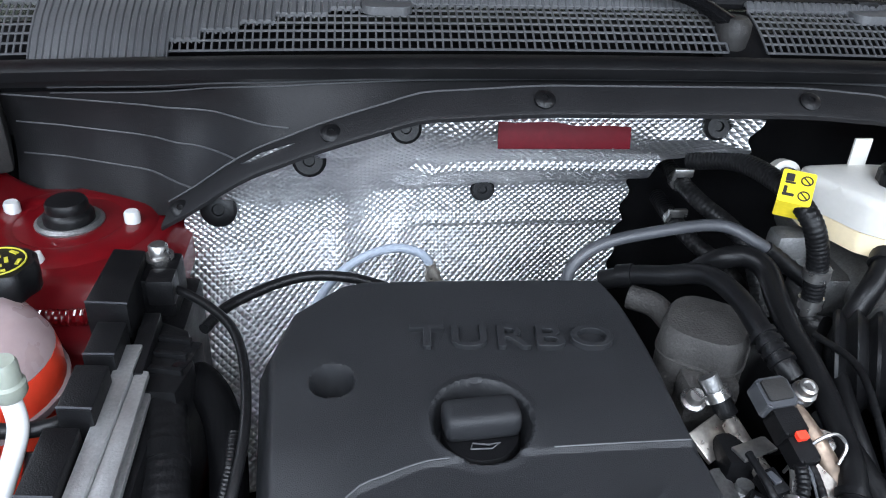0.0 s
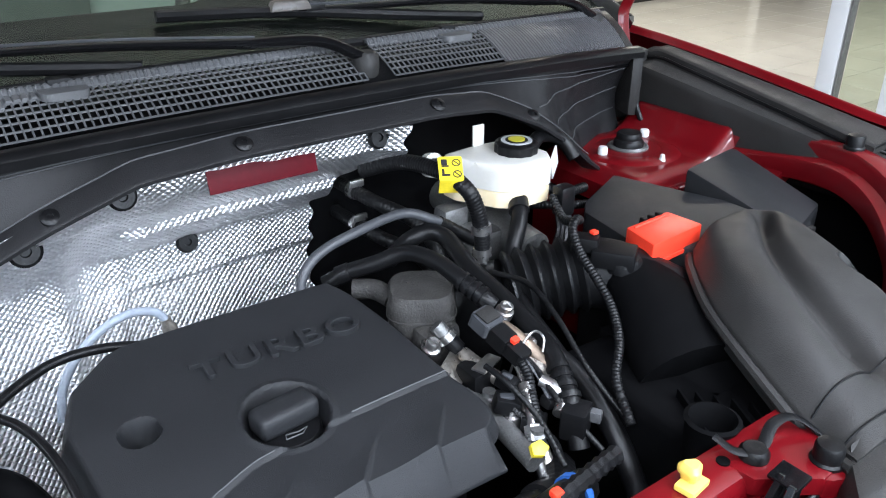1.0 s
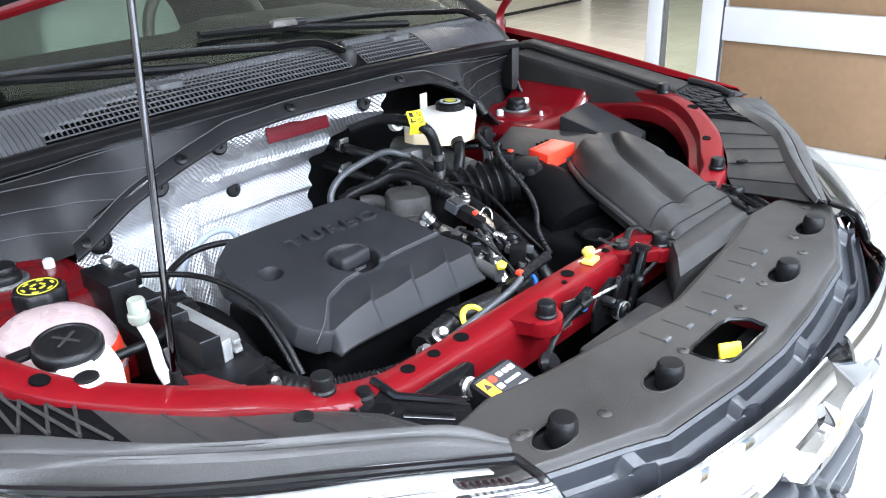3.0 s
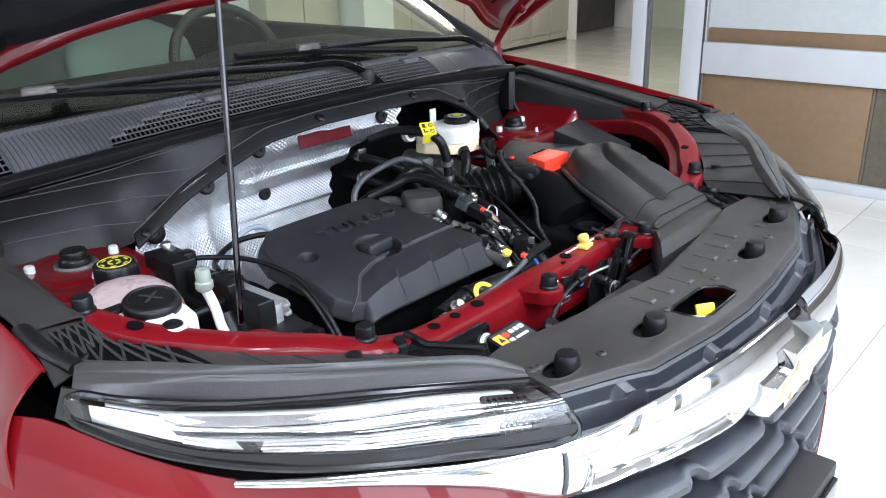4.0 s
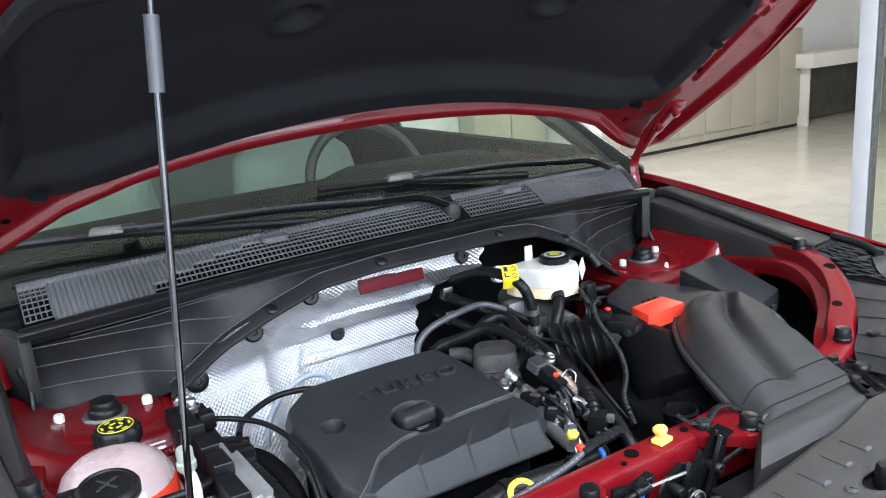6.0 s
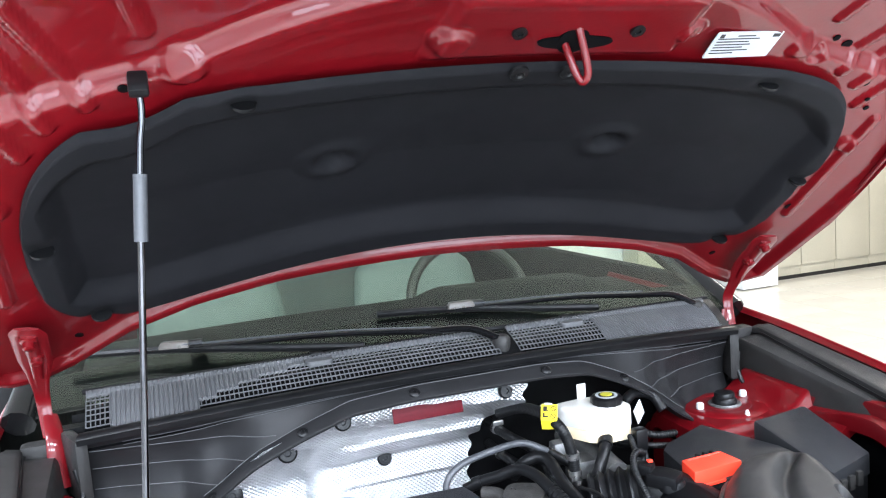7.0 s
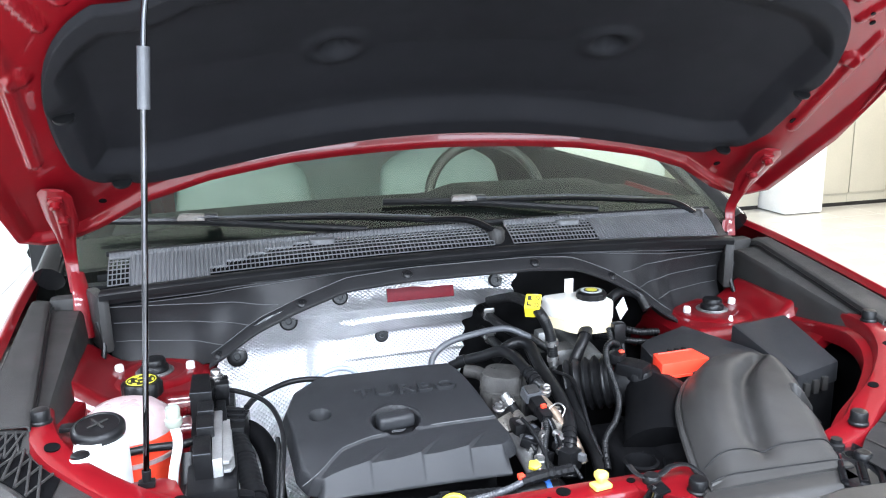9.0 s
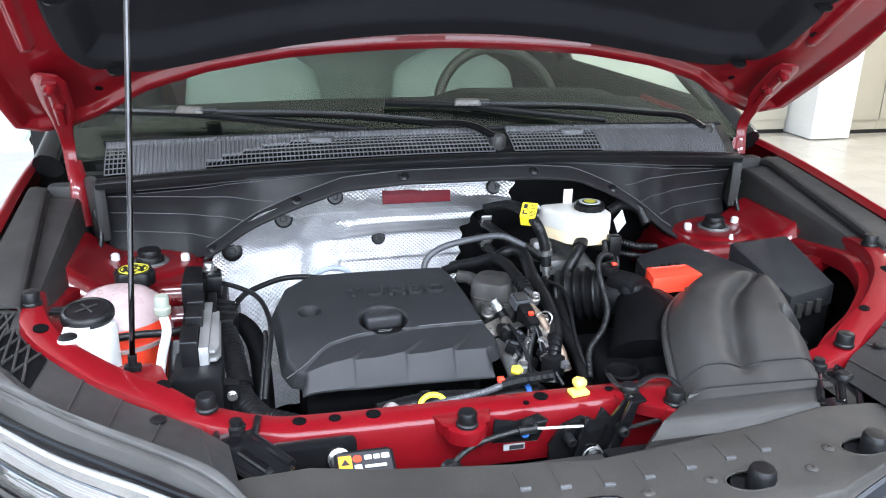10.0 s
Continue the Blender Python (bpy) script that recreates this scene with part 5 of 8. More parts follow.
def cover_top(x, y, steps=True):
    c = crease(x)
    z = 0.985 + 0.13 * (max(y, c) + 0.305) - 0.003 * ((x + 0.19) / 0.17) ** 2
    if y < c:
        d = (c - y) * sm(-0.345, -0.280, x)
        z -= 0.0032 * sm(0, 0.004, d) + 0.045 * d
        # three slanting steps in the sloping front deck
        for x0 in (-0.205, -0.127, -0.054) if steps else ():
            ax = x0 + 0.86 * (y + 0.345)
            q = (ax - x) / 0.050
            if 0 < q < 1:
                z += 0.0060 * (1 - q) ** 1.4 * sm(0.03, 0.075, d) * sm(0.0, 0.10, q)
    return z - 0.016 * sm(-0.27, -0.355, x) * sm(-0.29, -0.385, y)


def cover_pt(u, v):
    y = -0.108 - 0.282 * min(1.0, v / 0.9)
    le, ri = cover_edges(y - 0.010)
    x = le + (ri - le) * u
    z = cover_top(x, y)
    r = math.hypot(x - CAPX, y - CAPY)
    if r < CAPR + 0.004:
        z -= 0.026 * sm(CAPR + 0.003, CAPR - 0.003, r)
    elif r < CAPR + 0.012:
        z += 0.0015 * sm(CAPR + 0.012, CAPR + 0.005, r)
    r = math.hypot(x - HOLX, y - HOLY)
    if r < HOLR:
        z -= 0.030 * sm(HOLR, HOLR * 0.7, r)
    e = min(u * 0.32, (1 - u) * 0.32, v * 0.30)
    side = 0.027 * (1 - sm(-0.004, 0.013, e)) ** 1.2
    if v > 0.9:
        k = (v - 0.9) / 0.1
        z += (cover_top(x, y, False) - 0.022 - 0.20 * max(0.0, crease(x) - y) * sm(-0.345, -0.280, x) - z) * k
        y -= 0.021 * k
        side *= 1 - k
    z -= side
    return Vector((x, y, z))


ec = thing("engine_cover", "matt black plastic engine cover with raised lettering", "engine cover")
part("shell", sheet(190, 190, lambda u, v: cover_pt(u, 1 - v), down=(0, 0, -0.003)), COVER, ec, "", 30)
cap = thing("oil_filler_cap", "black oil filler cap with a grip bar in the engine cover", "oil cap")
part("disc", lathe([(0.031, 0), (0.031, 0.008), (0.029, 0.011), (0, 0.012)], Matrix.Translation((CAPX, CAPY, 0.963)), 30), PLASTIC, cap)
grip = part("grip", box(CAPX, CAPY + 0.005, 0.985, 0.060, 0.030, 0.024, 0.008, Matrix.Rotation(radians(6), 4, "Z"), seg=3), COVER, cap, "raised grip bar")
part("symbol", tube([(CAPX - 0.010, CAPY - 0.019, 0.9762), (CAPX + 0.006, CAPY - 0.019, 0.9762), (CAPX + 0.013, CAPY - 0.013, 0.9762), (CAPX + 0.004, CAPY - 0.015, 0.9762), (CAPX - 0.008, CAPY - 0.013, 0.9762), (CAPX - 0.010, CAPY - 0.019, 0.9762)], 0.0007, sides=5, smooth=False), MESH, cap, "pale oil can mark")


def lettering(text, m, size, depth, material, parent, name="lettering", spacing=1.0, width=None):
    cu = bpy.data.curves.new(name, "FONT")
    cu.body, cu.size, cu.extrude, cu.align_x, cu.align_y, cu.space_character = text, size, depth, "CENTER", "CENTER", spacing
    cu.bevel_depth = min(0.0006, depth * 0.4)
    tmp = new(name + "_source", cu)
    bpy.context.view_layer.update()
    me = bpy.data.meshes.new_from_object(tmp.evaluated_get(bpy.context.evaluated_depsgraph_get()))
    bpy.data.objects.remove(tmp)
    xs = [v.co.x for v in me.vertices]
    k = width / (max(xs) - min(xs)) if width else 1.0
    me.transform(m @ Matrix.Diagonal((k, 1, 1, 1)))
    me.materials.clear()
    me.materials.append(material)
    ob = new(name, me)
    ob.parent = parent
    return ob


lettering("TURBO", Matrix.Translation((-0.149, -0.199, 0.9995)) @ Matrix.Rotation(radians(-2), 4, "Z") @ Matrix.Rotation(radians(7.4), 4, "X"), 0.036, 0.0038, COVER, ec, width=0.175, spacing=1.15)
# Paler than the cover: the crease's edge highlight is put into the colour.
part("crease_ridge", tube([(x, crease(x) + 0.0005, cover_top(x, crease(x) + 0.001) + 0.0002) for x in [-0.345 + 0.0165 * k for k in range(20)] if math.hypot(x - CAPX, crease(x) - CAPY) > CAPR + 0.006 and x < CAPX], 0.0007, sides=6, per=2), MESH, ec, "fine raised pale line, painted as the crease's edge highlight")
part("crease_ridge", tube([(x, crease(x) + 0.0005, cover_top(x, crease(x) + 0.001) + 0.0002) for x in [-0.135 + 0.0135 * k for k in range(9)]], 0.0007, sides=6, per=2), MESH, ec, "fine raised pale line, painted as the crease's edge highlight")
# Block coloured near-black for the shade under the cover.
part("engine_block", box(-0.18, -0.25, 0.78, 0.28, 0.24, 0.28, 0.02), DARK, ec, "engine block under the cover, near-black to hold the shade there")

# ---------------------------------------------------------------- bonnet
HA = radians(35.46)
H_V, H_N, H_O = Vector((0, -math.cos(HA), math.sin(HA))), Vector((0, math.sin(HA), math.cos(HA))), Vector((0, 0.078, 1.315))


def camber(v):
    return curve1([-0.2, 0, 0.15, 0.3, 0.5, 0.68, 0.9, 1.1], [0.05, 0.085, 0.105, 0.105, 0.075, 0.03, -0.05, -0.14], v)


def hood_at(x, v, off=0.0):
    return H_O + Vector((x, 0, 0)) + H_V * v + H_N * (camber(v) * (1 - (x / 0.72) ** 2) + off)


def hood_rear(x):
    return curve1([0, 0.3, 0.45, 0.56, 0.66, 0.72, 0.76, 0.80], [0.004, 0.0, -0.015, -0.045, -0.11, -0.135, -0.13, -0.09], abs(x))


def hood_front(x):
    return curve1([0, 0.3, 0.5, 0.62, 0.70, 0.77, 0.80], [0.98, 0.93, 0.83, 0.73, 0.60, 0.38, 0.1], abs(x))


def pad_edges(x):
    a = abs(x)
    k = math.sqrt(max(0.0, 1 - (a / 0.668) ** 10))
    back = 0.19 + (0.045 - 0.050 * (a / 0.58) ** 2 - 0.19) * k
    front = 0.21 + (0.560 - 0.030 * (a / 0.58) ** 2 - 0.21) * k
    if -0.56 < x < -0.44:
        front -= 0.024 * math.sin(math.pi * (x + 0.56) / 0.12)
    return back, front


# pressed ribs near the corners and the long bead beside the pad: ends and half width
RIBS = [(0.496, 0.735, 0.476, 0.632, 0.012), (0.602, 0.683, 0.546, 0.536, 0.012), (0.636, 0.645, 0.594, 0.506, 0.012), (0.662, 0.567, 0.629, 0.46, 0.011), (0.690, 0.430, 0.712, 0.135, 0.012)]


def hood_press(x, k):
    """How far the pressed inner panel stands off at a point."""
    a, b = hood_rear(x), hood_front(x)
    # rim, the raised cross beam at the front and the flange
    edge = min((0.795 - abs(x)), (k - a), (b - k))
    w = -0.016 * (1 - sm(0.012, 0.03, edge))
    pa, pf = pad_edges(max(-0.667, min(0.667, x)))
    w += 0.052 * sm(0.025, 0.06, min(k - pa, pf - k, (0.668 - abs(x)) * 1.4))
    w += 0.022 * sm(0.722, 0.750, k + 0.75 * min(abs(x), 0.45) ** 2 + 0.25 * max(0.0, abs(x) - 0.45))
    # latch plate with its slanting ends
    w -= 0.013 * sm(0.555, 0.585, k) * sm(0.185 + 0.12 * (0.64 - k), 0.165 + 0.12 * (0.64 - k), abs(x - 0.035)) * sm(0.722, 0.690, k)
    for bx, bv, r, h in ((-0.125, 0.618, 0.032, 0.012), (0.218, 0.624, 0.024, 0.009), (-0.682, 0.36, 0.022, 0.007), (0.682, 0.36, 0.022, 0.007), (-0.437, 0.583, 0.030, 0.008), (0.437, 0.583, 0.026, 0.007), (0.479, 0.564, 0.018, -0.008)):
        w -= h * sm(r, r * 0.55, math.hypot(x - bx, k - bv))
    for x0, k0, x1, k1, r in RIBS:
        f = max(0.0, min(1.0, ((abs(x) - x0) * (x1 - x0) + (k - k0) * (k1 - k0)) / ((x1 - x0) ** 2 + (k1 - k0) ** 2)))
        d = math.hypot(abs(x) - x0 - f * (x1 - x0), k - k0 - f * (k1 - k0))
        w -= 0.0065 * sm(r, r - 0.006, d)
    return w


def hood_inner(u, v):
    x = -0.795 + 1.59 * u
    a, b = hood_rear(x), hood_front(x)
    k = a + (b - a) * v
    return hood_at(x, k, hood_press(x, k))


def on_hood(x, k, out=0.001):
    """A frame on the inner panel's face: its z points away from the panel."""
    return Matrix.Translation(hood_at(x, k, hood_press(x, k) - out)) @ Matrix.Rotation(math.pi - HA, 4, "X")


hood = thing("bonnet", "dark red car bonnet held open on a prop rod", "bonnet")
part("inner_panel", sheet(400, 300, hood_inner, 0.0), RED_INNER, hood, "pressed dark red inner panel", 60)
part("outer_panel", sheet(60, 50, lambda u, v: hood_at(-0.795 + 1.59 * (1 - u), hood_rear(-0.795 + 1.59 * (1 - u)) + (hood_front(-0.795 + 1.59 * (1 - u)) - hood_rear(-0.795 + 1.59 * (1 - u))) * v, 0.002 + 0.075 * (max(0, math.sin(math.pi * v)) * max(0, math.sin(math.pi * u))) ** 0.4), 0.0), RED, hood, "glossy dark red outer skin", 60)
rim_pts = [hood_at(-0.795 + 1.59 * k / 40, hood_rear(-0.795 + 1.59 * k / 40), -0.010) for k in range(41)]
rim_pts += [hood_at(0.795 - 1.59 * k / 40, hood_front(0.795 - 1.59 * k / 40), -0.010) for k in range(41)]
part("hem", tube(rim_pts + [rim_pts[0]], 0.0045, sides=8, smooth=False), RED_INNER, hood)


def pad_pt(u, v):
    x = 0.668 * math.sin((2 * u - 1) * math.pi / 2)
    a, b = pad_edges(x)
    k = a + (b - a) * v
    e = min((k - a), (b - k), (0.668 - abs(x)) * 1.4)
    off = -0.012 - 0.010 * sm(0.0, 0.012, e) + 0.026 * sm(0.045, 0.095, e)
    for dx in (-0.227, 0.251):
        r = math.hypot((x - dx) / 1.15, k - 0.308)
        off += 0.044 * math.exp(-(r / 0.015) ** 2) - 0.008 * math.exp(-((r - 0.034) / 0.014) ** 2)
    for cx, cv in PAD_CLIPS:
        off += 0.010 * math.exp(-(math.hypot(x - cx, k - cv) / 0.024) ** 2)
    return hood_at(x, k, off)


PAD_CLIPS = [(-0.595, 0.040), (0.607, 0.042), (-0.642, 0.265), (0.648, 0.258), (-0.371, 0.515), (0.424, 0.505)]
pad = part("insulation_pad", sheet(260, 130, lambda u, v: pad_pt(u, v), 0.0), FELT, hood, "black felt sound insulation pad", 60)
for cx, cv in PAD_CLIPS:
    p = hood_at(cx, cv, -0.018)
    m = Matrix.Translation(p) @ Matrix.Rotation(math.pi - (math.pi / 2 - HA) + math.pi / 2, 4, "X")
    part("clip", lathe([(0.016, -0.004), (0.016, 0.0), (0.012, 0.003), (0, 0.004)], m, 18), RUBBER, pad)
for s in (-1, 1):
    arm = [hood_at(s * 0.700, 0.075, -0.020), hood_at(s * 0.704, 0.02, -0.022), hood_at(s * 0.708, -0.045, -0.026), hood_at(s * 0.712, -0.085, -0.034), (s * 0.716, 0.165, 1.19), (s * 0.712, 0.150, 1.13)]
    hg = part("hinge", tube(arm, lambda k: curve1([0, 0.06, 0.35, 0.55, 0.72, 1.0], [0.018, 0.028, 0.027, 0.018, 0.013, 0.010], k), sides=14, flat=0.16), RED_INNER, hood, "painted red bonnet hinge plate")
    part("pressed_rib", tube([hood_at(s * 0.700, 0.060, -0.026), hood_at(s * 0.706, -0.02, -0.030), hood_at(s * 0.711, -0.075, -0.038)], lambda k: 0.012 - 0.005 * k, sides=10, flat=0.3), RED_INNER, hg)
    part("lower_arm", tube([(s * 0.708, 0.165, 1.165), (s * 0.704, 0.160, 1.13), (s * 0.698, 0.155, 1.085), (s * 0.690, 0.150, 1.05)] if s > 0 else [(s * 0.708, 0.165, 1.165), (s * 0.700, 0.135, 1.13), (s * 0.698, 0.118, 1.085), (s * 0.692, 0.105, 1.05)], lambda k: 0.012 + 0.005 * math.sin(3 * k), sides=10, flat=0.35), RED_INNER, hg)
    for dv in (-0.012, 0.048):
        b = hood_at(s * 0.702, dv, -0.030)
        part("bolt", lathe([(0.013, -0.006), (0.013, 0.0), (0.009, 0.002), (0.009, 0.011), (0.006, 0.013), (0, 0.013)], Matrix.Translation(b) @ Matrix.Rotation(math.pi - HA, 4, "X"), 12), RED_INNER, hg)
part("striker", tube([hood_at(0.040, 0.640, -0.010), hood_at(0.050, 0.616, -0.042), hood_at(0.054, 0.600, -0.062), hood_at(0.050, 0.589, -0.068), hood_at(0.042, 0.594, -0.058), hood_at(0.034, 0.606, -0.034), hood_at(0.030, 0.614, -0.010)], 0.0052, sides=10), RED_INNER, hood, "red painted striker loop")
# Two near-black ellipses on the panel stand for the slot's shade.
part("striker_slot", lathe([(1, 0), (1, 0.0035), (0, 0.0035)], on_hood(0.046, 0.614) @ Matrix.Diagonal((0.054, 0.0115, 1, 1)), 32), DARK, hood, "near-black disc for the shaded slot round the striker")
part("striker_slot", lathe([(1, 0), (1, 0.0038), (0, 0.0038)], on_hood(0.040, 0.618) @ Matrix.Diagonal((0.022, 0.022, 1, 1)), 24), DARK, hood, "near-black disc for the shaded slot round the striker")
for dx in (-0.042, 0.125):
    part("grommet", lathe([(0.010, -0.001), (0.010, 0.003), (0.0045, 0.003), (0.0045, 0.0006), (0, 0.0006)], on_hood(dx, 0.637), 16), RUBBER, hood)
for dx in (-0.012, 0.062):
    part("pad_clip", lathe([(0.014, -0.001), (0.013, 0.003), (0.006, 0.005), (0.004, 0.003), (0, 0.003)], Matrix.Translation(hood_at(dx, 0.553, -0.026)) @ Matrix.Rotation(math.pi - HA, 4, "X"), 16), RUBBER, hood)
# Uncut holes: near-black discs carry the shade inside them.
for hx, hv, hr in ((0.533, 0.575, 0.0095), (0.505, 0.588, 0.006), (0.61, 0.512, 0.005), (0.632, 0.482, 0.004), (0.654, 0.455, 0.005), (-0.505, 0.560, 0.006), (0.70, 0.16, 0.008), (-0.70, 0.03, 0.008), (0.640, -0.035, 0.007), (-0.640, -0.035, 0.007)):
    part("hole", lathe([(hr, -0.001), (hr, 0.0008), (0, 0.0008)], on_hood(hx, hv), 16), DARK, hood)
lm = Matrix.Translation(hood_at(0.322, 0.595, -0.006)) @ Matrix.Rotation(math.pi - HA, 4, "X")
slab = thing("bonnet_label", "white paper information label stuck under the bonnet", "label")
part("sheet", prism(rounded(0, 0, 0.112, 0.05, 0.003), 0, 0.0015, m=lm), PAPER, slab)
for k in range(7):
    w = (0.030, 0.070, 0.055, 0.060, 0.050, 0.062, 0.040)[k]
    part("text_bar", prism(rounded(-0.050 + w / 2 + (0.03 if k == 0 else 0), 0.018 - 0.0055 * k, w, 0.0018, 0.0004, 1), 0.0016, 0.0021, m=lm), INK, slab)
part("code_block", prism(rounded(-0.046, 0.018, 0.007, 0.007, 0.0004, 1), 0.0016, 0.0021, m=lm), INK, slab)
part("code_block", prism(rounded(0.046, 0.018, 0.012, 0.006, 0.0004, 1), 0.0016, 0.0021, m=lm), INK, slab)

prop = thing("prop_rod", "slim black bonnet prop rod with a grey grip sleeve", "prop rod")
pb, pt = Vector((-0.548, -0.414, 1.015)), hood_at(-0.488, 0.585, -0.02)
part("rod", tube([pb, pb.lerp(pt, 0.5), pb.lerp(pt, 0.86), pt + Vector((0.0, 0, -0.03)), pt], 0.0040, sides=10), ROD, prop)
part("grip", tube([pb.lerp(pt, 0.74), pb.lerp(pt, 0.855)], 0.0078, sides=12, smooth=False), GREY_PIPE, prop, "grey rubber grip sleeve")
part("socket", box(*(pt + Vector((0, 0, 0.004))), 0.022, 0.014, 0.030, 0.004, Matrix.Rotation(-HA, 4, "X")), RUBBER, prop, "black plastic socket on the bonnet")
part("foot", box(pb.x, pb.y, pb.z - 0.007, 0.022, 0.013, 0.009, 0.002), RUBBER, prop)
part("collar", tube([pb + Vector((0, 0, -0.004)), pb.lerp(pt, 0.018)], 0.0062, sides=10, smooth=False), RUBBER, prop)
part("rod_bracket", prism([(pb.x - 0.050, pb.y - 0.045), (pb.x + 0.055, pb.y - 0.060), (pb.x + 0.036, pb.y + 0.008), (pb.x + 0.020, pb.y + 0.020), (pb.x - 0.018, pb.y + 0.020), (pb.x - 0.034, pb.y + 0.006)], pb.z - 0.019, pb.z - 0.012, 0.002), RED_INNER, car)
# Near-black disc as the shaded hole of the bracket.
part("bracket_hole", lathe([(0.0052, 0), (0.0052, 0.0008), (0, 0.0008)], Matrix.Translation((pb.x + 0.006, pb.y - 0.022, pb.z - 0.0121)), 14), DARK, car)

# ---------------------------------------------------------------- rubber stops of the frame
for x, y, z in ((-0.690, -0.305, 1.066), (0.690, -0.305, 1.066), (-0.447, -0.533, 1.0015), (0.464, -0.540, 1.0045), (-0.126, -0.590, 0.9735), (0.162, -0.594, 0.9735)):
    bumper_stop(x, y, z)

# ---------------------------------------------------------------- fluid tanks
tank = thing("coolant_tank", "round milky coolant tank with bright orange fluid", "coolant tank")
T = Matrix.Translation((-0.594, -0.212, 0.010)) @ Matrix.Diagonal((0.93, 0.93, 1, 1))
part("shell", lathe([(0.0780, 0.9925), (0.068, 1.012), (0.050, 1.026), (0.03, 1.032)], T, 36), PINK, tank, "milky upper shell")
part("fluid", lathe([(0.02, 0.86), (0.060, 0.865), (0.074, 0.89), (0.080, 0.925), (0.0815, 0.945), (0.081, 0.9775), (0.0781, 0.992)], T, 36), COOLANT, tank, "orange fluid in the lower shell")
part("seam", lathe([(0.080, 0.956), (0.0845, 0.957), (0.0845, 0.963), (0.080, 0.964)], T, 36), PINK, tank)
capt = Matrix.Translation((-0.575, -0.150, 1.026))
lid = part("cap", lathe([(0.029, 0.0), (0.031, 0.004), (0.031, 0.022), (0.028, 0.026), (0, 0.027)], capt, 48, wave=lambda a, j: 1 + 0.045 * math.cos(8 * a) * (j < 4)), RUBBER, tank, "ribbed black cap with a yellow mark")
part("ring", tube([(-0.575 + 0.0228 * math.cos(k * math.pi / 12), -0.150 + 0.0228 * math.sin(k * math.pi / 12), 1.0532) for k in range(25)], 0.0008, sides=5, per=1), OLIVE, lid)
for k in range(10):
    r, a = (0.0175, k * 1.047) if k < 6 else (0.0075, k * 1.571 + 0.4)
    part("text_bar", box(-0.575 + r * math.cos(a), -0.150 + r * math.sin(a), 1.0532, 0.0030, 0.0080, 0.0010, 0, Matrix.Rotation(a, 4, "Z")), OLIVE, lid)
part("hose", tube([(-0.69, -0.16, 1.0), (-0.672, -0.215, 1.0), (-0.62, -0.294, 1.0), (-0.555, -0.292, 1.0), (-0.50, -0.29, 1.0), (-0.46, -0.25, 1.0)], 0.006), RUBBER, tank, "thin black overflow hose")

wash = thing("washer_bottle", "white washer filler neck with a black flip cap", "washer bottle")
part("neck", prism([(-0.643, -0.379), (-0.583, -0.379), (-0.575, -0.335), (-0.590, -0.300), (-0.626, -0.300), (-0.648, -0.335)], 0.93, 1.044, 0.008), WHITE, wash)
part("spout", prism(rounded(-0.624, -0.374, 0.034, 0.070, 0.015), 0.99, 1.048, 0.005), WHITE, wash)
part("flange", lathe([(0.018, 0), (0.019, 0.004), (0.014, 0.006), (0.012, 0.004), (0, 0.004)], Matrix.Translation((-0.628, -0.395, 1.046)), 20), WHITE, wash)
part("plug", lathe([(0.012, 0.0), (0.012, 0.006), (0.009, 0.008), (0, 0.008)], Matrix.Translation((-0.628, -0.395, 1.047)), 16), PLASTIC, wash)
wc = part("cap", lathe([(0.033, 0), (0.036, 0.004), (0.036, 0.013), (0.033, 0.017), (0.029, 0.018), (0.028, 0.0165), (0, 0.0170)], Matrix.Translation((-0.615, -0.324, 1.045)) @ Matrix.Rotation(radians(8), 4, 'X'), 30), RUBBER, wash, "black flip cap")
for k in range(2):
    part("symbol", box(-0.615, -0.326, 1.0635, 0.030, 0.003, 0.0016, 0, Matrix.Rotation(radians(8), 4, "X") @ Matrix.Rotation(radians(35 + 90 * k), 4, "Z")), DUSTY, wc)
part("tab", box(-0.655, -0.306, 1.054, 0.026, 0.018, 0.007, 0.002), RUBBER, wc)

br = thing("brake_reservoir", "translucent white brake fluid reservoir with a black cap", "reservoir")
bo = [(0.155, -0.048), (0.212, -0.043), (0.256, -0.047), (0.273, -0.072), (0.275, -0.120), (0.257, -0.146), (0.205, -0.146), (0.183, -0.128), (0.170, -0.10), (0.155, -0.075)]
part("shell", prism(bo, 1.062, 1.096, 0.010, seg=3), TANK, br, "milky white shell")
part("fluid", prism([(0.217 + (x - 0.217) * 0.97, -0.1 + (y + 0.1) * 0.97) for x, y in bo], 1.040, 1.0615, 0.004), FLUID, br, "amber lower half with fluid")
bc = part("cap", lathe([(0.026, 0.0), (0.028, 0.003), (0.028, 0.013), (0.025, 0.016), (0.022, 0.0165), (0, 0.0155)], Matrix.Translation((0.238, -0.098, 1.094)), 40, wave=lambda a, j: 1 + 0.03 * math.cos(12 * a) * (j < 4)), RUBBER, br, "black cap with a pale printed ring")
part("ring", lathe([(0.014, 0.0160), (0.020, 0.0164), (0.020, 0.0172), (0.014, 0.0170)], Matrix.Translation((0.238, -0.098, 1.094)), 30), PAPER, bc)
part("disc", lathe([(0.0, 0.0156), (0.0145, 0.0156), (0.0145, 0.0178), (0, 0.0178)], Matrix.Translation((0.238, -0.098, 1.094)), 20), RUBBER, bc)
part("mark", lathe([(0.007, 0.0170), (0.011, 0.0170), (0.011, 0.0186), (0.007, 0.0186)], Matrix.Translation((0.238, -0.098, 1.094)), 20), OLIVE, bc)
part("bracket", box(0.212, -0.052, 1.108, 0.018, 0.003, 0.032, 0.001), TANK, br)
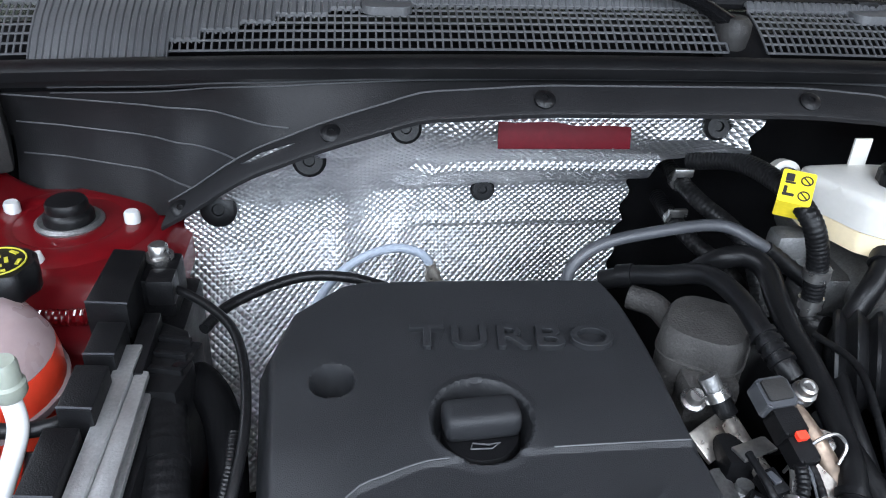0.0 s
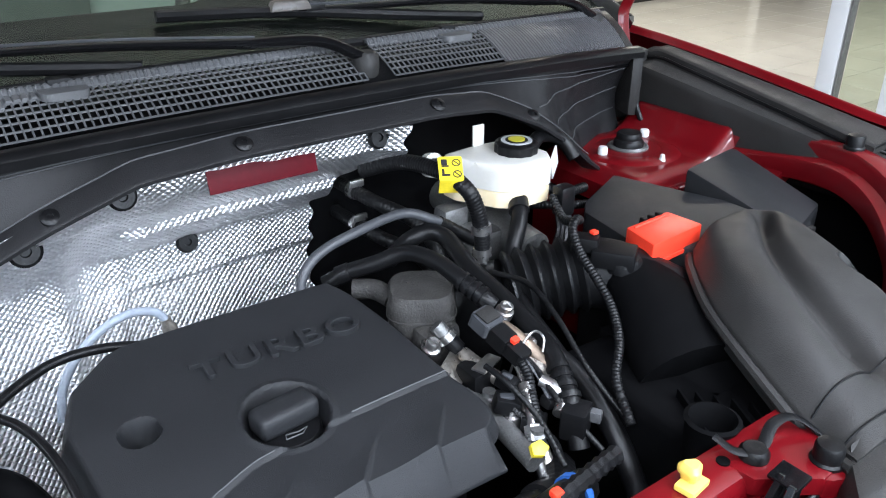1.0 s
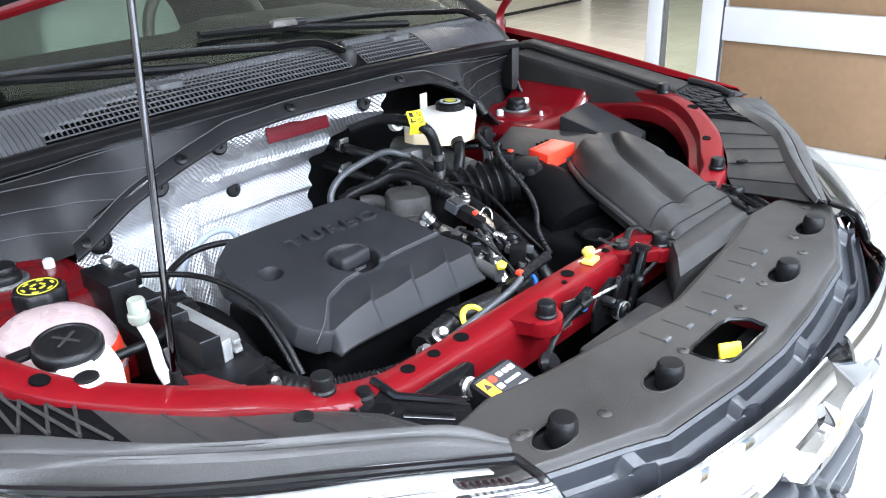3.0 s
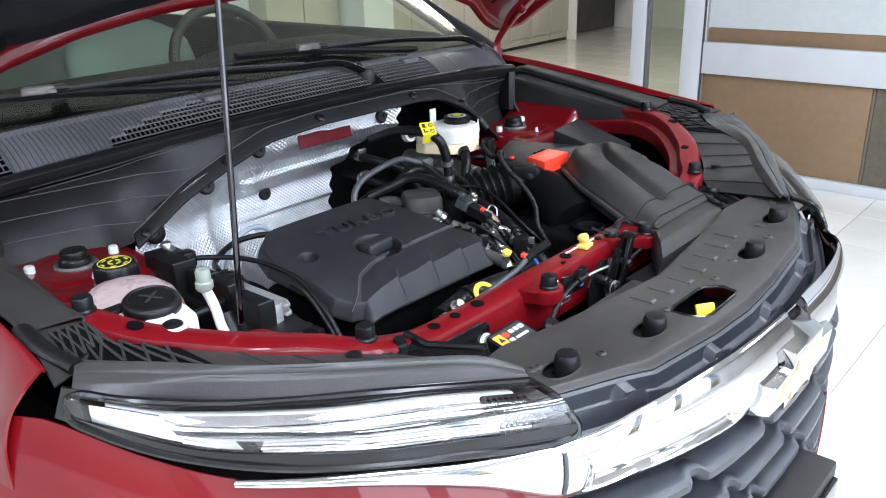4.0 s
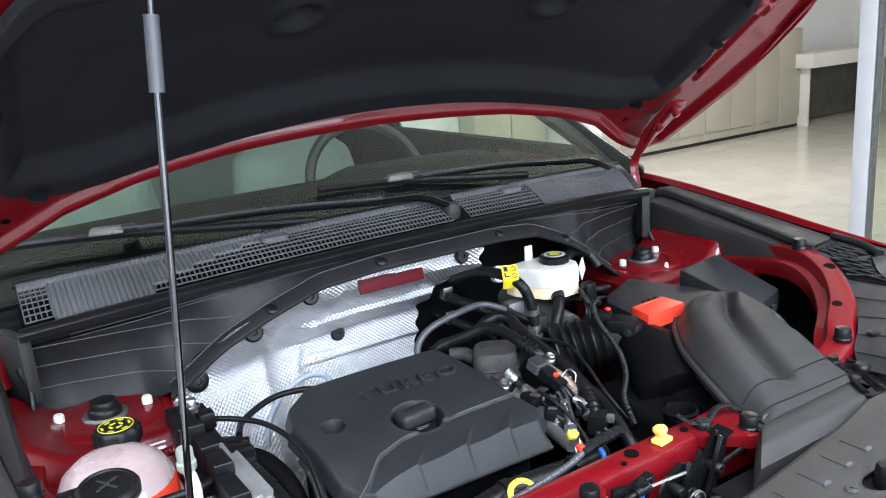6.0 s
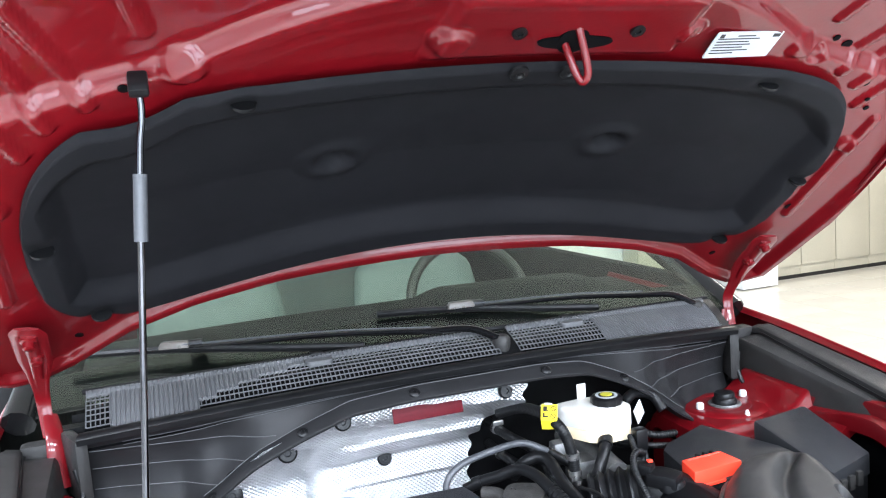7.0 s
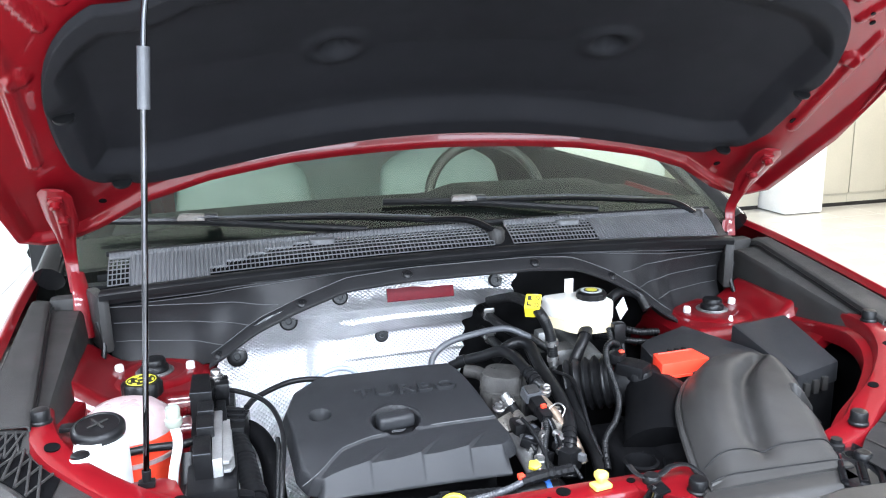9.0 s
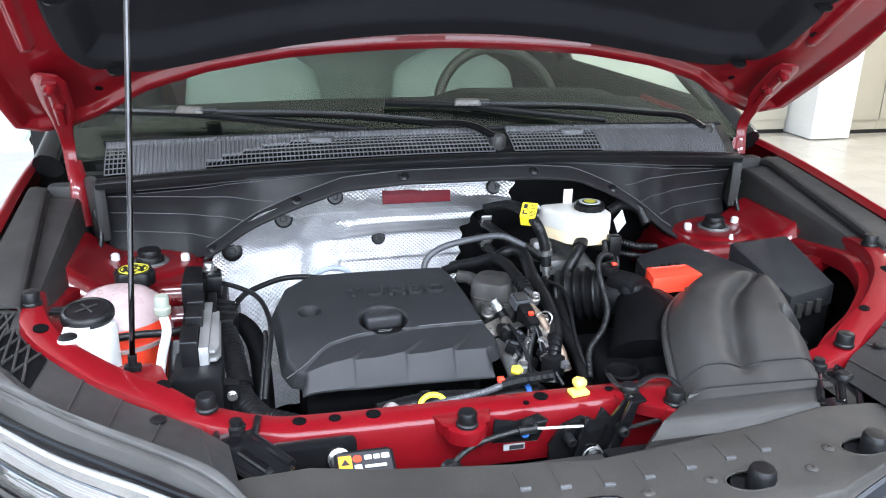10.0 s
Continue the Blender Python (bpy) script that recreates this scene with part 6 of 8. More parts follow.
part("ear", lathe([(0.016, 0), (0.016, 0.012), (0, 0.012)], Matrix.Translation((0.146, -0.035, 1.078)) @ Matrix.Rotation(radians(75), 4, "X"), 18), TANK, br)
part("stud", lathe([(0.009, 0), (0.009, 0.018), (0, 0.018)], Matrix.Translation((0.146, -0.037, 1.079)) @ Matrix.Rotation(radians(75), 4, "X"), 14), RUBBER, br)
part("cylinder", tube([(0.215, 0.03, 1.0), (0.215, -0.06, 1.0), (0.212, -0.17, 0.99)], 0.024, sides=14), CAST, br, "cast alloy master cylinder")

# ---------------------------------------------------------------- fuse box, battery, intake
fuse = thing("fuse_box", "matt black fuse box with a sloping lid", "fuse box")
fo = [(0.50, -0.168), (0.635, -0.148), (0.640, -0.300), (0.525, -0.335)]


def fuse_lid():
    bm = prism(fo, 0.955, 1.0, 0.008)
    for v in bm.verts:
        if v.co.z > 0.97:
            v.co.z = v.co.z - 0.008 + 0.045 * sm(-0.32, -0.16, v.co.y)
    return bm


part("lid", fuse_lid(), COVER, fuse)
for k in range(3):
    part("latch", box(0.545 + 0.025 * k, -0.333 + 0.0075 * k, 0.962, 0.012, 0.008, 0.026, 0.002), DUSTY, fuse)
part("body", prism([(0.585 + (x - 0.585) * 0.96, -0.225 + (y + 0.225) * 0.96) for x, y in fo], 0.80, 0.954, 0.006), PLASTIC, fuse)
bat = thing("battery_cover", "flat black battery cover beside the strut tower", "battery cover")
part("lid", prism([(0.318, -0.150), (0.345, -0.125), (0.455, -0.075), (0.505, -0.235), (0.505, -0.33), (0.36, -0.35), (0.30, -0.24)], 0.96, 1.010, 0.006), COVER, bat)
part("body", prism([(0.30, -0.17), (0.50, -0.16), (0.53, -0.35), (0.33, -0.37)], 0.75, 0.958, 0.006), PLASTIC, bat)
rc = part("terminal_cap", prism([(0.286, -0.250), (0.366, -0.246), (0.370, -0.298), (0.274, -0.303)], 1.008, 1.032, 0.004), ORANGE_RED, bat, "bright orange-red terminal cover")
part("skirt", prism([(0.289, -0.253), (0.363, -0.249), (0.366, -0.300), (0.276, -0.306)], 1.004, 1.0085, 0.001), ORANGE_RED, rc)
part("rib", tube([(0.292, -0.258, 1.0322), (0.358, -0.255, 1.0322)], 0.0016, sides=6, smooth=False), ORANGE_RED, rc)
for k in range(3):
    part("catch", box(0.322 + 0.014 * k, -0.246, 1.028, 0.007, 0.008, 0.012, 0.0015), PLASTIC, rc)


def duct_pt(u, v):
    """The broad intake snorkel: v from its flat mouth at the front up to its rounded head."""
    y = -0.615 + 0.327 * v
    ys = [-0.615, -0.574, -0.51, -0.455, -0.40, -0.34, -0.315, -0.298, -0.288]
    xl = smooth1(ys, [0.168, 0.184, 0.204, 0.224, 0.253, 0.304, 0.334, 0.364, 0.400], y)
    xr = smooth1(ys, [0.392, 0.402, 0.425, 0.447, 0.466, 0.482, 0.482, 0.468, 0.436], y)
    x = xl + (xr - xl) * u
    e = min(u, 1 - u) * (xr - xl)
    z = smooth1([-0.615, -0.574, -0.52, -0.45, -0.36, -0.288], [0.988, 1.002, 1.018, 1.034, 1.044, 1.040], y)
    right = sm(0.45, 0.75, u)
    z -= (0.042 + 0.004 * right) * (1 - sm(-0.020, 0.056 - 0.014 * right, e)) ** 2.0 * sm(-0.625, -0.56, y)
    z -= 0.034 * (1 - sm(-0.008, 0.036, -0.288 - y)) ** 1.8
    gx = smooth1([-0.612, -0.52, -0.43, -0.38, -0.33, -0.30], [0.268, 0.300, 0.346, 0.384, 0.440, 0.462], y)
    z -= 0.020 * math.exp(-((x - gx) / 0.017) ** 2) * sm(-0.590, -0.53, y) * sm(-0.296, -0.345, y)
    z += 0.004 * math.exp(-((x - gx + 0.050) / 0.030) ** 2) * sm(-0.60, -0.50, y) * sm(-0.31, -0.36, y)
    # the dark oval dent in its outer flank
    z -= 0.045 * sm(1.0, 0.72, math.hypot((x - 0.424) / 0.017, (y + 0.476) / 0.036))
    return Vector((x, y, z))


duct = thing("intake_duct", "large curved black plastic air intake duct", "intake duct")
# Near-black disc darkens the dent's bottom in place of shade.
part("ear_opening", lathe([(1, 0), (1, 0.001), (0, 0.001)], Matrix.Translation((0.424, -0.476, 0.9945)) @ Matrix.Rotation(radians(14), 4, "Y") @ Matrix.Diagonal((0.0150, 0.032, 1, 1)), 24), DARK, duct, "near-black disc for the shade in the oval dent")
part("body", sheet(90, 90, lambda u, v: duct_pt(u, v), down=(0, 0, -0.028)), DUSTY, duct, "", 50)
part("rim", tube([duct_pt(0.0, k / 20) - Vector((0.004, 0, 0.008)) for k in range(21)] + [duct_pt(k / 6, 1.0) + Vector((0, 0.004, -0.008)) for k in range(1, 7)], 0.006, sides=8, per=3), DUSTY, duct)
part("mouth", sheet(40, 10, lambda u, v: (0.078 + 0.30 * u + 0.09 * (1 - u) * v, -0.665 + 0.062 * v, 0.968 + 0.016 * sm(0, 0.35, v) + 0.006 * sm(0.9, 1.0, v) - 0.020 * (1 - sm(0, 0.07, u)) ** 2), down=(0, 0, -0.03)), DUSTY, duct, "flat duct mouth", 35)
for v0 in (0.055, 0.17):
    part("seam", tube([duct_pt(0.02 + 0.96 * k / 14, v0 - 0.02 * k / 14) + Vector((0, 0, 0.0006)) for k in range(15)], 0.0013, sides=6, per=3), PLASTIC, duct, "dark moulded seam")
part("strap", tube([(0.094, -0.528, 0.990), (0.100, -0.548, 0.984), (0.122, -0.556, 0.9835), (0.150, -0.548, 0.990), (0.176, -0.552, 0.988), (0.190, -0.575, 0.976)], 0.0055, sides=8, flat=0.3), PLASTIC, duct, "black holding strap")
part("lug", prism([(0.088, -0.530), (0.205, -0.530), (0.212, -0.575), (0.190, -0.604), (0.140, -0.606), (0.092, -0.572)], 0.958, 0.9755, 0.004), RED_INNER, front_bar)
for x, y in ((0.115, -0.555), (0.42, -0.60)):
    part("fastener", lathe([(0.013, 0), (0.013, 0.006), (0.010, 0.010), (0.004, 0.011), (0, 0.009)], Matrix.Translation((x, y, 0.976 if x < 0.2 else 0.985)), 16), RUBBER, duct)
part("tab", box(0.415, -0.595, 0.982, 0.07, 0.035, 0.006, 0.002), PLASTIC, duct)
airbox = thing("air_filter_box", "black plastic air filter housing", "air filter box")
# Darker than its own black plastic: shade around the box is in the colour.
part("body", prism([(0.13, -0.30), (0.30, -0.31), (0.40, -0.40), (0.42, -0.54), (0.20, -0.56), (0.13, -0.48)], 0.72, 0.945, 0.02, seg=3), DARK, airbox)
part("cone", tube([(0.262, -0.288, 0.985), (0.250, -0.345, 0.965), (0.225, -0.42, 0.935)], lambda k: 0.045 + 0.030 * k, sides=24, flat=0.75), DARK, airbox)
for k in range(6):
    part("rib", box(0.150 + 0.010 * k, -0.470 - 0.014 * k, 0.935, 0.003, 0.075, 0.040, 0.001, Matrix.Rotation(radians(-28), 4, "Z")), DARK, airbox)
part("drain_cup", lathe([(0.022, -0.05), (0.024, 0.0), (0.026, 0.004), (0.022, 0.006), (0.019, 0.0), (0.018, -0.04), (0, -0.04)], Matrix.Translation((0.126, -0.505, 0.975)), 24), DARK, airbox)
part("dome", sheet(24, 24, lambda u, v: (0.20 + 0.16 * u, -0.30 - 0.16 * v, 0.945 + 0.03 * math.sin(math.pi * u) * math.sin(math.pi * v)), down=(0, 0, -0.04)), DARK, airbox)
bel = thing("intake_bellows", "ribbed black rubber intake bellows", "intake hose")
part("bellows", tube([(0.150, -0.195, 0.965), (0.185, -0.215, 0.975), (0.225, -0.240, 0.985)], 0.044, sides=30, per=14, ribs=0.10, pitch=0.0165), RUBBER, bel)
part("neck", tube([(0.225, -0.240, 0.985), (0.255, -0.270, 0.982), (0.30, -0.335, 0.955)], 0.043, sides=24), PLASTIC, bel)
part("elbow", tube([(0.150, -0.195, 0.965), (0.128, -0.175, 0.945), (0.12, -0.16, 0.86)], 0.041, sides=24), RUBBER, bel)

# ---------------------------------------------------------------- control unit beside the engine
ecu = thing("control_unit", "black and bare metal engine control unit on its bracket", "control unit")
part("bracket", box(-0.468, -0.235, 0.895, 0.07, 0.35, 0.17, 0.006), PLASTIC, ecu)
part("heat_sink", prism([(-0.468, -0.205), (-0.452, -0.205), (-0.452, -0.371), (-0.466, -0.373)], 0.945, 1.008, 0.002), ALLOY, ecu, "bare cast alloy heat sink")
for k in range(5):
    part("cooling_fin", prism([(-0.4515, -0.232), (-0.441 + 0.0012 * k, -0.236), (-0.437 + 0.0014 * k, -0.362), (-0.443 + 0.0014 * k, -0.376), (-0.4515, -0.376)], 1.000 - 0.013 * k, 1.0045 - 0.013 * k, 0.0012), ALLOY, ecu)
for pts, z0, z1 in (([(-0.501, -0.090), (-0.472, -0.094), (-0.467, -0.182), (-0.502, -0.178)], 0.975, 1.030), ([(-0.489, -0.192), (-0.465, -0.194), (-0.464, -0.238), (-0.488, -0.237)], 0.975, 1.022),
                    ([(-0.489, -0.248), (-0.464, -0.250), (-0.463, -0.300), (-0.488, -0.298)], 0.975, 1.023), ([(-0.493, -0.309), (-0.4685, -0.310), (-0.4665, -0.374), (-0.491, -0.372)], 0.955, 1.017)):
    lid_ = part("block", prism(pts, z0, z1, 0.002), PLASTIC, ecu)
    a, b = Vector((*pts[2], z1)), Vector((*pts[3], z1))
    part("edge", tube([a + Vector((0, 0.002, 0)), b + Vector((0, 0.002, 0))], 0.0009, sides=5, smooth=False), GREY_PIPE, lid_)
con = part("connector", prism([(-0.470, -0.160), (-0.452, -0.152), (-0.424, -0.168), (-0.412, -0.215), (-0.420, -0.250), (-0.458, -0.245)], 0.955, 0.994, 0.005), RUBBER, ecu, "black plug with its lever")
part("lever", prism([(-0.462, -0.158), (-0.448, -0.158), (-0.445, -0.240), (-0.460, -0.240)], 0.9945, 1.006, 0.002), PLASTIC, con)
for k in range(3):
    part("plug_rib", box(-0.432, -0.185 - 0.020 * k, 0.996, 0.028, 0.005, 0.006, 0.001, Matrix.Rotation(radians(-12), 4, "Z")), PLASTIC, con)
part("latch", box(-0.420, -0.205, 0.985, 0.012, 0.040, 0.020, 0.002, Matrix.Rotation(radians(-14), 4, "Z")), GLOSS, con)
part("base", box(-0.480, -0.365, 0.925, 0.062, 0.085, 0.07, 0.006), PLASTIC, ecu)
part("front_plate", prism([(-0.512, -0.386), (-0.428, -0.380), (-0.412, -0.392), (-0.412, -0.408), (-0.428, -0.400), (-0.512, -0.396)], 0.905, 0.962, 0.002), PLASTIC, ecu, "black bracket plate with a bolt")
part("plate_bolt", lathe([(0.008, 0), (0.008, 0.004), (0.005, 0.005), (0.005, 0.010), (0, 0.010)], Matrix.Translation((-0.422, -0.402, 0.944)) @ Matrix.Rotation(radians(80), 4, "X"), 8), STEEL, ecu)
part("plate_rib", tube([(-0.50, -0.397, 0.940), (-0.46, -0.400, 0.944), (-0.433, -0.403, 0.947)], 0.0022, sides=6), PLASTIC, ecu)

# ---------------------------------------------------------------- hoses, wires and fittings
def hose(label, pts, r, material=RUBBER, name="hose", category="hose", **kw):
    t = thing(name, label, category)
    part("tube", tube(pts, r, **kw), material, t)
    return t


def clamp(t, p, q, r, material=STEEL, w=0.010):
    a, b = Vector(p), Vector(q)
    d = (b - a).normalized() * w / 2
    part("clamp", tube([a - d, a + d], r, sides=16, smooth=False), material, t)


vp = hose("grey vent pipe arching over the engine's back edge", [(-0.084, -0.118, 0.985), (-0.081, -0.112, 1.016), (-0.055, -0.107, 1.038), (-0.007, -0.105, 1.050), (0.062, -0.097, 1.053), (0.099, -0.108, 1.040), (0.128, -0.112, 1.020), (0.157, -0.120, 1.0)], 0.0060, GREY_PIPE)
part("sleeve", tube([(0.108, -0.109, 1.034), (0.128, -0.112, 1.020), (0.157, -0.120, 1.0)], 0.0082, sides=12, ribs=0.05, pitch=0.010), RUBBER, vp, "black rubber sleeve")
fh = hose("black braided fuel hose with a yellow warning tag", [(0.060, -0.010, 1.082), (0.090, -0.055, 1.100), (0.104, -0.119, 1.104), (0.113, -0.155, 1.092), (0.124, -0.162, 1.066), (0.131, -0.163, 1.035), (0.134, -0.162, 1.008)], 0.0098, RUBBER, ribs=0.035, pitch=0.0042)
part("fitting", tube([(0.134, -0.162, 1.010), (0.135, -0.163, 0.990), (0.130, -0.168, 0.978), (0.114, -0.174, 0.974)], 0.0072, sides=12), STEEL, fh, "bright steel hose end")
clamp(fh, (0.1305, -0.163, 1.040), (0.134, -0.162, 1.008), 0.0122)
clamp(fh, (0.134, -0.162, 1.008), (0.135, -0.163, 0.99), 0.0112)
tm = Matrix.Translation((0.107, -0.132, 1.103)) @ Matrix.Rotation(radians(-30), 4, "Z") @ Matrix.Rotation(radians(34), 4, "X")
tag = part("tag", prism(rounded(0, 0, 0.028, 0.034, 0.002, 2), 0.0100, 0.0125, m=tm), YELLOW, fh, "yellow warning tag folded over the hose")
part("tag_fold", prism(rounded(0, 0, 0.028, 0.003, 0.001, 2), -0.012, 0.0100, m=tm @ Matrix.Translation((0, -0.0155, 0))), YELLOW, tag)
for bx, by, w, h in ((-0.007, 0.009, 0.007, 0.008), (-0.006, 0.0035, 0.009, 0.002), (-0.006, -0.009, 0.010, 0.003), (-0.009, -0.004, 0.003, 0.007)):
    part("mark", prism(rounded(bx, by, w, h, 0.0009, 2), 0.0126, 0.0131, m=tm), INK, tag)
for by in (0.008, -0.008):
    part("warning_ring", tube([tm @ Vector((0.007 + 0.0046 * math.cos(k * math.pi / 8), by + 0.0046 * math.sin(k * math.pi / 8), 0.0128)) for k in range(17)], 0.0007, sides=5, per=1), INK, tag)
    part("warning_bar", tube([tm @ Vector((0.004, by + 0.003, 0.0129)), tm @ Vector((0.010, by - 0.003, 0.0129))], 0.0007, sides=5, smooth=False), INK, tag)
hc = hose("black coolant hose curving over the round pump housing", [(-0.040, -0.085, 0.985), (-0.014, -0.100, 1.0), (0.010, -0.120, 1.012), (0.037, -0.143, 1.027), (0.052, -0.180, 1.027), (0.059, -0.214, 1.018), (0.067, -0.245, 1.006), (0.074, -0.256, 0.997)], 0.0098)
for k in range(4):
    clamp(hc, (0.0605 + 0.0022 * k, -0.220 - 0.0085 * k, 1.0155 - 0.003 * k), (0.0665 + 0.0022 * k, -0.243 - 0.0085 * k, 1.007 - 0.003 * k), 0.0118, RUBBER, 0.005)
clamp(hc, (-0.020, -0.096, 0.997), (-0.014, -0.100, 1.0), 0.0115, RUBBER, 0.016)
hd = hose("long black hose running down beside the bellows", [(0.050, -0.085, 0.99), (0.066, -0.103, 1.018), (0.088, -0.113, 1.028), (0.101, -0.132, 1.024), (0.101, -0.163, 1.011), (0.101, -0.195, 1.0), (0.103, -0.235, 0.990), (0.101, -0.285, 0.978), (0.092, -0.332, 0.968), (0.076, -0.368, 0.957), (0.066, -0.390, 0.945), (0.058, -0.412, 0.915)], 0.0108)
for k in range(4):
    clamp(hd, (0.084 - 0.0045 * k, -0.350 - 0.0100 * k, 0.9625 - 0.0032 * k), (0.066, -0.390, 0.945), 0.0126, RUBBER, 0.006)
part("coupling", box(0.064, -0.398, 0.938, 0.030, 0.026, 0.034, 0.004, Matrix.Rotation(radians(30), 4, "Z")), PLASTIC, hd, "black square quick coupling")
part("lock", box(0.078, -0.408, 0.944, 0.010, 0.016, 0.012, 0.002, Matrix.Rotation(radians(30), 4, "Z")), MESH, hd, "grey locking clip")
he = hose("black hose dropping from the brake reservoir", [(0.214, -0.128, 1.046), (0.202, -0.150, 1.040), (0.186, -0.166, 1.026), (0.167, -0.178, 1.0), (0.143, -0.205, 0.982), (0.132, -0.245, 0.966), (0.130, -0.30, 0.940), (0.135, -0.36, 0.90)], 0.0105)
clamp(he, (0.206, -0.143, 1.043), (0.197, -0.156, 1.036), 0.0132, RUBBER, 0.018)
clamp(he, (0.212, -0.132, 1.046), (0.206, -0.143, 1.043), 0.0120, GREY_PIPE, 0.006)
hose("black hose running down to the gearbox", [(0.110, -0.255, 0.955), (0.120, -0.300, 0.945), (0.128, -0.350, 0.925), (0.120, -0.41, 0.89), (0.11, -0.46, 0.84)], 0.0125)
hose("black corrugated wiring sleeve looping over the air box", [(0.246, -0.160, 1.052), (0.236, -0.195, 1.035), (0.232, -0.222, 1.045), (0.213, -0.236, 1.056), (0.198, -0.246, 1.050), (0.189, -0.270, 1.032), (0.186, -0.302, 1.012), (0.181, -0.330, 0.992), (0.160, -0.362, 0.974), (0.128, -0.390, 0.955), (0.116, -0.425, 0.925)], 0.0052, RUBBER, "wiring", "wiring", ribs=0.09, pitch=0.0042)
brown = mat("scorched_steel", (0.16, 0.12, 0.09), 0.45, 0.7, grain=0.2, grain_size=200, stain=0.4, stain_size=40)
sp = hose("brownish scorched steel pipe behind the sensor", [(0.060, -0.278, 0.990), (0.068, -0.300, 0.982), (0.080, -0.325, 0.964), (0.092, -0.350, 0.940), (0.100, -0.37, 0.91)], 0.0095, brown, "pipe", "pipe")
part("heat_plate", prism([(0.066, -0.292), (0.088, -0.300), (0.078, -0.340), (0.066, -0.388), (0.058, -0.384), (0.062, -0.330)], 0.0, 0.0025, m=Matrix.Translation((0, 0, 0.978)) @ Matrix.Translation((0.07, -0.30, 0)) @ Matrix.Rotation(radians(24), 4, "X") @ Matrix.Translation((-0.07, 0.30, 0))), BARE, sp, "bare steel heat plate")
part("wire_clip", tube([(0.052, -0.312, 0.950), (0.056, -0.318, 0.975), (0.066, -0.320, 0.992), (0.080, -0.318, 0.994), (0.088, -0.322, 0.985), (0.080, -0.330, 0.975)], 0.0014, sides=6), STEEL, sp)
part("rivet", lathe([(0.006, 0), (0.006, 0.002), (0.003, 0.004), (0, 0.004)], Matrix.Translation((0.080, -0.312, 0.978)) @ Matrix.Rotation(radians(24), 4, "X"), 12), STEEL, sp)
hose("black corrugated wiring sleeve on the battery side", [(0.30, -0.02, 1.0), (0.315, -0.06, 1.015), (0.35, -0.085, 1.010), (0.40, -0.07, 1.0)], 0.007, RUBBER, "wiring", "wiring", ribs=0.08, pitch=0.005)
hose("black corrugated wiring sleeve under the cowl", [(0.28, -0.03, 0.99), (0.30, -0.08, 1.0), (0.33, -0.105, 1.0), (0.375, -0.10, 0.99)], 0.006, RUBBER, "wiring", "wiring", ribs=0.08, pitch=0.005)
hose("black wire running from the strut tower along the engine cover", [(-0.448, -0.122, 1.008), (-0.430, -0.134, 1.008), (-0.408, -0.152, 1.006), (-0.385, -0.182, 1.004), (-0.370, -0.228, 1.0), (-0.363, -0.292, 0.990), (-0.370, -0.352, 0.965), (-0.378, -0.40, 0.93)], 0.0042, RUBBER, "wiring", "wiring")
hose("black braided wire beside the engine cover", [(-0.372, -0.285, 0.984), (-0.372, -0.315, 0.978), (-0.377, -0.355, 0.958), (-0.384, -0.40, 0.925)], 0.0038, RUBBER, "wiring", "wiring", ribs=0.08, pitch=0.003)
hose("black fan shroud hose between the control unit and the engine", [(-0.430, -0.190, 0.965), (-0.410, -0.205, 0.965), (-0.394, -0.228, 0.955), (-0.384, -0.262, 0.935), (-0.380, -0.31, 0.89), (-0.38, -0.36, 0.84)], 0.016, DARK)
hose("black cable lying across the heat shield", [(-0.415, -0.155, 0.985), (-0.395, -0.115, 0.985), (-0.34, -0.085, 0.992), (-0.29, -0.085, 0.992), (-0.24, -0.10, 0.985)], 0.0052, RUBBER, "wiring", "wiring")
o2 = thing("oxygen_sensor", "steel oxygen sensor with a blue-grey sleeve", "sensor")
part("body", lathe([(0.012, 0.0), (0.012, 0.010), (0.009, 0.012), (0.009, 0.026), (0.0062, 0.030), (0.0062, 0.038), (0, 0.038)], Matrix.Translation((-0.196, 0.0, 0.918)) @ Matrix.Rotation(radians(-12), 4, "Y"), 14), BARE, o2)
part("nut", lathe([(0.0145, 0), (0.0145, 0.008), (0, 0.008)], Matrix.Translation((-0.195, 0.0, 0.912)) @ Matrix.Rotation(radians(-12), 4, "Y"), 6), BARE, o2)
part("sleeve", tube([(-0.204, 0.0, 0.954), (-0.214, 0.002, 0.966), (-0.238, 0.004, 0.972), (-0.268, 0.002, 0.966), (-0.300, -0.002, 0.946), (-0.325, -0.010, 0.915), (-0.335, -0.02, 0.88)], 0.0050, sides=10), BLUE_WIRE, o2, "blue-grey glass fibre sleeve")
part("flange", prism([(-0.235, -0.030), (-0.18, -0.045), (-0.06, -0.050), (-0.055, 0.015), (-0.15, 0.022), (-0.225, 0.018)], 0.885, 0.912, 0.006), BARE, o2, "bare alloy manifold heat shield")
pump = thing("pump_housing", "rough black cast housing with blurred raised writing", "pump")
dome = Matrix.Translation((0.030, -0.182, 0.0)) @ Matrix.Rotation(radians(12), 4, "Z")
part("dome", lathe([(0.040, 0.90), (0.041, 0.955), (0.0410, 0.985), (0.0400, 0.999), (0.0365, 1.0045), (0, 1.0065)], dome, 36, wave=lambda a, j: 1 + 0.085 * math.cos(4 * a) * (1 - 0.3 * (j > 3))), CASTBLACK, pump)
part("seam", lathe([(0.0412, 0.974), (0.0425, 0.975), (0.0425, 0.977), (0.0412, 0.978)], dome, 36, wave=lambda a, j: 1 + 0.07 * math.cos(4 * a)), CASTBLACK, pump)
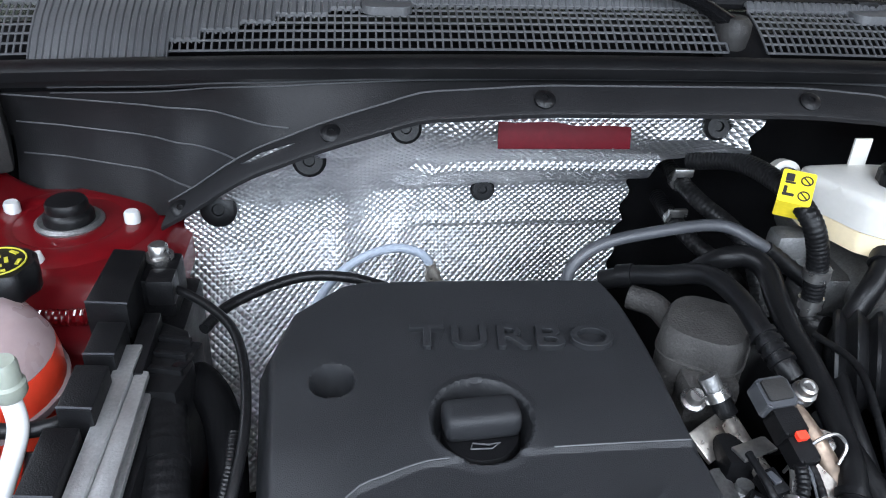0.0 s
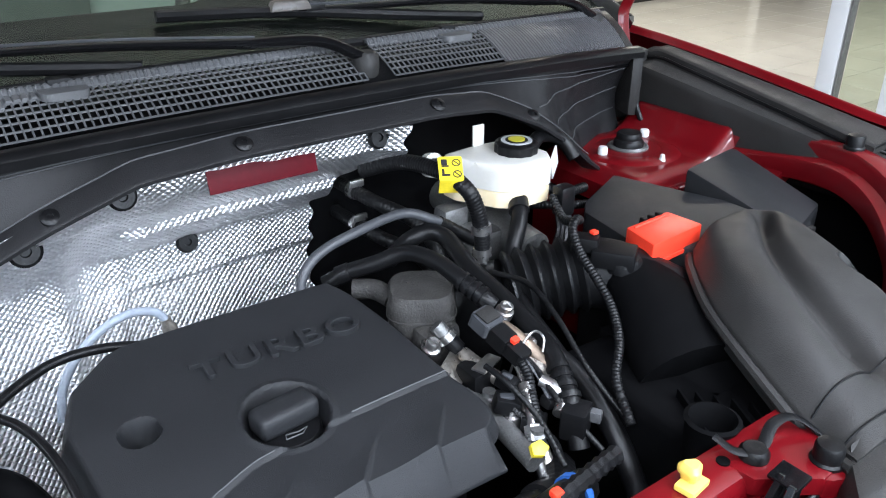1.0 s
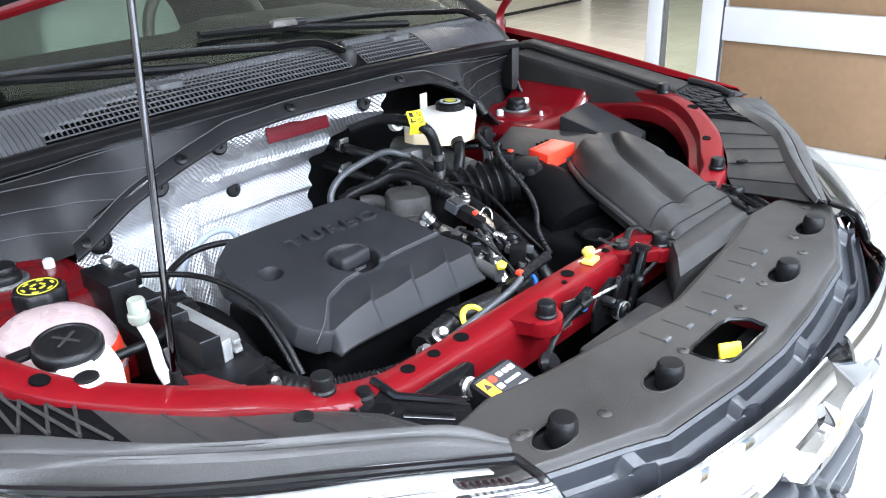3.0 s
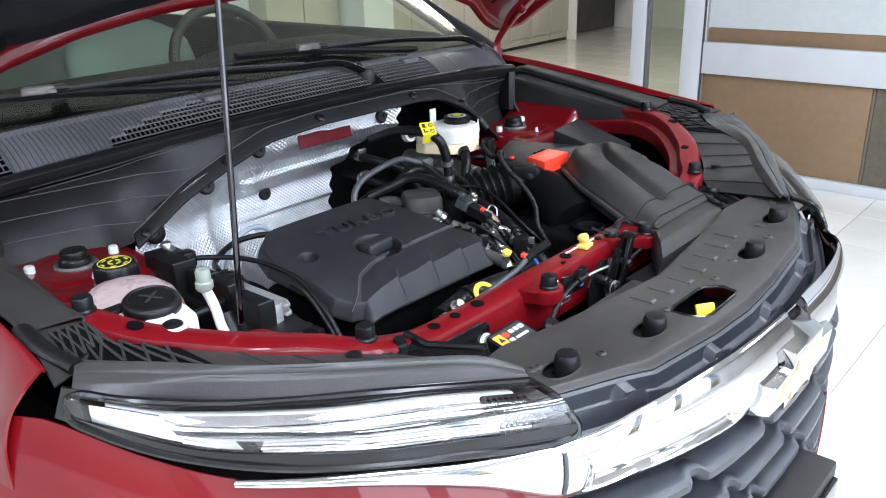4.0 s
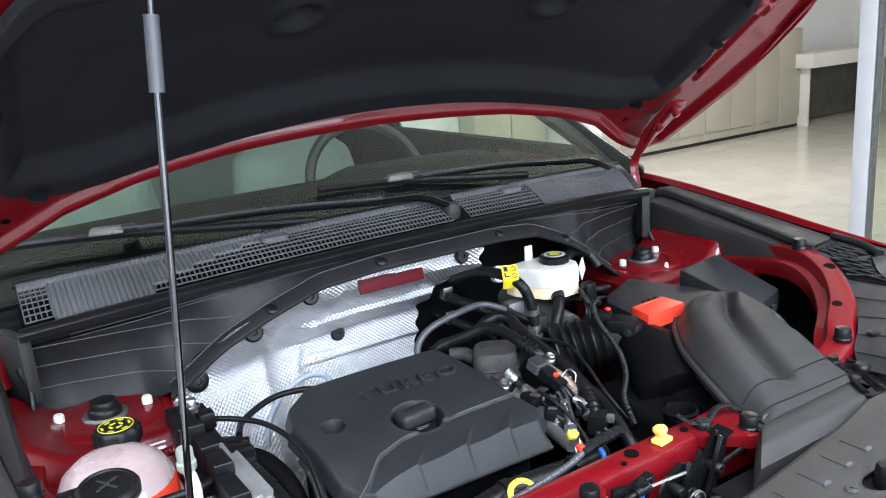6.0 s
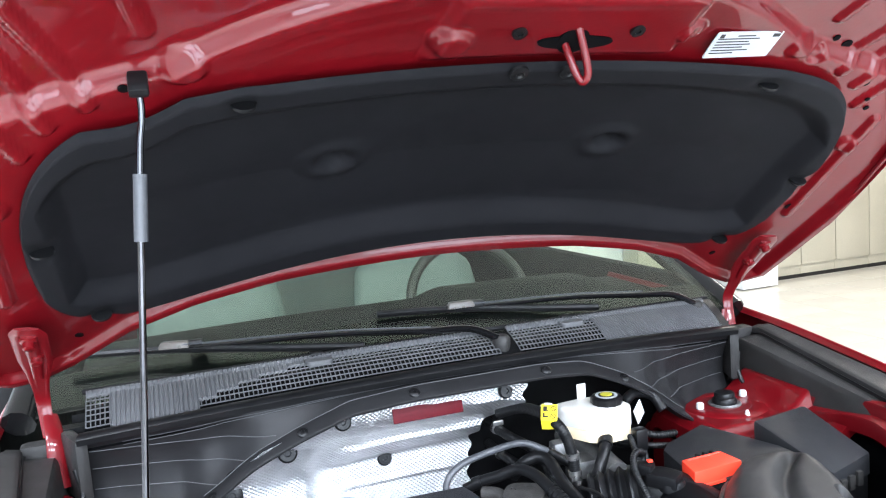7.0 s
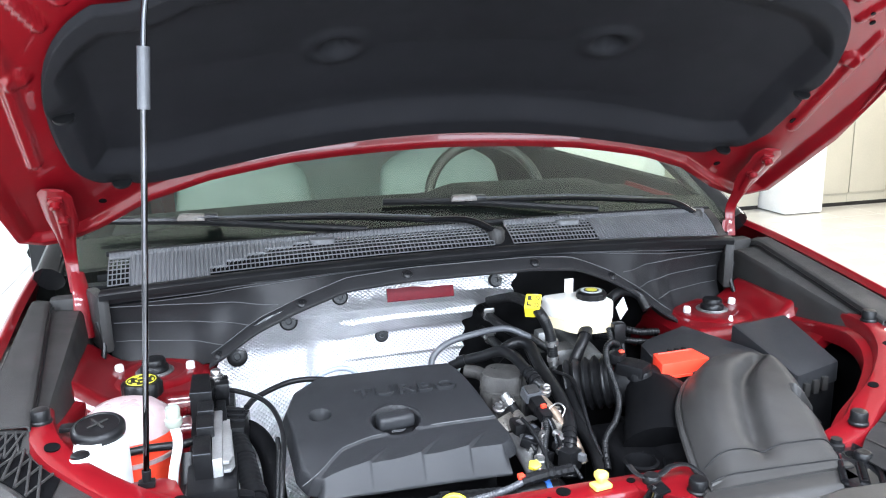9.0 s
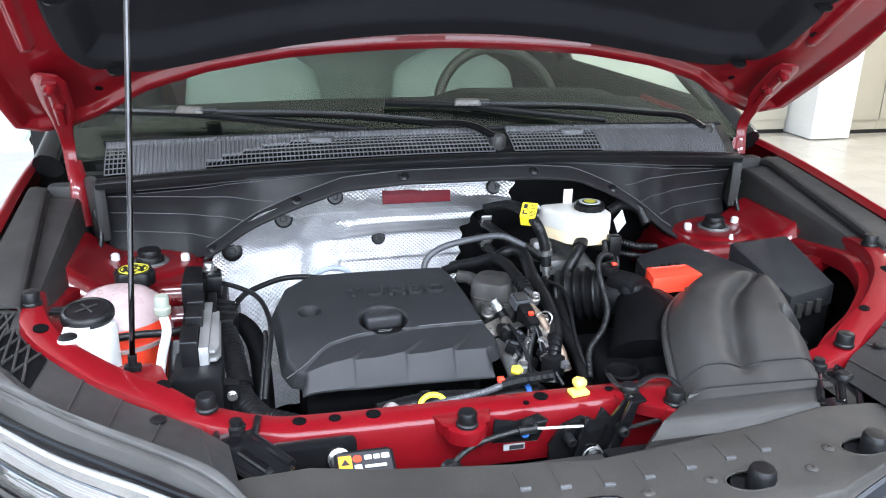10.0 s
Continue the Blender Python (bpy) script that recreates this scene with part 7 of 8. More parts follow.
for k in range(6):
    part("text_bar", box(0.016 + 0.0045 * k, -0.164 - 0.0052 * k, 1.0065 - 0.0003 * k, 0.006, 0.0022, 0.0016, 0, Matrix.Rotation(radians(38), 4, "Z")), CASTBLACK, pump)
part("foot", box(0.022, -0.222, 0.945, 0.05, 0.03, 0.06, 0.010), CASTBLACK, pump)
part("neck", tube([(-0.02, -0.115, 0.985), (0.0, -0.13, 0.985), (0.01, -0.15, 0.98)], 0.012), CASTBLACK, pump)

sens = thing("pressure_sensor", "dark grey sensor block with a steel bolt and red clip", "sensor")
sm_ = Matrix.Translation((0.046, -0.283, 0.998)) @ Matrix.Rotation(radians(10), 4, "Z") @ Matrix.Rotation(radians(20), 4, "X")
part("body", prism(rounded(0, 0.004, 0.028, 0.026, 0.004), -0.008, 0.008, 0.002, m=sm_), GREY_PIPE, sens)
part("face", prism(rounded(0, 0.005, 0.022, 0.018, 0.002), 0.0085, 0.0105, 0.0008, m=sm_), DUSTY, sens)
part("ear", prism(rounded(0.024, 0.002, 0.020, 0.018, 0.006), -0.006, 0.002, 0.001, m=sm_), GREY_PIPE, sens)
part("stem", prism(rounded(0, -0.020, 0.021, 0.024, 0.003), -0.012, 0.006, 0.003, m=sm_), PLASTIC, sens)
part("plug", prism(rounded(0, -0.042, 0.018, 0.024, 0.003), -0.012, 0.004, 0.003, m=sm_), PLASTIC, sens)
part("clip", prism(rounded(0.001, -0.034, 0.009, 0.007, 0.001), 0.0045, 0.0085, m=sm_), ORANGE_RED, sens, "red locking clip")
part("bolt", lathe([(0.010, -0.004), (0.010, 0.005), (0.0075, 0.006), (0.0075, 0.012), (0.005, 0.013), (0.004, 0.011), (0, 0.011)], sm_ @ Matrix.Translation((0.026, 0.002, 0)), 12), STEEL, sens)
part("lead", tube([(0.050, -0.330, 0.976), (0.047, -0.345, 0.968), (0.036, -0.365, 0.955), (0.022, -0.395, 0.94)], 0.0052, ribs=0.10, pitch=0.004), RUBBER, sens)
part("wire", tube([(0.054, -0.330, 0.976), (0.058, -0.346, 0.965), (0.054, -0.37, 0.95)], 0.0022, sides=6), GREY_PIPE, sens)
val = thing("valve", "dark valve with steel collar beside the engine cover", "valve")
va, vb = Vector((0.012, -0.236, 0.985)), Vector((0.034, -0.262, 0.948))
part("tip", tube([va, va.lerp(vb, 0.25)], 0.0085, sides=14, smooth=False), CAST, val)
part("collar", tube([va.lerp(vb, 0.25), va.lerp(vb, 0.42)], 0.0115, sides=14, smooth=False), STEEL, val)
part("body", tube([va.lerp(vb, 0.42), va.lerp(vb, 0.72)], 0.0095, sides=14, smooth=False), PLASTIC, val)
part("stud", tube([va.lerp(vb, 0.72), vb + (vb - va) * 0.25], 0.0058, sides=10, smooth=False), STEEL, val)
part("bolt", lathe([(0.011, 0), (0.011, 0.003), (0.0075, 0.004), (0.0075, 0.011), (0.006, 0.013), (0, 0.013)], Matrix.Translation((0.002, -0.240, 0.962)) @ Matrix.Rotation(radians(25), 4, "X"), 12), STEEL, val)
part("bracket", box(0.008, -0.275, 0.952, 0.040, 0.028, 0.004, 0.001, Matrix.Rotation(radians(35), 4, "Z") @ Matrix.Rotation(radians(30), 4, "X")), BARE, val, "bare steel bracket")
part("housing", box(0.020, -0.295, 0.945, 0.030, 0.036, 0.036, 0.008), PLASTIC, val)
pipe = thing("metal_pipe", "bare metal coolant pipe with brackets", "pipe")
part("pipe", tube([(0.024, -0.268, 0.962), (0.030, -0.300, 0.955), (0.036, -0.340, 0.948), (0.030, -0.38, 0.925), (0.02, -0.42, 0.89)], 0.0075, sides=14), BARE, pipe)
part("bracket", box(0.030, -0.300, 0.964, 0.034, 0.016, 0.003, 0.001, Matrix.Rotation(radians(20), 4, "Z")), STEEL, pipe)
part("flange", tube([(0.035, -0.335, 0.949), (0.036, -0.342, 0.947)], 0.0125, sides=16, smooth=False), STEEL, pipe)
pipe2 = thing("metal_pipe", "thin bright steel fuel pipe", "pipe")
part("pipe", tube([(0.052, -0.318, 0.972), (0.047, -0.335, 0.966), (0.036, -0.356, 0.958), (0.025, -0.375, 0.948), (0.013, -0.395, 0.933), (0.008, -0.42, 0.90)], 0.0048, sides=12), STEEL, pipe2)
part("nut", tube([(0.020, -0.384, 0.942), (0.013, -0.395, 0.933)], 0.0088, sides=6, smooth=False), STEEL, pipe2)
part("collar", tube([(0.040, -0.349, 0.961), (0.036, -0.356, 0.958)], 0.0075, sides=12, smooth=False), STEEL, pipe2)
part("branch", tube([(0.058, -0.352, 0.962), (0.064, -0.366, 0.958), (0.062, -0.380, 0.950), (0.050, -0.388, 0.945)], 0.0065, sides=12), STEEL, pipe2)
rail_ = thing("fuel_rail", "dark fuel rail with zinc bolts beside the engine cover", "fuel rail")
part("rail", tube([(0.004, -0.300, 0.935), (0.006, -0.350, 0.930), (0.002, -0.41, 0.925)], 0.011, sides=12), CAST, rail_)
for k in range(3):
    part("boss", lathe([(0.010, -0.02), (0.010, 0.010), (0.007, 0.012), (0.007, 0.017), (0, 0.017)], Matrix.Translation((0.018, -0.320 - 0.036 * k, 0.930)), 12), STEEL if k % 2 else CAST, rail_)
maf = thing("air_sensor", "black air mass sensor plugged into the intake", "sensor")
part("body", box(0.232, -0.282, 1.022, 0.036, 0.050, 0.022, 0.004, Matrix.Rotation(radians(35), 4, "Z")), PLASTIC, maf)
part("plug", box(0.212, -0.255, 1.034, 0.022, 0.030, 0.018, 0.003, Matrix.Rotation(radians(35), 4, "Z")), PLASTIC, maf)
part("clip", box(0.221, -0.258, 1.046, 0.008, 0.008, 0.004, 0.001), ORANGE_RED, maf, "red locking clip")
part("mount", lathe([(0.021, 0), (0.021, 0.012), (0.018, 0.016), (0, 0.016)], Matrix.Translation((0.240, -0.290, 1.006)), 20), PLASTIC, maf)
# loom beside the engine and along its front
lm_ = hose("thick black taped wiring loom", [(-0.438, -0.225, 0.972), (-0.430, -0.262, 0.966), (-0.420, -0.320, 0.950), (-0.410, -0.385, 0.928), (-0.372, -0.448, 0.918), (-0.325, -0.478, 0.915)], 0.019, RUBBER, "wiring_loom", "wiring", ribs=0.02, pitch=0.009)
clamp(lm_, (-0.4265, -0.285, 0.960), (-0.42, -0.32, 0.95), 0.0205, RUBBER, 0.014)
clamp(lm_, (-0.4135, -0.363, 0.936), (-0.410, -0.385, 0.928), 0.0205, RUBBER, 0.014)
lm_ = hose("thick corrugated wiring loom in front of the engine", [(-0.375, -0.445, 0.918), (-0.31, -0.480, 0.915), (-0.25, -0.478, 0.905), (-0.19, -0.468, 0.90)], 0.021, RUBBER, "wiring_loom", "wiring", ribs=0.09, pitch=0.0065)
clamp(lm_, (-0.33, -0.472, 0.9165), (-0.31, -0.48, 0.915), 0.02, RUBBER, 0.014)
lm_ = hose("black taped wiring loom under the cover's front edge", [(-0.22, -0.455, 0.915), (-0.15, -0.450, 0.922), (-0.08, -0.452, 0.920), (0.0, -0.44, 0.905), (0.04, -0.40, 0.89)], 0.020, RUBBER, "wiring_loom", "wiring", ribs=0.02, pitch=0.01)
clamp(lm_, (-0.15, -0.45, 0.922), (-0.08, -0.452, 0.92), 0.0225, RUBBER, 0.014)
clamp(lm_, (-0.02, -0.445, 0.911), (0.0, -0.44, 0.905), 0.0225, RUBBER, 0.014)
hl = hose("grey corrugated wire with a black plug along the front frame", [(-0.30, -0.505, 0.935), (-0.22, -0.502, 0.945), (-0.14, -0.500, 0.955), (-0.08, -0.497, 0.962), (-0.045, -0.490, 0.968)], 0.005, GREY_PIPE, "wiring", "wiring", ribs=0.08, pitch=0.004)
part("plug", tube([(-0.05, -0.490, 0.968), (-0.02, -0.486, 0.970), (0.03, -0.478, 0.968)], 0.0082, sides=8, ribs=0.12, pitch=0.011), PLASTIC, hl, "black ribbed plug with a red catch")
part("plug_catch", box(-0.050, -0.488, 0.975, 0.010, 0.009, 0.007, 0.002), ORANGE_RED, hl)
yh = thing("dipstick_handle", "yellow oil dipstick ring beside the engine", "dipstick")
part("ring", tube([(-0.146 + 0.019 * math.cos(k * math.pi / 10), -0.484 + 0.013 * math.sin(k * math.pi / 10), 0.940 + 0.012 * math.sin(k * math.pi / 10)) for k in range(21)], 0.0042, sides=10, per=2, flat=0.8), YELLOW, yh)
part("stem", tube([(-0.146, -0.476, 0.930), (-0.146, -0.468, 0.90), (-0.146, -0.45, 0.8)], 0.004), STEEL, yh)
yc = thing("wire_clip", "small yellow wire clip on the harness", "clip")
part("clip", prism([(-0.010, -0.004), (0, -0.009), (0.010, -0.004), (0.006, 0.006), (-0.006, 0.006)], 0, 0.006, 0.001, m=Matrix.Translation((-0.002, -0.414, 0.945)) @ Matrix.Rotation(radians(30), 4, "X")), YELLOW, yc)
for x, y, z, rx in ((-0.205, -0.475, 0.935, 30), (-0.245, -0.485, 0.93, 20), (-0.285, -0.505, 0.925, 40)):
    t = thing("engine_bolt", "zinc-plated flange bolt at the engine's front", "bolt", "engine bolts")
    part("head", lathe([(0.013, 0), (0.013, 0.003), (0.008, 0.004), (0.008, 0.012), (0.006, 0.014), (0, 0.014)], Matrix.Translation((x, y, z)) @ Matrix.Rotation(radians(rx), 4, "X"), 12), STEEL, t)
plt = thing("mount_plate", "bare alloy engine mount plate", "bracket")
part("plate", box(-0.30, -0.495, 0.925, 0.05, 0.05, 0.008, 0.002, Matrix.Rotation(radians(18), 4, "Y")), CAST, plt)

# white hose with its cap
wh = thing("vent_hose", "white plastic vent hose with a clear cap", "hose")
part("tube", tube([(-0.519, -0.290, 1.030), (-0.515, -0.300, 1.005), (-0.522, -0.330, 0.975), (-0.520, -0.375, 0.960), (-0.497, -0.425, 0.945)], 0.0072, sides=14), WHITE, wh)
part("cap", lathe([(0.010, 0), (0.0125, 0.004), (0.0125, 0.012), (0.0105, 0.014), (0.0105, 0.028), (0.009, 0.031), (0, 0.031)], Matrix.Translation((-0.519, -0.289, 1.028)), 18), CLEAR, wh)
part("sleeve", tube([(-0.500, -0.30, 0.985), (-0.503, -0.335, 0.945), (-0.50, -0.36, 0.90)], 0.014, sides=14), RUBBER, wh)
bt = thing("junction_block", "black junction block with a steel bolt by the strut tower", "connector")
part("body", box(-0.458, -0.105, 1.0, 0.032, 0.05, 0.04, 0.005), PLASTIC, bt)
part("cap", box(-0.452, -0.128, 1.012, 0.024, 0.024, 0.026, 0.004), RUBBER, bt)
bolt(-0.462, -0.090, 1.02, 0.009, 0.014, STEEL, bt)

# firewall fittings behind the engine
for k, (x, z) in enumerate(((0.075, 1.035), (0.078, 0.985))):
    hh = hose("black heater hose with a wire clamp at the firewall", [(x, 0.10, z), (x, 0.05, z), (x + 0.01, 0.0, z - 0.006), (x + 0.045, -0.05, z - 0.03), (x + 0.06, -0.10, z - 0.09)], 0.0095, RUBBER, ribs=0.03, pitch=0.005)
    clamp(hh, (x, 0.04, z), (x, 0.0, z), 0.0115)
    part("clip", box(x, 0.032, z + 0.013, 0.022, 0.006, 0.010, 0.002), STEEL, hh)
res = thing("clutch_bracket", "cast alloy bracket under the brake reservoir", "bracket")
part("body", box(0.155, -0.070, 1.010, 0.04, 0.03, 0.045, 0.010), CAST, res)
part("foot", box(0.178, -0.105, 0.985, 0.05, 0.05, 0.05, 0.012), CAST, res)
cl = thing("sensor_lead", "black multi-wire plug below the reservoir", "wiring")
part("plug", box(0.262, -0.165, 1.045, 0.024, 0.020, 0.04, 0.005), RUBBER, cl)
for k in range(4):
    part("wire", tube([(0.252 + 0.006 * k, -0.165, 1.03), (0.250 + 0.007 * k, -0.172, 1.01), (0.235 + 0.010 * k, -0.18, 0.99)], 0.0035, sides=6), RUBBER, cl)
wl = thing("paper_tag", "small white paper tag beside the reservoir", "label")
part("tag", box(0.300, -0.105, 1.070, 0.002, 0.030, 0.034, 0.0005, Matrix.Rotation(radians(-58), 4, "Z") @ Matrix.Rotation(radians(30), 4, "X")), WHITE, wl, "small white paper tag")
hose("black brake servo hose under the cowl", [(0.295, -0.06, 1.075), (0.33, -0.045, 1.085), (0.365, -0.05, 1.075), (0.375, -0.07, 1.05)], 0.010)

# ---------------------------------------------------------------- front: latch, brackets, label
latch = thing("bonnet_latch", "black steel bonnet latch on the front frame", "latch")
upright = Matrix.Translation((0, -0.588, 0)) @ Matrix.Rotation(radians(90), 4, "X")
part("plate", prism([(-0.012, 0.895), (0.078, 0.895), (0.092, 0.940), (0.112, 0.984), (0.096, 0.992), (0.074, 0.962), (0.052, 0.958), (0.030, 0.968), (0.004, 0.958), (-0.014, 0.930)], 0, 0.005, 0.0015, m=upright), GLOSS, latch)
part("jaw", prism([(0.018, 0.915), (0.040, 0.905), (0.054, 0.940), (0.064, 0.974), (0.054, 0.984), (0.046, 0.965), (0.034, 0.972), (0.026, 0.950)], 0.010, 0.016, 0.0015, m=upright), GLOSS, latch)
part("arm", prism([(0.060, 0.900), (0.076, 0.905), (0.098, 0.962), (0.104, 0.985), (0.092, 0.990), (0.080, 0.955)], 0.012, 0.018, 0.0015, m=upright), GLOSS, latch)
part("lip", box(0.103, -0.594, 0.988, 0.022, 0.026, 0.004, 0.001, Matrix.Rotation(radians(-12), 4, "Y")), GLOSS, latch)
for x, z, r in ((0.045, 0.912, 0.012), (0.086, 0.945, 0.008), (0.012, 0.940, 0.007)):
    part("pivot", lathe([(r, 0), (r, 0.016), (r * 0.75, 0.019), (r * 0.4, 0.019), (r * 0.35, 0.015), (0, 0.015)], upright @ Matrix.Translation((x, z, 0.004)), 16), RUBBER, latch)
part("spring", tube([upright @ Vector((0.045 + 0.014 * math.cos(k * 0.6), 0.912 + 0.014 * math.sin(k * 0.6), 0.006 + 0.0004 * k)) for k in range(36)], 0.0014, sides=6, per=2), CAST, latch)
stay = part("stay", prism([(-0.092, 0.942), (-0.030, 0.938), (-0.016, 0.968), (-0.030, 0.978), (-0.060, 0.970), (-0.090, 0.976)], 0.0, 0.004, 0.0015, m=upright), GLOSS, latch)
part("clip", lathe([(0.006, 0), (0.006, 0.008), (0.004, 0.010), (0, 0.010)], upright @ Matrix.Translation((-0.050, 0.956, 0.004)), 12), BLUE, stay, "blue plastic clip")
part("nut", lathe([(0.010, 0), (0.010, 0.005), (0.006, 0.006), (0.006, 0.010), (0, 0.010)], upright @ Matrix.Translation((-0.045, 0.966, 0.004)), 12), RUBBER, stay)
part("pull_rod", tube([(0.092, -0.604, 0.950), (0.12, -0.603, 0.953), (0.165, -0.600, 0.958)], 0.0032, sides=8), RUBBER, latch)
cb = thing("latch_cable", "black latch cable with a bright steel end", "cable")
part("sheath", tube([(-0.155, -0.620, 0.905), (-0.150, -0.612, 0.930), (-0.120, -0.606, 0.952), (-0.075, -0.600, 0.960), (-0.045, -0.598, 0.962)], 0.004, sides=8), RUBBER, cb)
part("inner_wire", tube([(-0.045, -0.598, 0.962), (0.03, -0.600, 0.958)], 0.0022, sides=6, smooth=False), STEEL, cb)
part("ferrule", tube([(-0.060, -0.599, 0.961), (-0.035, -0.598, 0.962)], 0.0065, sides=10, smooth=False), RUBBER, cb)
part("grommet", lathe([(0.014, -0.008), (0.016, 0), (0.010, 0.008), (0, 0.008)], Matrix.Translation((-0.152, -0.616, 0.925)) @ Matrix.Rotation(radians(60), 4, "X"), 14), RUBBER, cb)
part("spring", tube([(-0.16, -0.64, 0.915), (-0.155, -0.655, 0.925), (-0.14, -0.68, 0.93)], 0.011, ribs=0.2, pitch=0.008), RUBBER, cb)
knob = thing("cover_clip", "bright yellow plastic clip on the red frame", "clip")
part("stem", box(0.043, -0.547, 0.9780, 0.026, 0.018, 0.006, 0.0015, Matrix.Rotation(radians(8), 4, 'Z')), PALE_YELLOW, knob)
part("head", lathe([(0.0065, 0), (0.007, 0.004), (0.0095, 0.007), (0.0095, 0.012), (0.006, 0.016), (0, 0.0165)], Matrix.Translation((0.045, -0.543, 0.980)), 18, wave=lambda a, j: 1 + 0.16 * math.cos(3 * a)), PALE_YELLOW, knob)
bl = thing("battery_sticker_box", "black box with a warning sticker behind the nose cover", "sensor box")
lbm = Matrix.Translation((-0.262, -0.630, 0.958)) @ Matrix.Rotation(radians(14), 4, "X") @ Matrix.Diagonal((0.88, 0.88, 1, 1))
part("box", prism(rounded(0, 0, 0.082, 0.060, 0.006), -0.04, 0.0, 0.004, m=lbm), PLASTIC, bl)
stk = part("sticker", prism(rounded(0.0, 0.0, 0.074, 0.050, 0.002, 1), 0.0004, 0.0012, m=lbm), INK, bl, "black sticker with an orange warning field")
part("warning_field", prism(rounded(-0.027, -0.002, 0.018, 0.044, 0.001, 1), 0.0013, 0.0018, m=lbm), ORANGE, stk)
for by in (0.009, -0.012):
    part("warning_mark", prism([(-0.033, by - 0.006), (-0.021, by - 0.006), (-0.027, by + 0.005)], 0.0019, 0.0023, m=lbm), INK, stk)
part("red_mark", prism(rounded(-0.010, 0.013, 0.012, 0.012, 0.005), 0.0013, 0.0018, m=lbm), ORANGE_RED, stk)
for bx, by, w, h in ((0.005, 0.014, 0.010, 0.008), (0.017, 0.014, 0.009, 0.008), (0.029, 0.014, 0.011, 0.009), (-0.010, -0.002, 0.010, 0.009), (0.014, -0.002, 0.030, 0.005), (0.020, -0.016, 0.018, 0.004)):
    part("text_bar", prism(rounded(bx, by, w, h, 0.001, 1), 0.0013, 0.0018, m=lbm), PAPER, stk)
part("deck", box(-0.042, -0.672, 0.918, 0.165, 0.065, 0.05, 0.006), DUSTY, nose)
part("deck", box(-0.21, -0.665, 0.90, 0.18, 0.06, 0.05, 0.006), PLASTIC, nose)
part("deck", box(0.125, -0.655, 0.915, 0.15, 0.07, 0.04, 0.006), PLASTIC, nose)
il = thing("code_sticker", "small white code sticker on the red frame", "label")
part("sticker", box(-0.055, -0.5725, 0.920, 0.030, 0.0015, 0.009, 0.0004), PAPER, il)
part("code_bar", box(-0.052, -0.5737, 0.920, 0.020, 0.0008, 0.006), INK, il)
FRAME_EDGE = spline([(0.42, -0.595, 0.990), (0.460, -0.562, 1.000), (0.50, -0.543, 1.011), (0.55, -0.512, 1.020), (0.597, -0.473, 1.032), (0.643, -0.428, 1.043), (0.690, -0.372, 1.053), (0.713, -0.315, 1.066)], 6)
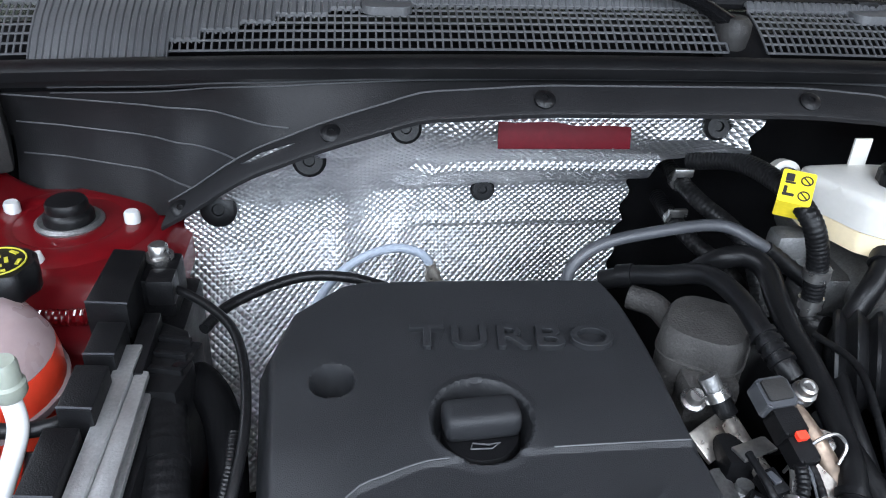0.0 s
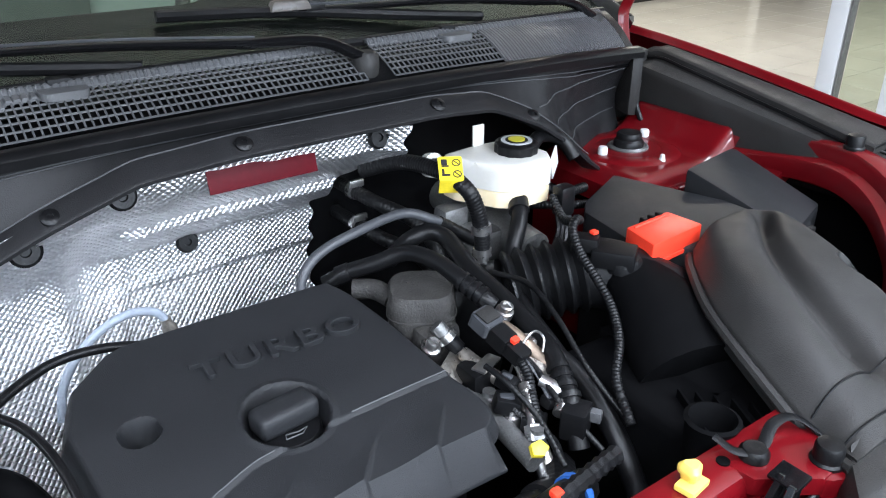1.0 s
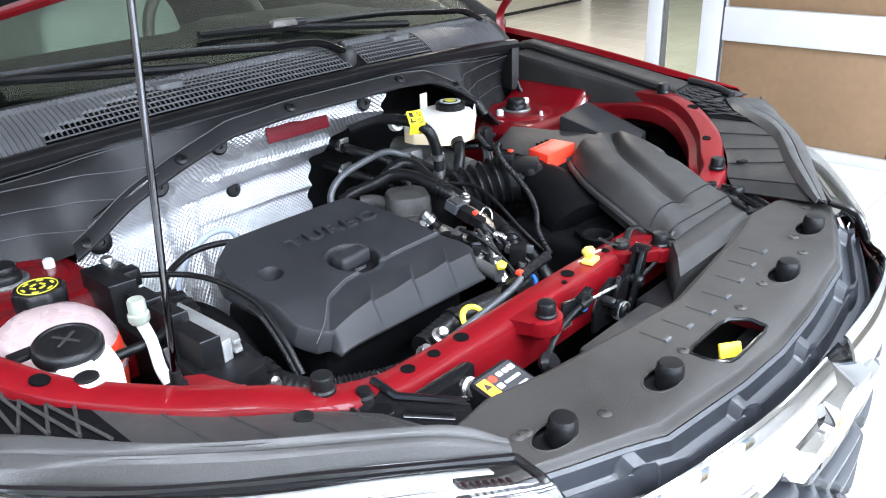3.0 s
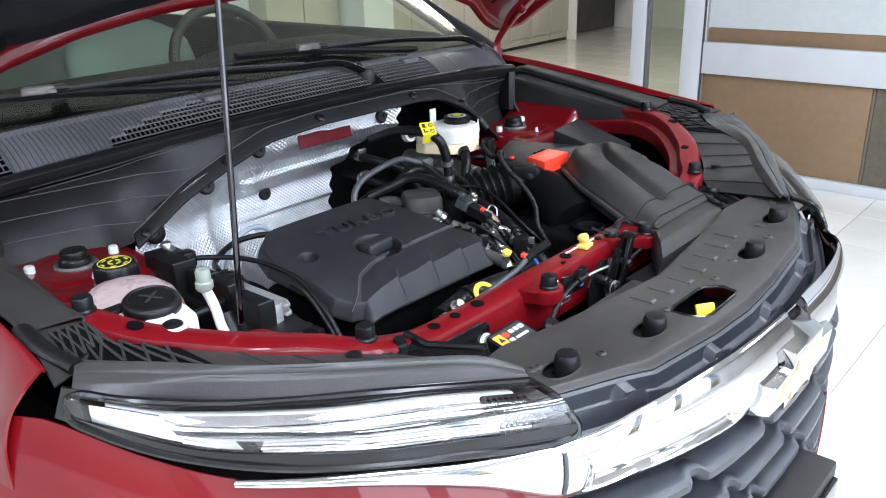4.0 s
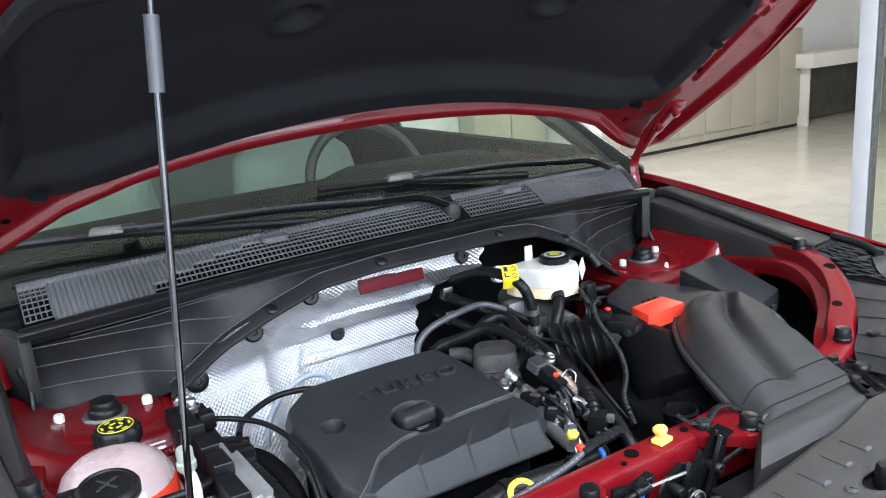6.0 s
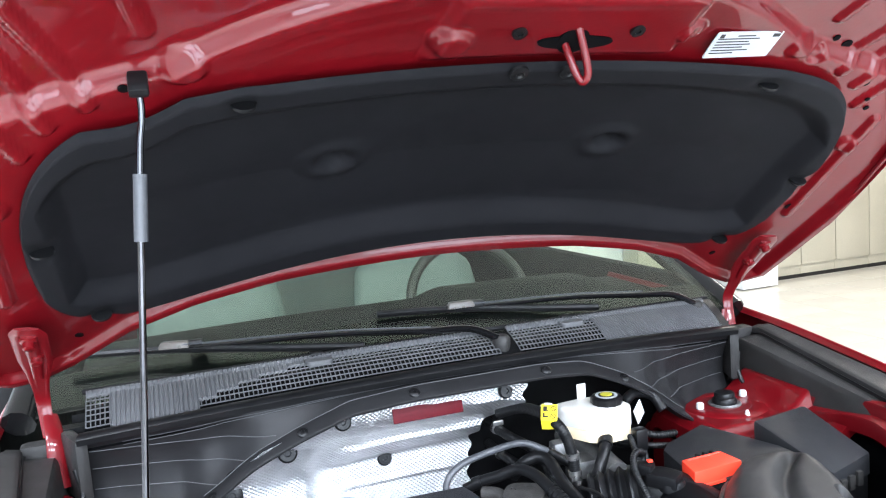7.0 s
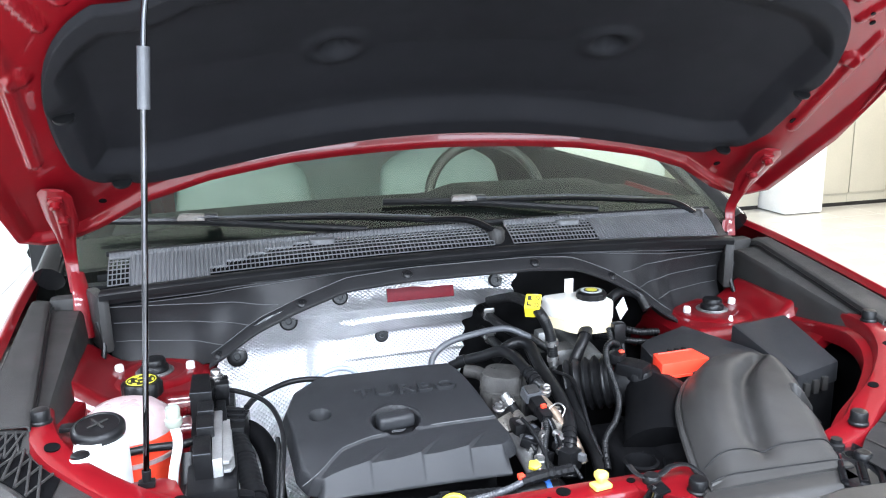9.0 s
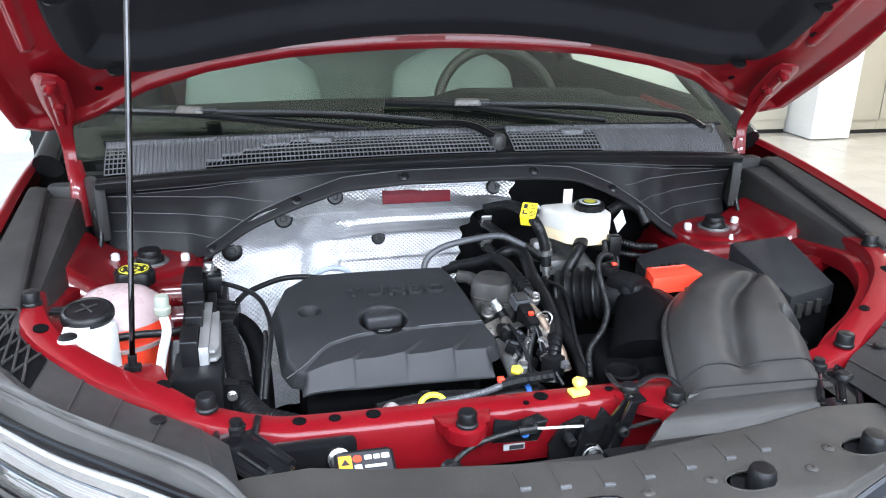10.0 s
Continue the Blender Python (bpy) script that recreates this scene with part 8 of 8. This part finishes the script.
for s in (-1, 1):
    bk = thing("corner_bracket", "black steel bracket between frame and nose cover", "bracket", "corner brackets")
    part("plate", prism([(s * 0.436, -0.543), (s * 0.384, -0.540), (s * 0.388, -0.585), (s * 0.345, -0.650), (s * 0.378, -0.692), (s * 0.424, -0.628), (s * 0.440, -0.590)], 0.978, 0.984, 0.002), GLOSS, bk)
    edge_line = [(s * 0.434, -0.546, 0.984), (s * 0.438, -0.590, 0.984), (s * 0.422, -0.628, 0.984), (s * 0.378, -0.688, 0.984)]
    part("flange", tube(edge_line, 0.0045, sides=8, smooth=False), GLOSS, bk)
    part("flange", tube([(s * 0.386, -0.543, 0.987), (s * 0.390, -0.585, 0.987), (s * 0.348, -0.648, 0.986)], 0.0052, sides=8, smooth=False), GLOSS, bk)
    part("rib", tube([(s * 0.405, -0.612, 0.985), (s * 0.374, -0.656, 0.985)], 0.0065, sides=10, smooth=False, flat=0.5), GLOSS, bk)
    # Slot and hole are near-black shapes laid on, for the shade inside them.
    part("slot", tube([(s * 0.404, -0.613, 0.9890), (s * 0.376, -0.653, 0.9890)], 0.0030, sides=8, smooth=False, flat=0.2), DARK, bk)
    part("ring", lathe([(0.013, 0), (0.013, 0.002), (0.010, 0.0022), (0, 0.0016)], Matrix.Translation((s * 0.414, -0.588, 0.9835)), 18), GLOSS, bk)
    part("hole", lathe([(0.010, 0), (0.010, 0.001), (0, 0.001)], Matrix.Translation((s * 0.414, -0.588, 0.9850)), 16), DARK, bk)
    part("bolt", lathe([(0.012, 0), (0.012, 0.004), (0.008, 0.006), (0.008, 0.012), (0, 0.012)], Matrix.Translation((s * 0.412, -0.557, 0.984)), 14), RUBBER, bk)
    g = thing("horn_bracket", "black bracket with a zinc bolt on the frame's face", "bracket", "frame brackets")
    part("plate", prism([(s * 0.375, -0.575), (s * 0.27, -0.575), (s * 0.265, -0.59), (s * 0.30, -0.60), (s * 0.38, -0.60)], 0.90, 0.972, 0.008), GLOSS, g)
    part("bolt", lathe([(0.014, 0), (0.014, 0.004), (0.010, 0.006), (0.010, 0.010), (0, 0.010)], Matrix.Translation((s * 0.291, -0.600, 0.952)) @ Matrix.Rotation(radians(70), 4, "X"), 16), STEEL, g)
    side_fill = thing("lamp_carrier", "dusty black plastic carrier behind the headlight", "plastic panel", "lamp carriers")

    def carrier(u, v, s=s):
        a = along(RIDGE, 0.04 + 0.96 * u)
        a = a + (a - along(LAMP_TOP, 0.04 + 0.96 * u)) * 0.12
        b = along(FRAME_EDGE, u)
        p = a.lerp(b, v)
        p.z = a.z - 0.016 + (b.z - 0.004 - a.z + 0.016) * v
        return (s * p.x, p.y, p.z)
    part("deck", sheet(30, 10, carrier, 0.003) if s > 0 else sheet(30, 10, lambda u, v: carrier(1 - u, v), 0.003), DUSTY, side_fill, "", 35)
    for k in range(4):
        a, b = Vector(carrier(0.12 + 0.15 * k, 0.02)), Vector(carrier(0.12 + 0.15 * k, 0.98))
        part("seam_rib", tube([a + Vector((0, 0, 0.0005)), b + Vector((0, 0, 0.0005))], 0.0016, sides=6, smooth=False), DUSTY, side_fill)
    # Near-black sheet laid on the deck as the shade between the lattice bars.
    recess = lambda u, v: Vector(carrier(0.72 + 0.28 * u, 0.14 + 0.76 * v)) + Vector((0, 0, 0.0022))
    part("recess", sheet(16, 8, recess, 0.001) if s > 0 else sheet(16, 8, lambda u, v: recess(1 - u, v), 0.001), DARK, side_fill, "near-black sheet for the shade under the lattice")

    def corner(u, v, s=s):
        front = Vector((curve1([0, 0.5, 1], [0.694, 0.748, 0.788], u), curve1([0, 0.5, 1], [-0.372, -0.418, -0.448], u), curve1([0, 0.5, 1], [1.048, 1.056, 1.064], u)))
        rear = Vector((0.698 + 0.070 * u, -0.322, 1.064 + 0.010 * u))
        p = front.lerp(rear, v)
        return (s * p.x, p.y, p.z + 0.004 * math.sin(math.pi * v))
    part("corner_piece", sheet(14, 10, corner, 0.003) if s > 0 else sheet(14, 10, lambda u, v: corner(1 - u, v), 0.003), DUSTY, side_fill, "", 35)
    # Same shade sheet on the corner piece, with no real depth.
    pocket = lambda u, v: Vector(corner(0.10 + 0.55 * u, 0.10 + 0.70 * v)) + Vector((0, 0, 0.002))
    part("recess", sheet(8, 6, pocket, 0.001) if s > 0 else sheet(8, 6, lambda u, v: pocket(1 - u, v), 0.001), DARK, side_fill, "near-black sheet for the shade under the lattice")
    for k in range(4):
        for flip in (0, 1):
            a = Vector(corner(0.10 + 0.137 * (k + flip), 0.10)) + Vector((0, 0, 0.0035))
            b = Vector(corner(0.10 + 0.137 * (k + 1 - flip), 0.80)) + Vector((0, 0, 0.0035))
            part("lattice_bar", tube([a, b], 0.0017, sides=6, smooth=False), DUSTY, side_fill)
    for k in range(5):
        for flip in (0, 1):
            u0 = 0.75 + 0.05 * k
            a = Vector(carrier(u0 + 0.05 * flip, 0.15)) + Vector((0, 0, 0.004))
            b = Vector(carrier(u0 + 0.05 * (1 - flip), 0.90)) + Vector((0, 0, 0.004))
            part("lattice_bar", tube([a, b], 0.0019, sides=6, smooth=False), DUSTY, side_fill)
    part("foam_screw", lathe([(0.010, 0), (0.010, 0.003), (0.007, 0.004), (0.003, 0.004), (0, 0.003)], Matrix.Translation(Vector(carrier(0.28, 0.75)) + Vector((0, 0, 0.001))), 14), RUBBER, side_fill)

# small fittings between engine and radiator
bc_ = thing("blue_connector", "black plug with a bright blue collar on the loom", "connector")
part("plug", tube([(-0.055, -0.474, 0.938), (-0.025, -0.471, 0.939), (0.010, -0.464, 0.934)], 0.0155, sides=12), RUBBER, bc_)
part("collar", tube([(-0.012, -0.469, 0.937), (-0.004, -0.467, 0.936)], 0.0185, sides=14, smooth=False), BLUE, bc_, "bright blue collar")
for k, (x, y, z, w) in enumerate(((0.028, -0.335, 0.962, 0.016), (0.016, -0.350, 0.950, 0.020), (0.058, -0.368, 0.945, 0.014), (0.030, -0.375, 0.935, 0.022), (0.075, -0.300, 0.975, 0.014))):
    pl = thing("wire_plug", "small black wire plug in the engine harness", "connector", "harness plugs")
    part("body", box(x, y, z, w, w * 1.3, w * 0.8, 0.002, Matrix.Rotation(radians(20 + 35 * k), 4, "Z") @ Matrix.Rotation(radians(15), 4, "X")), PLASTIC, pl)
    part("lead", tube([(x, y - w * 0.5, z), (x + 0.006, y - w * 1.2, z - 0.010), (x + 0.004, y - w * 2.2, z - 0.04)], 0.0032, sides=6, ribs=0.1, pitch=0.003), RUBBER, pl)
    part("latch", box(x, y, z + w * 0.45, w * 0.4, w * 0.7, 0.003, 0.0008, Matrix.Rotation(radians(20 + 35 * k), 4, "Z")), GREY_PIPE, pl)
for pts in (((0.016, -0.315, 0.975), (0.020, -0.345, 0.970), (0.026, -0.385, 0.950), (0.020, -0.43, 0.925)), ((0.048, -0.300, 0.985), (0.060, -0.335, 0.972), (0.058, -0.385, 0.950), (0.07, -0.43, 0.92)), ((0.12, -0.20, 1.0), (0.135, -0.245, 1.0), (0.128, -0.30, 0.985), (0.118, -0.36, 0.955), (0.122, -0.42, 0.92))):
    hose("thin black taped wire between the hoses", pts, 0.0032, RUBBER, "wiring", "wiring", ribs=0.05, pitch=0.005)

# ---------------------------------------------------------------- floor tiles
one = bmesh.new()
tile_mesh(one, 0, 0)
tile_me = bpy.data.meshes.new("tile")
one.to_mesh(tile_me)
one.free()
tile_me.materials.append(TILE)
rest = bmesh.new()
for i in range(-16, 21):
    for j in range(-12, 15):
        x, y = X0 + (i + 0.5) * TILE_W, Y0 + (j + 0.5) * TILE_W
        if -2 <= i < 8 and -4 <= j < 14:
            ob = new("tile", tile_me)
            ob.location = (x, y, 0)
            ob.parent = floor
        else:
            tile_mesh(rest, x, y)
tagged(part("far_tiles", rest, TILE, floor, angle=8), kind="stuff")
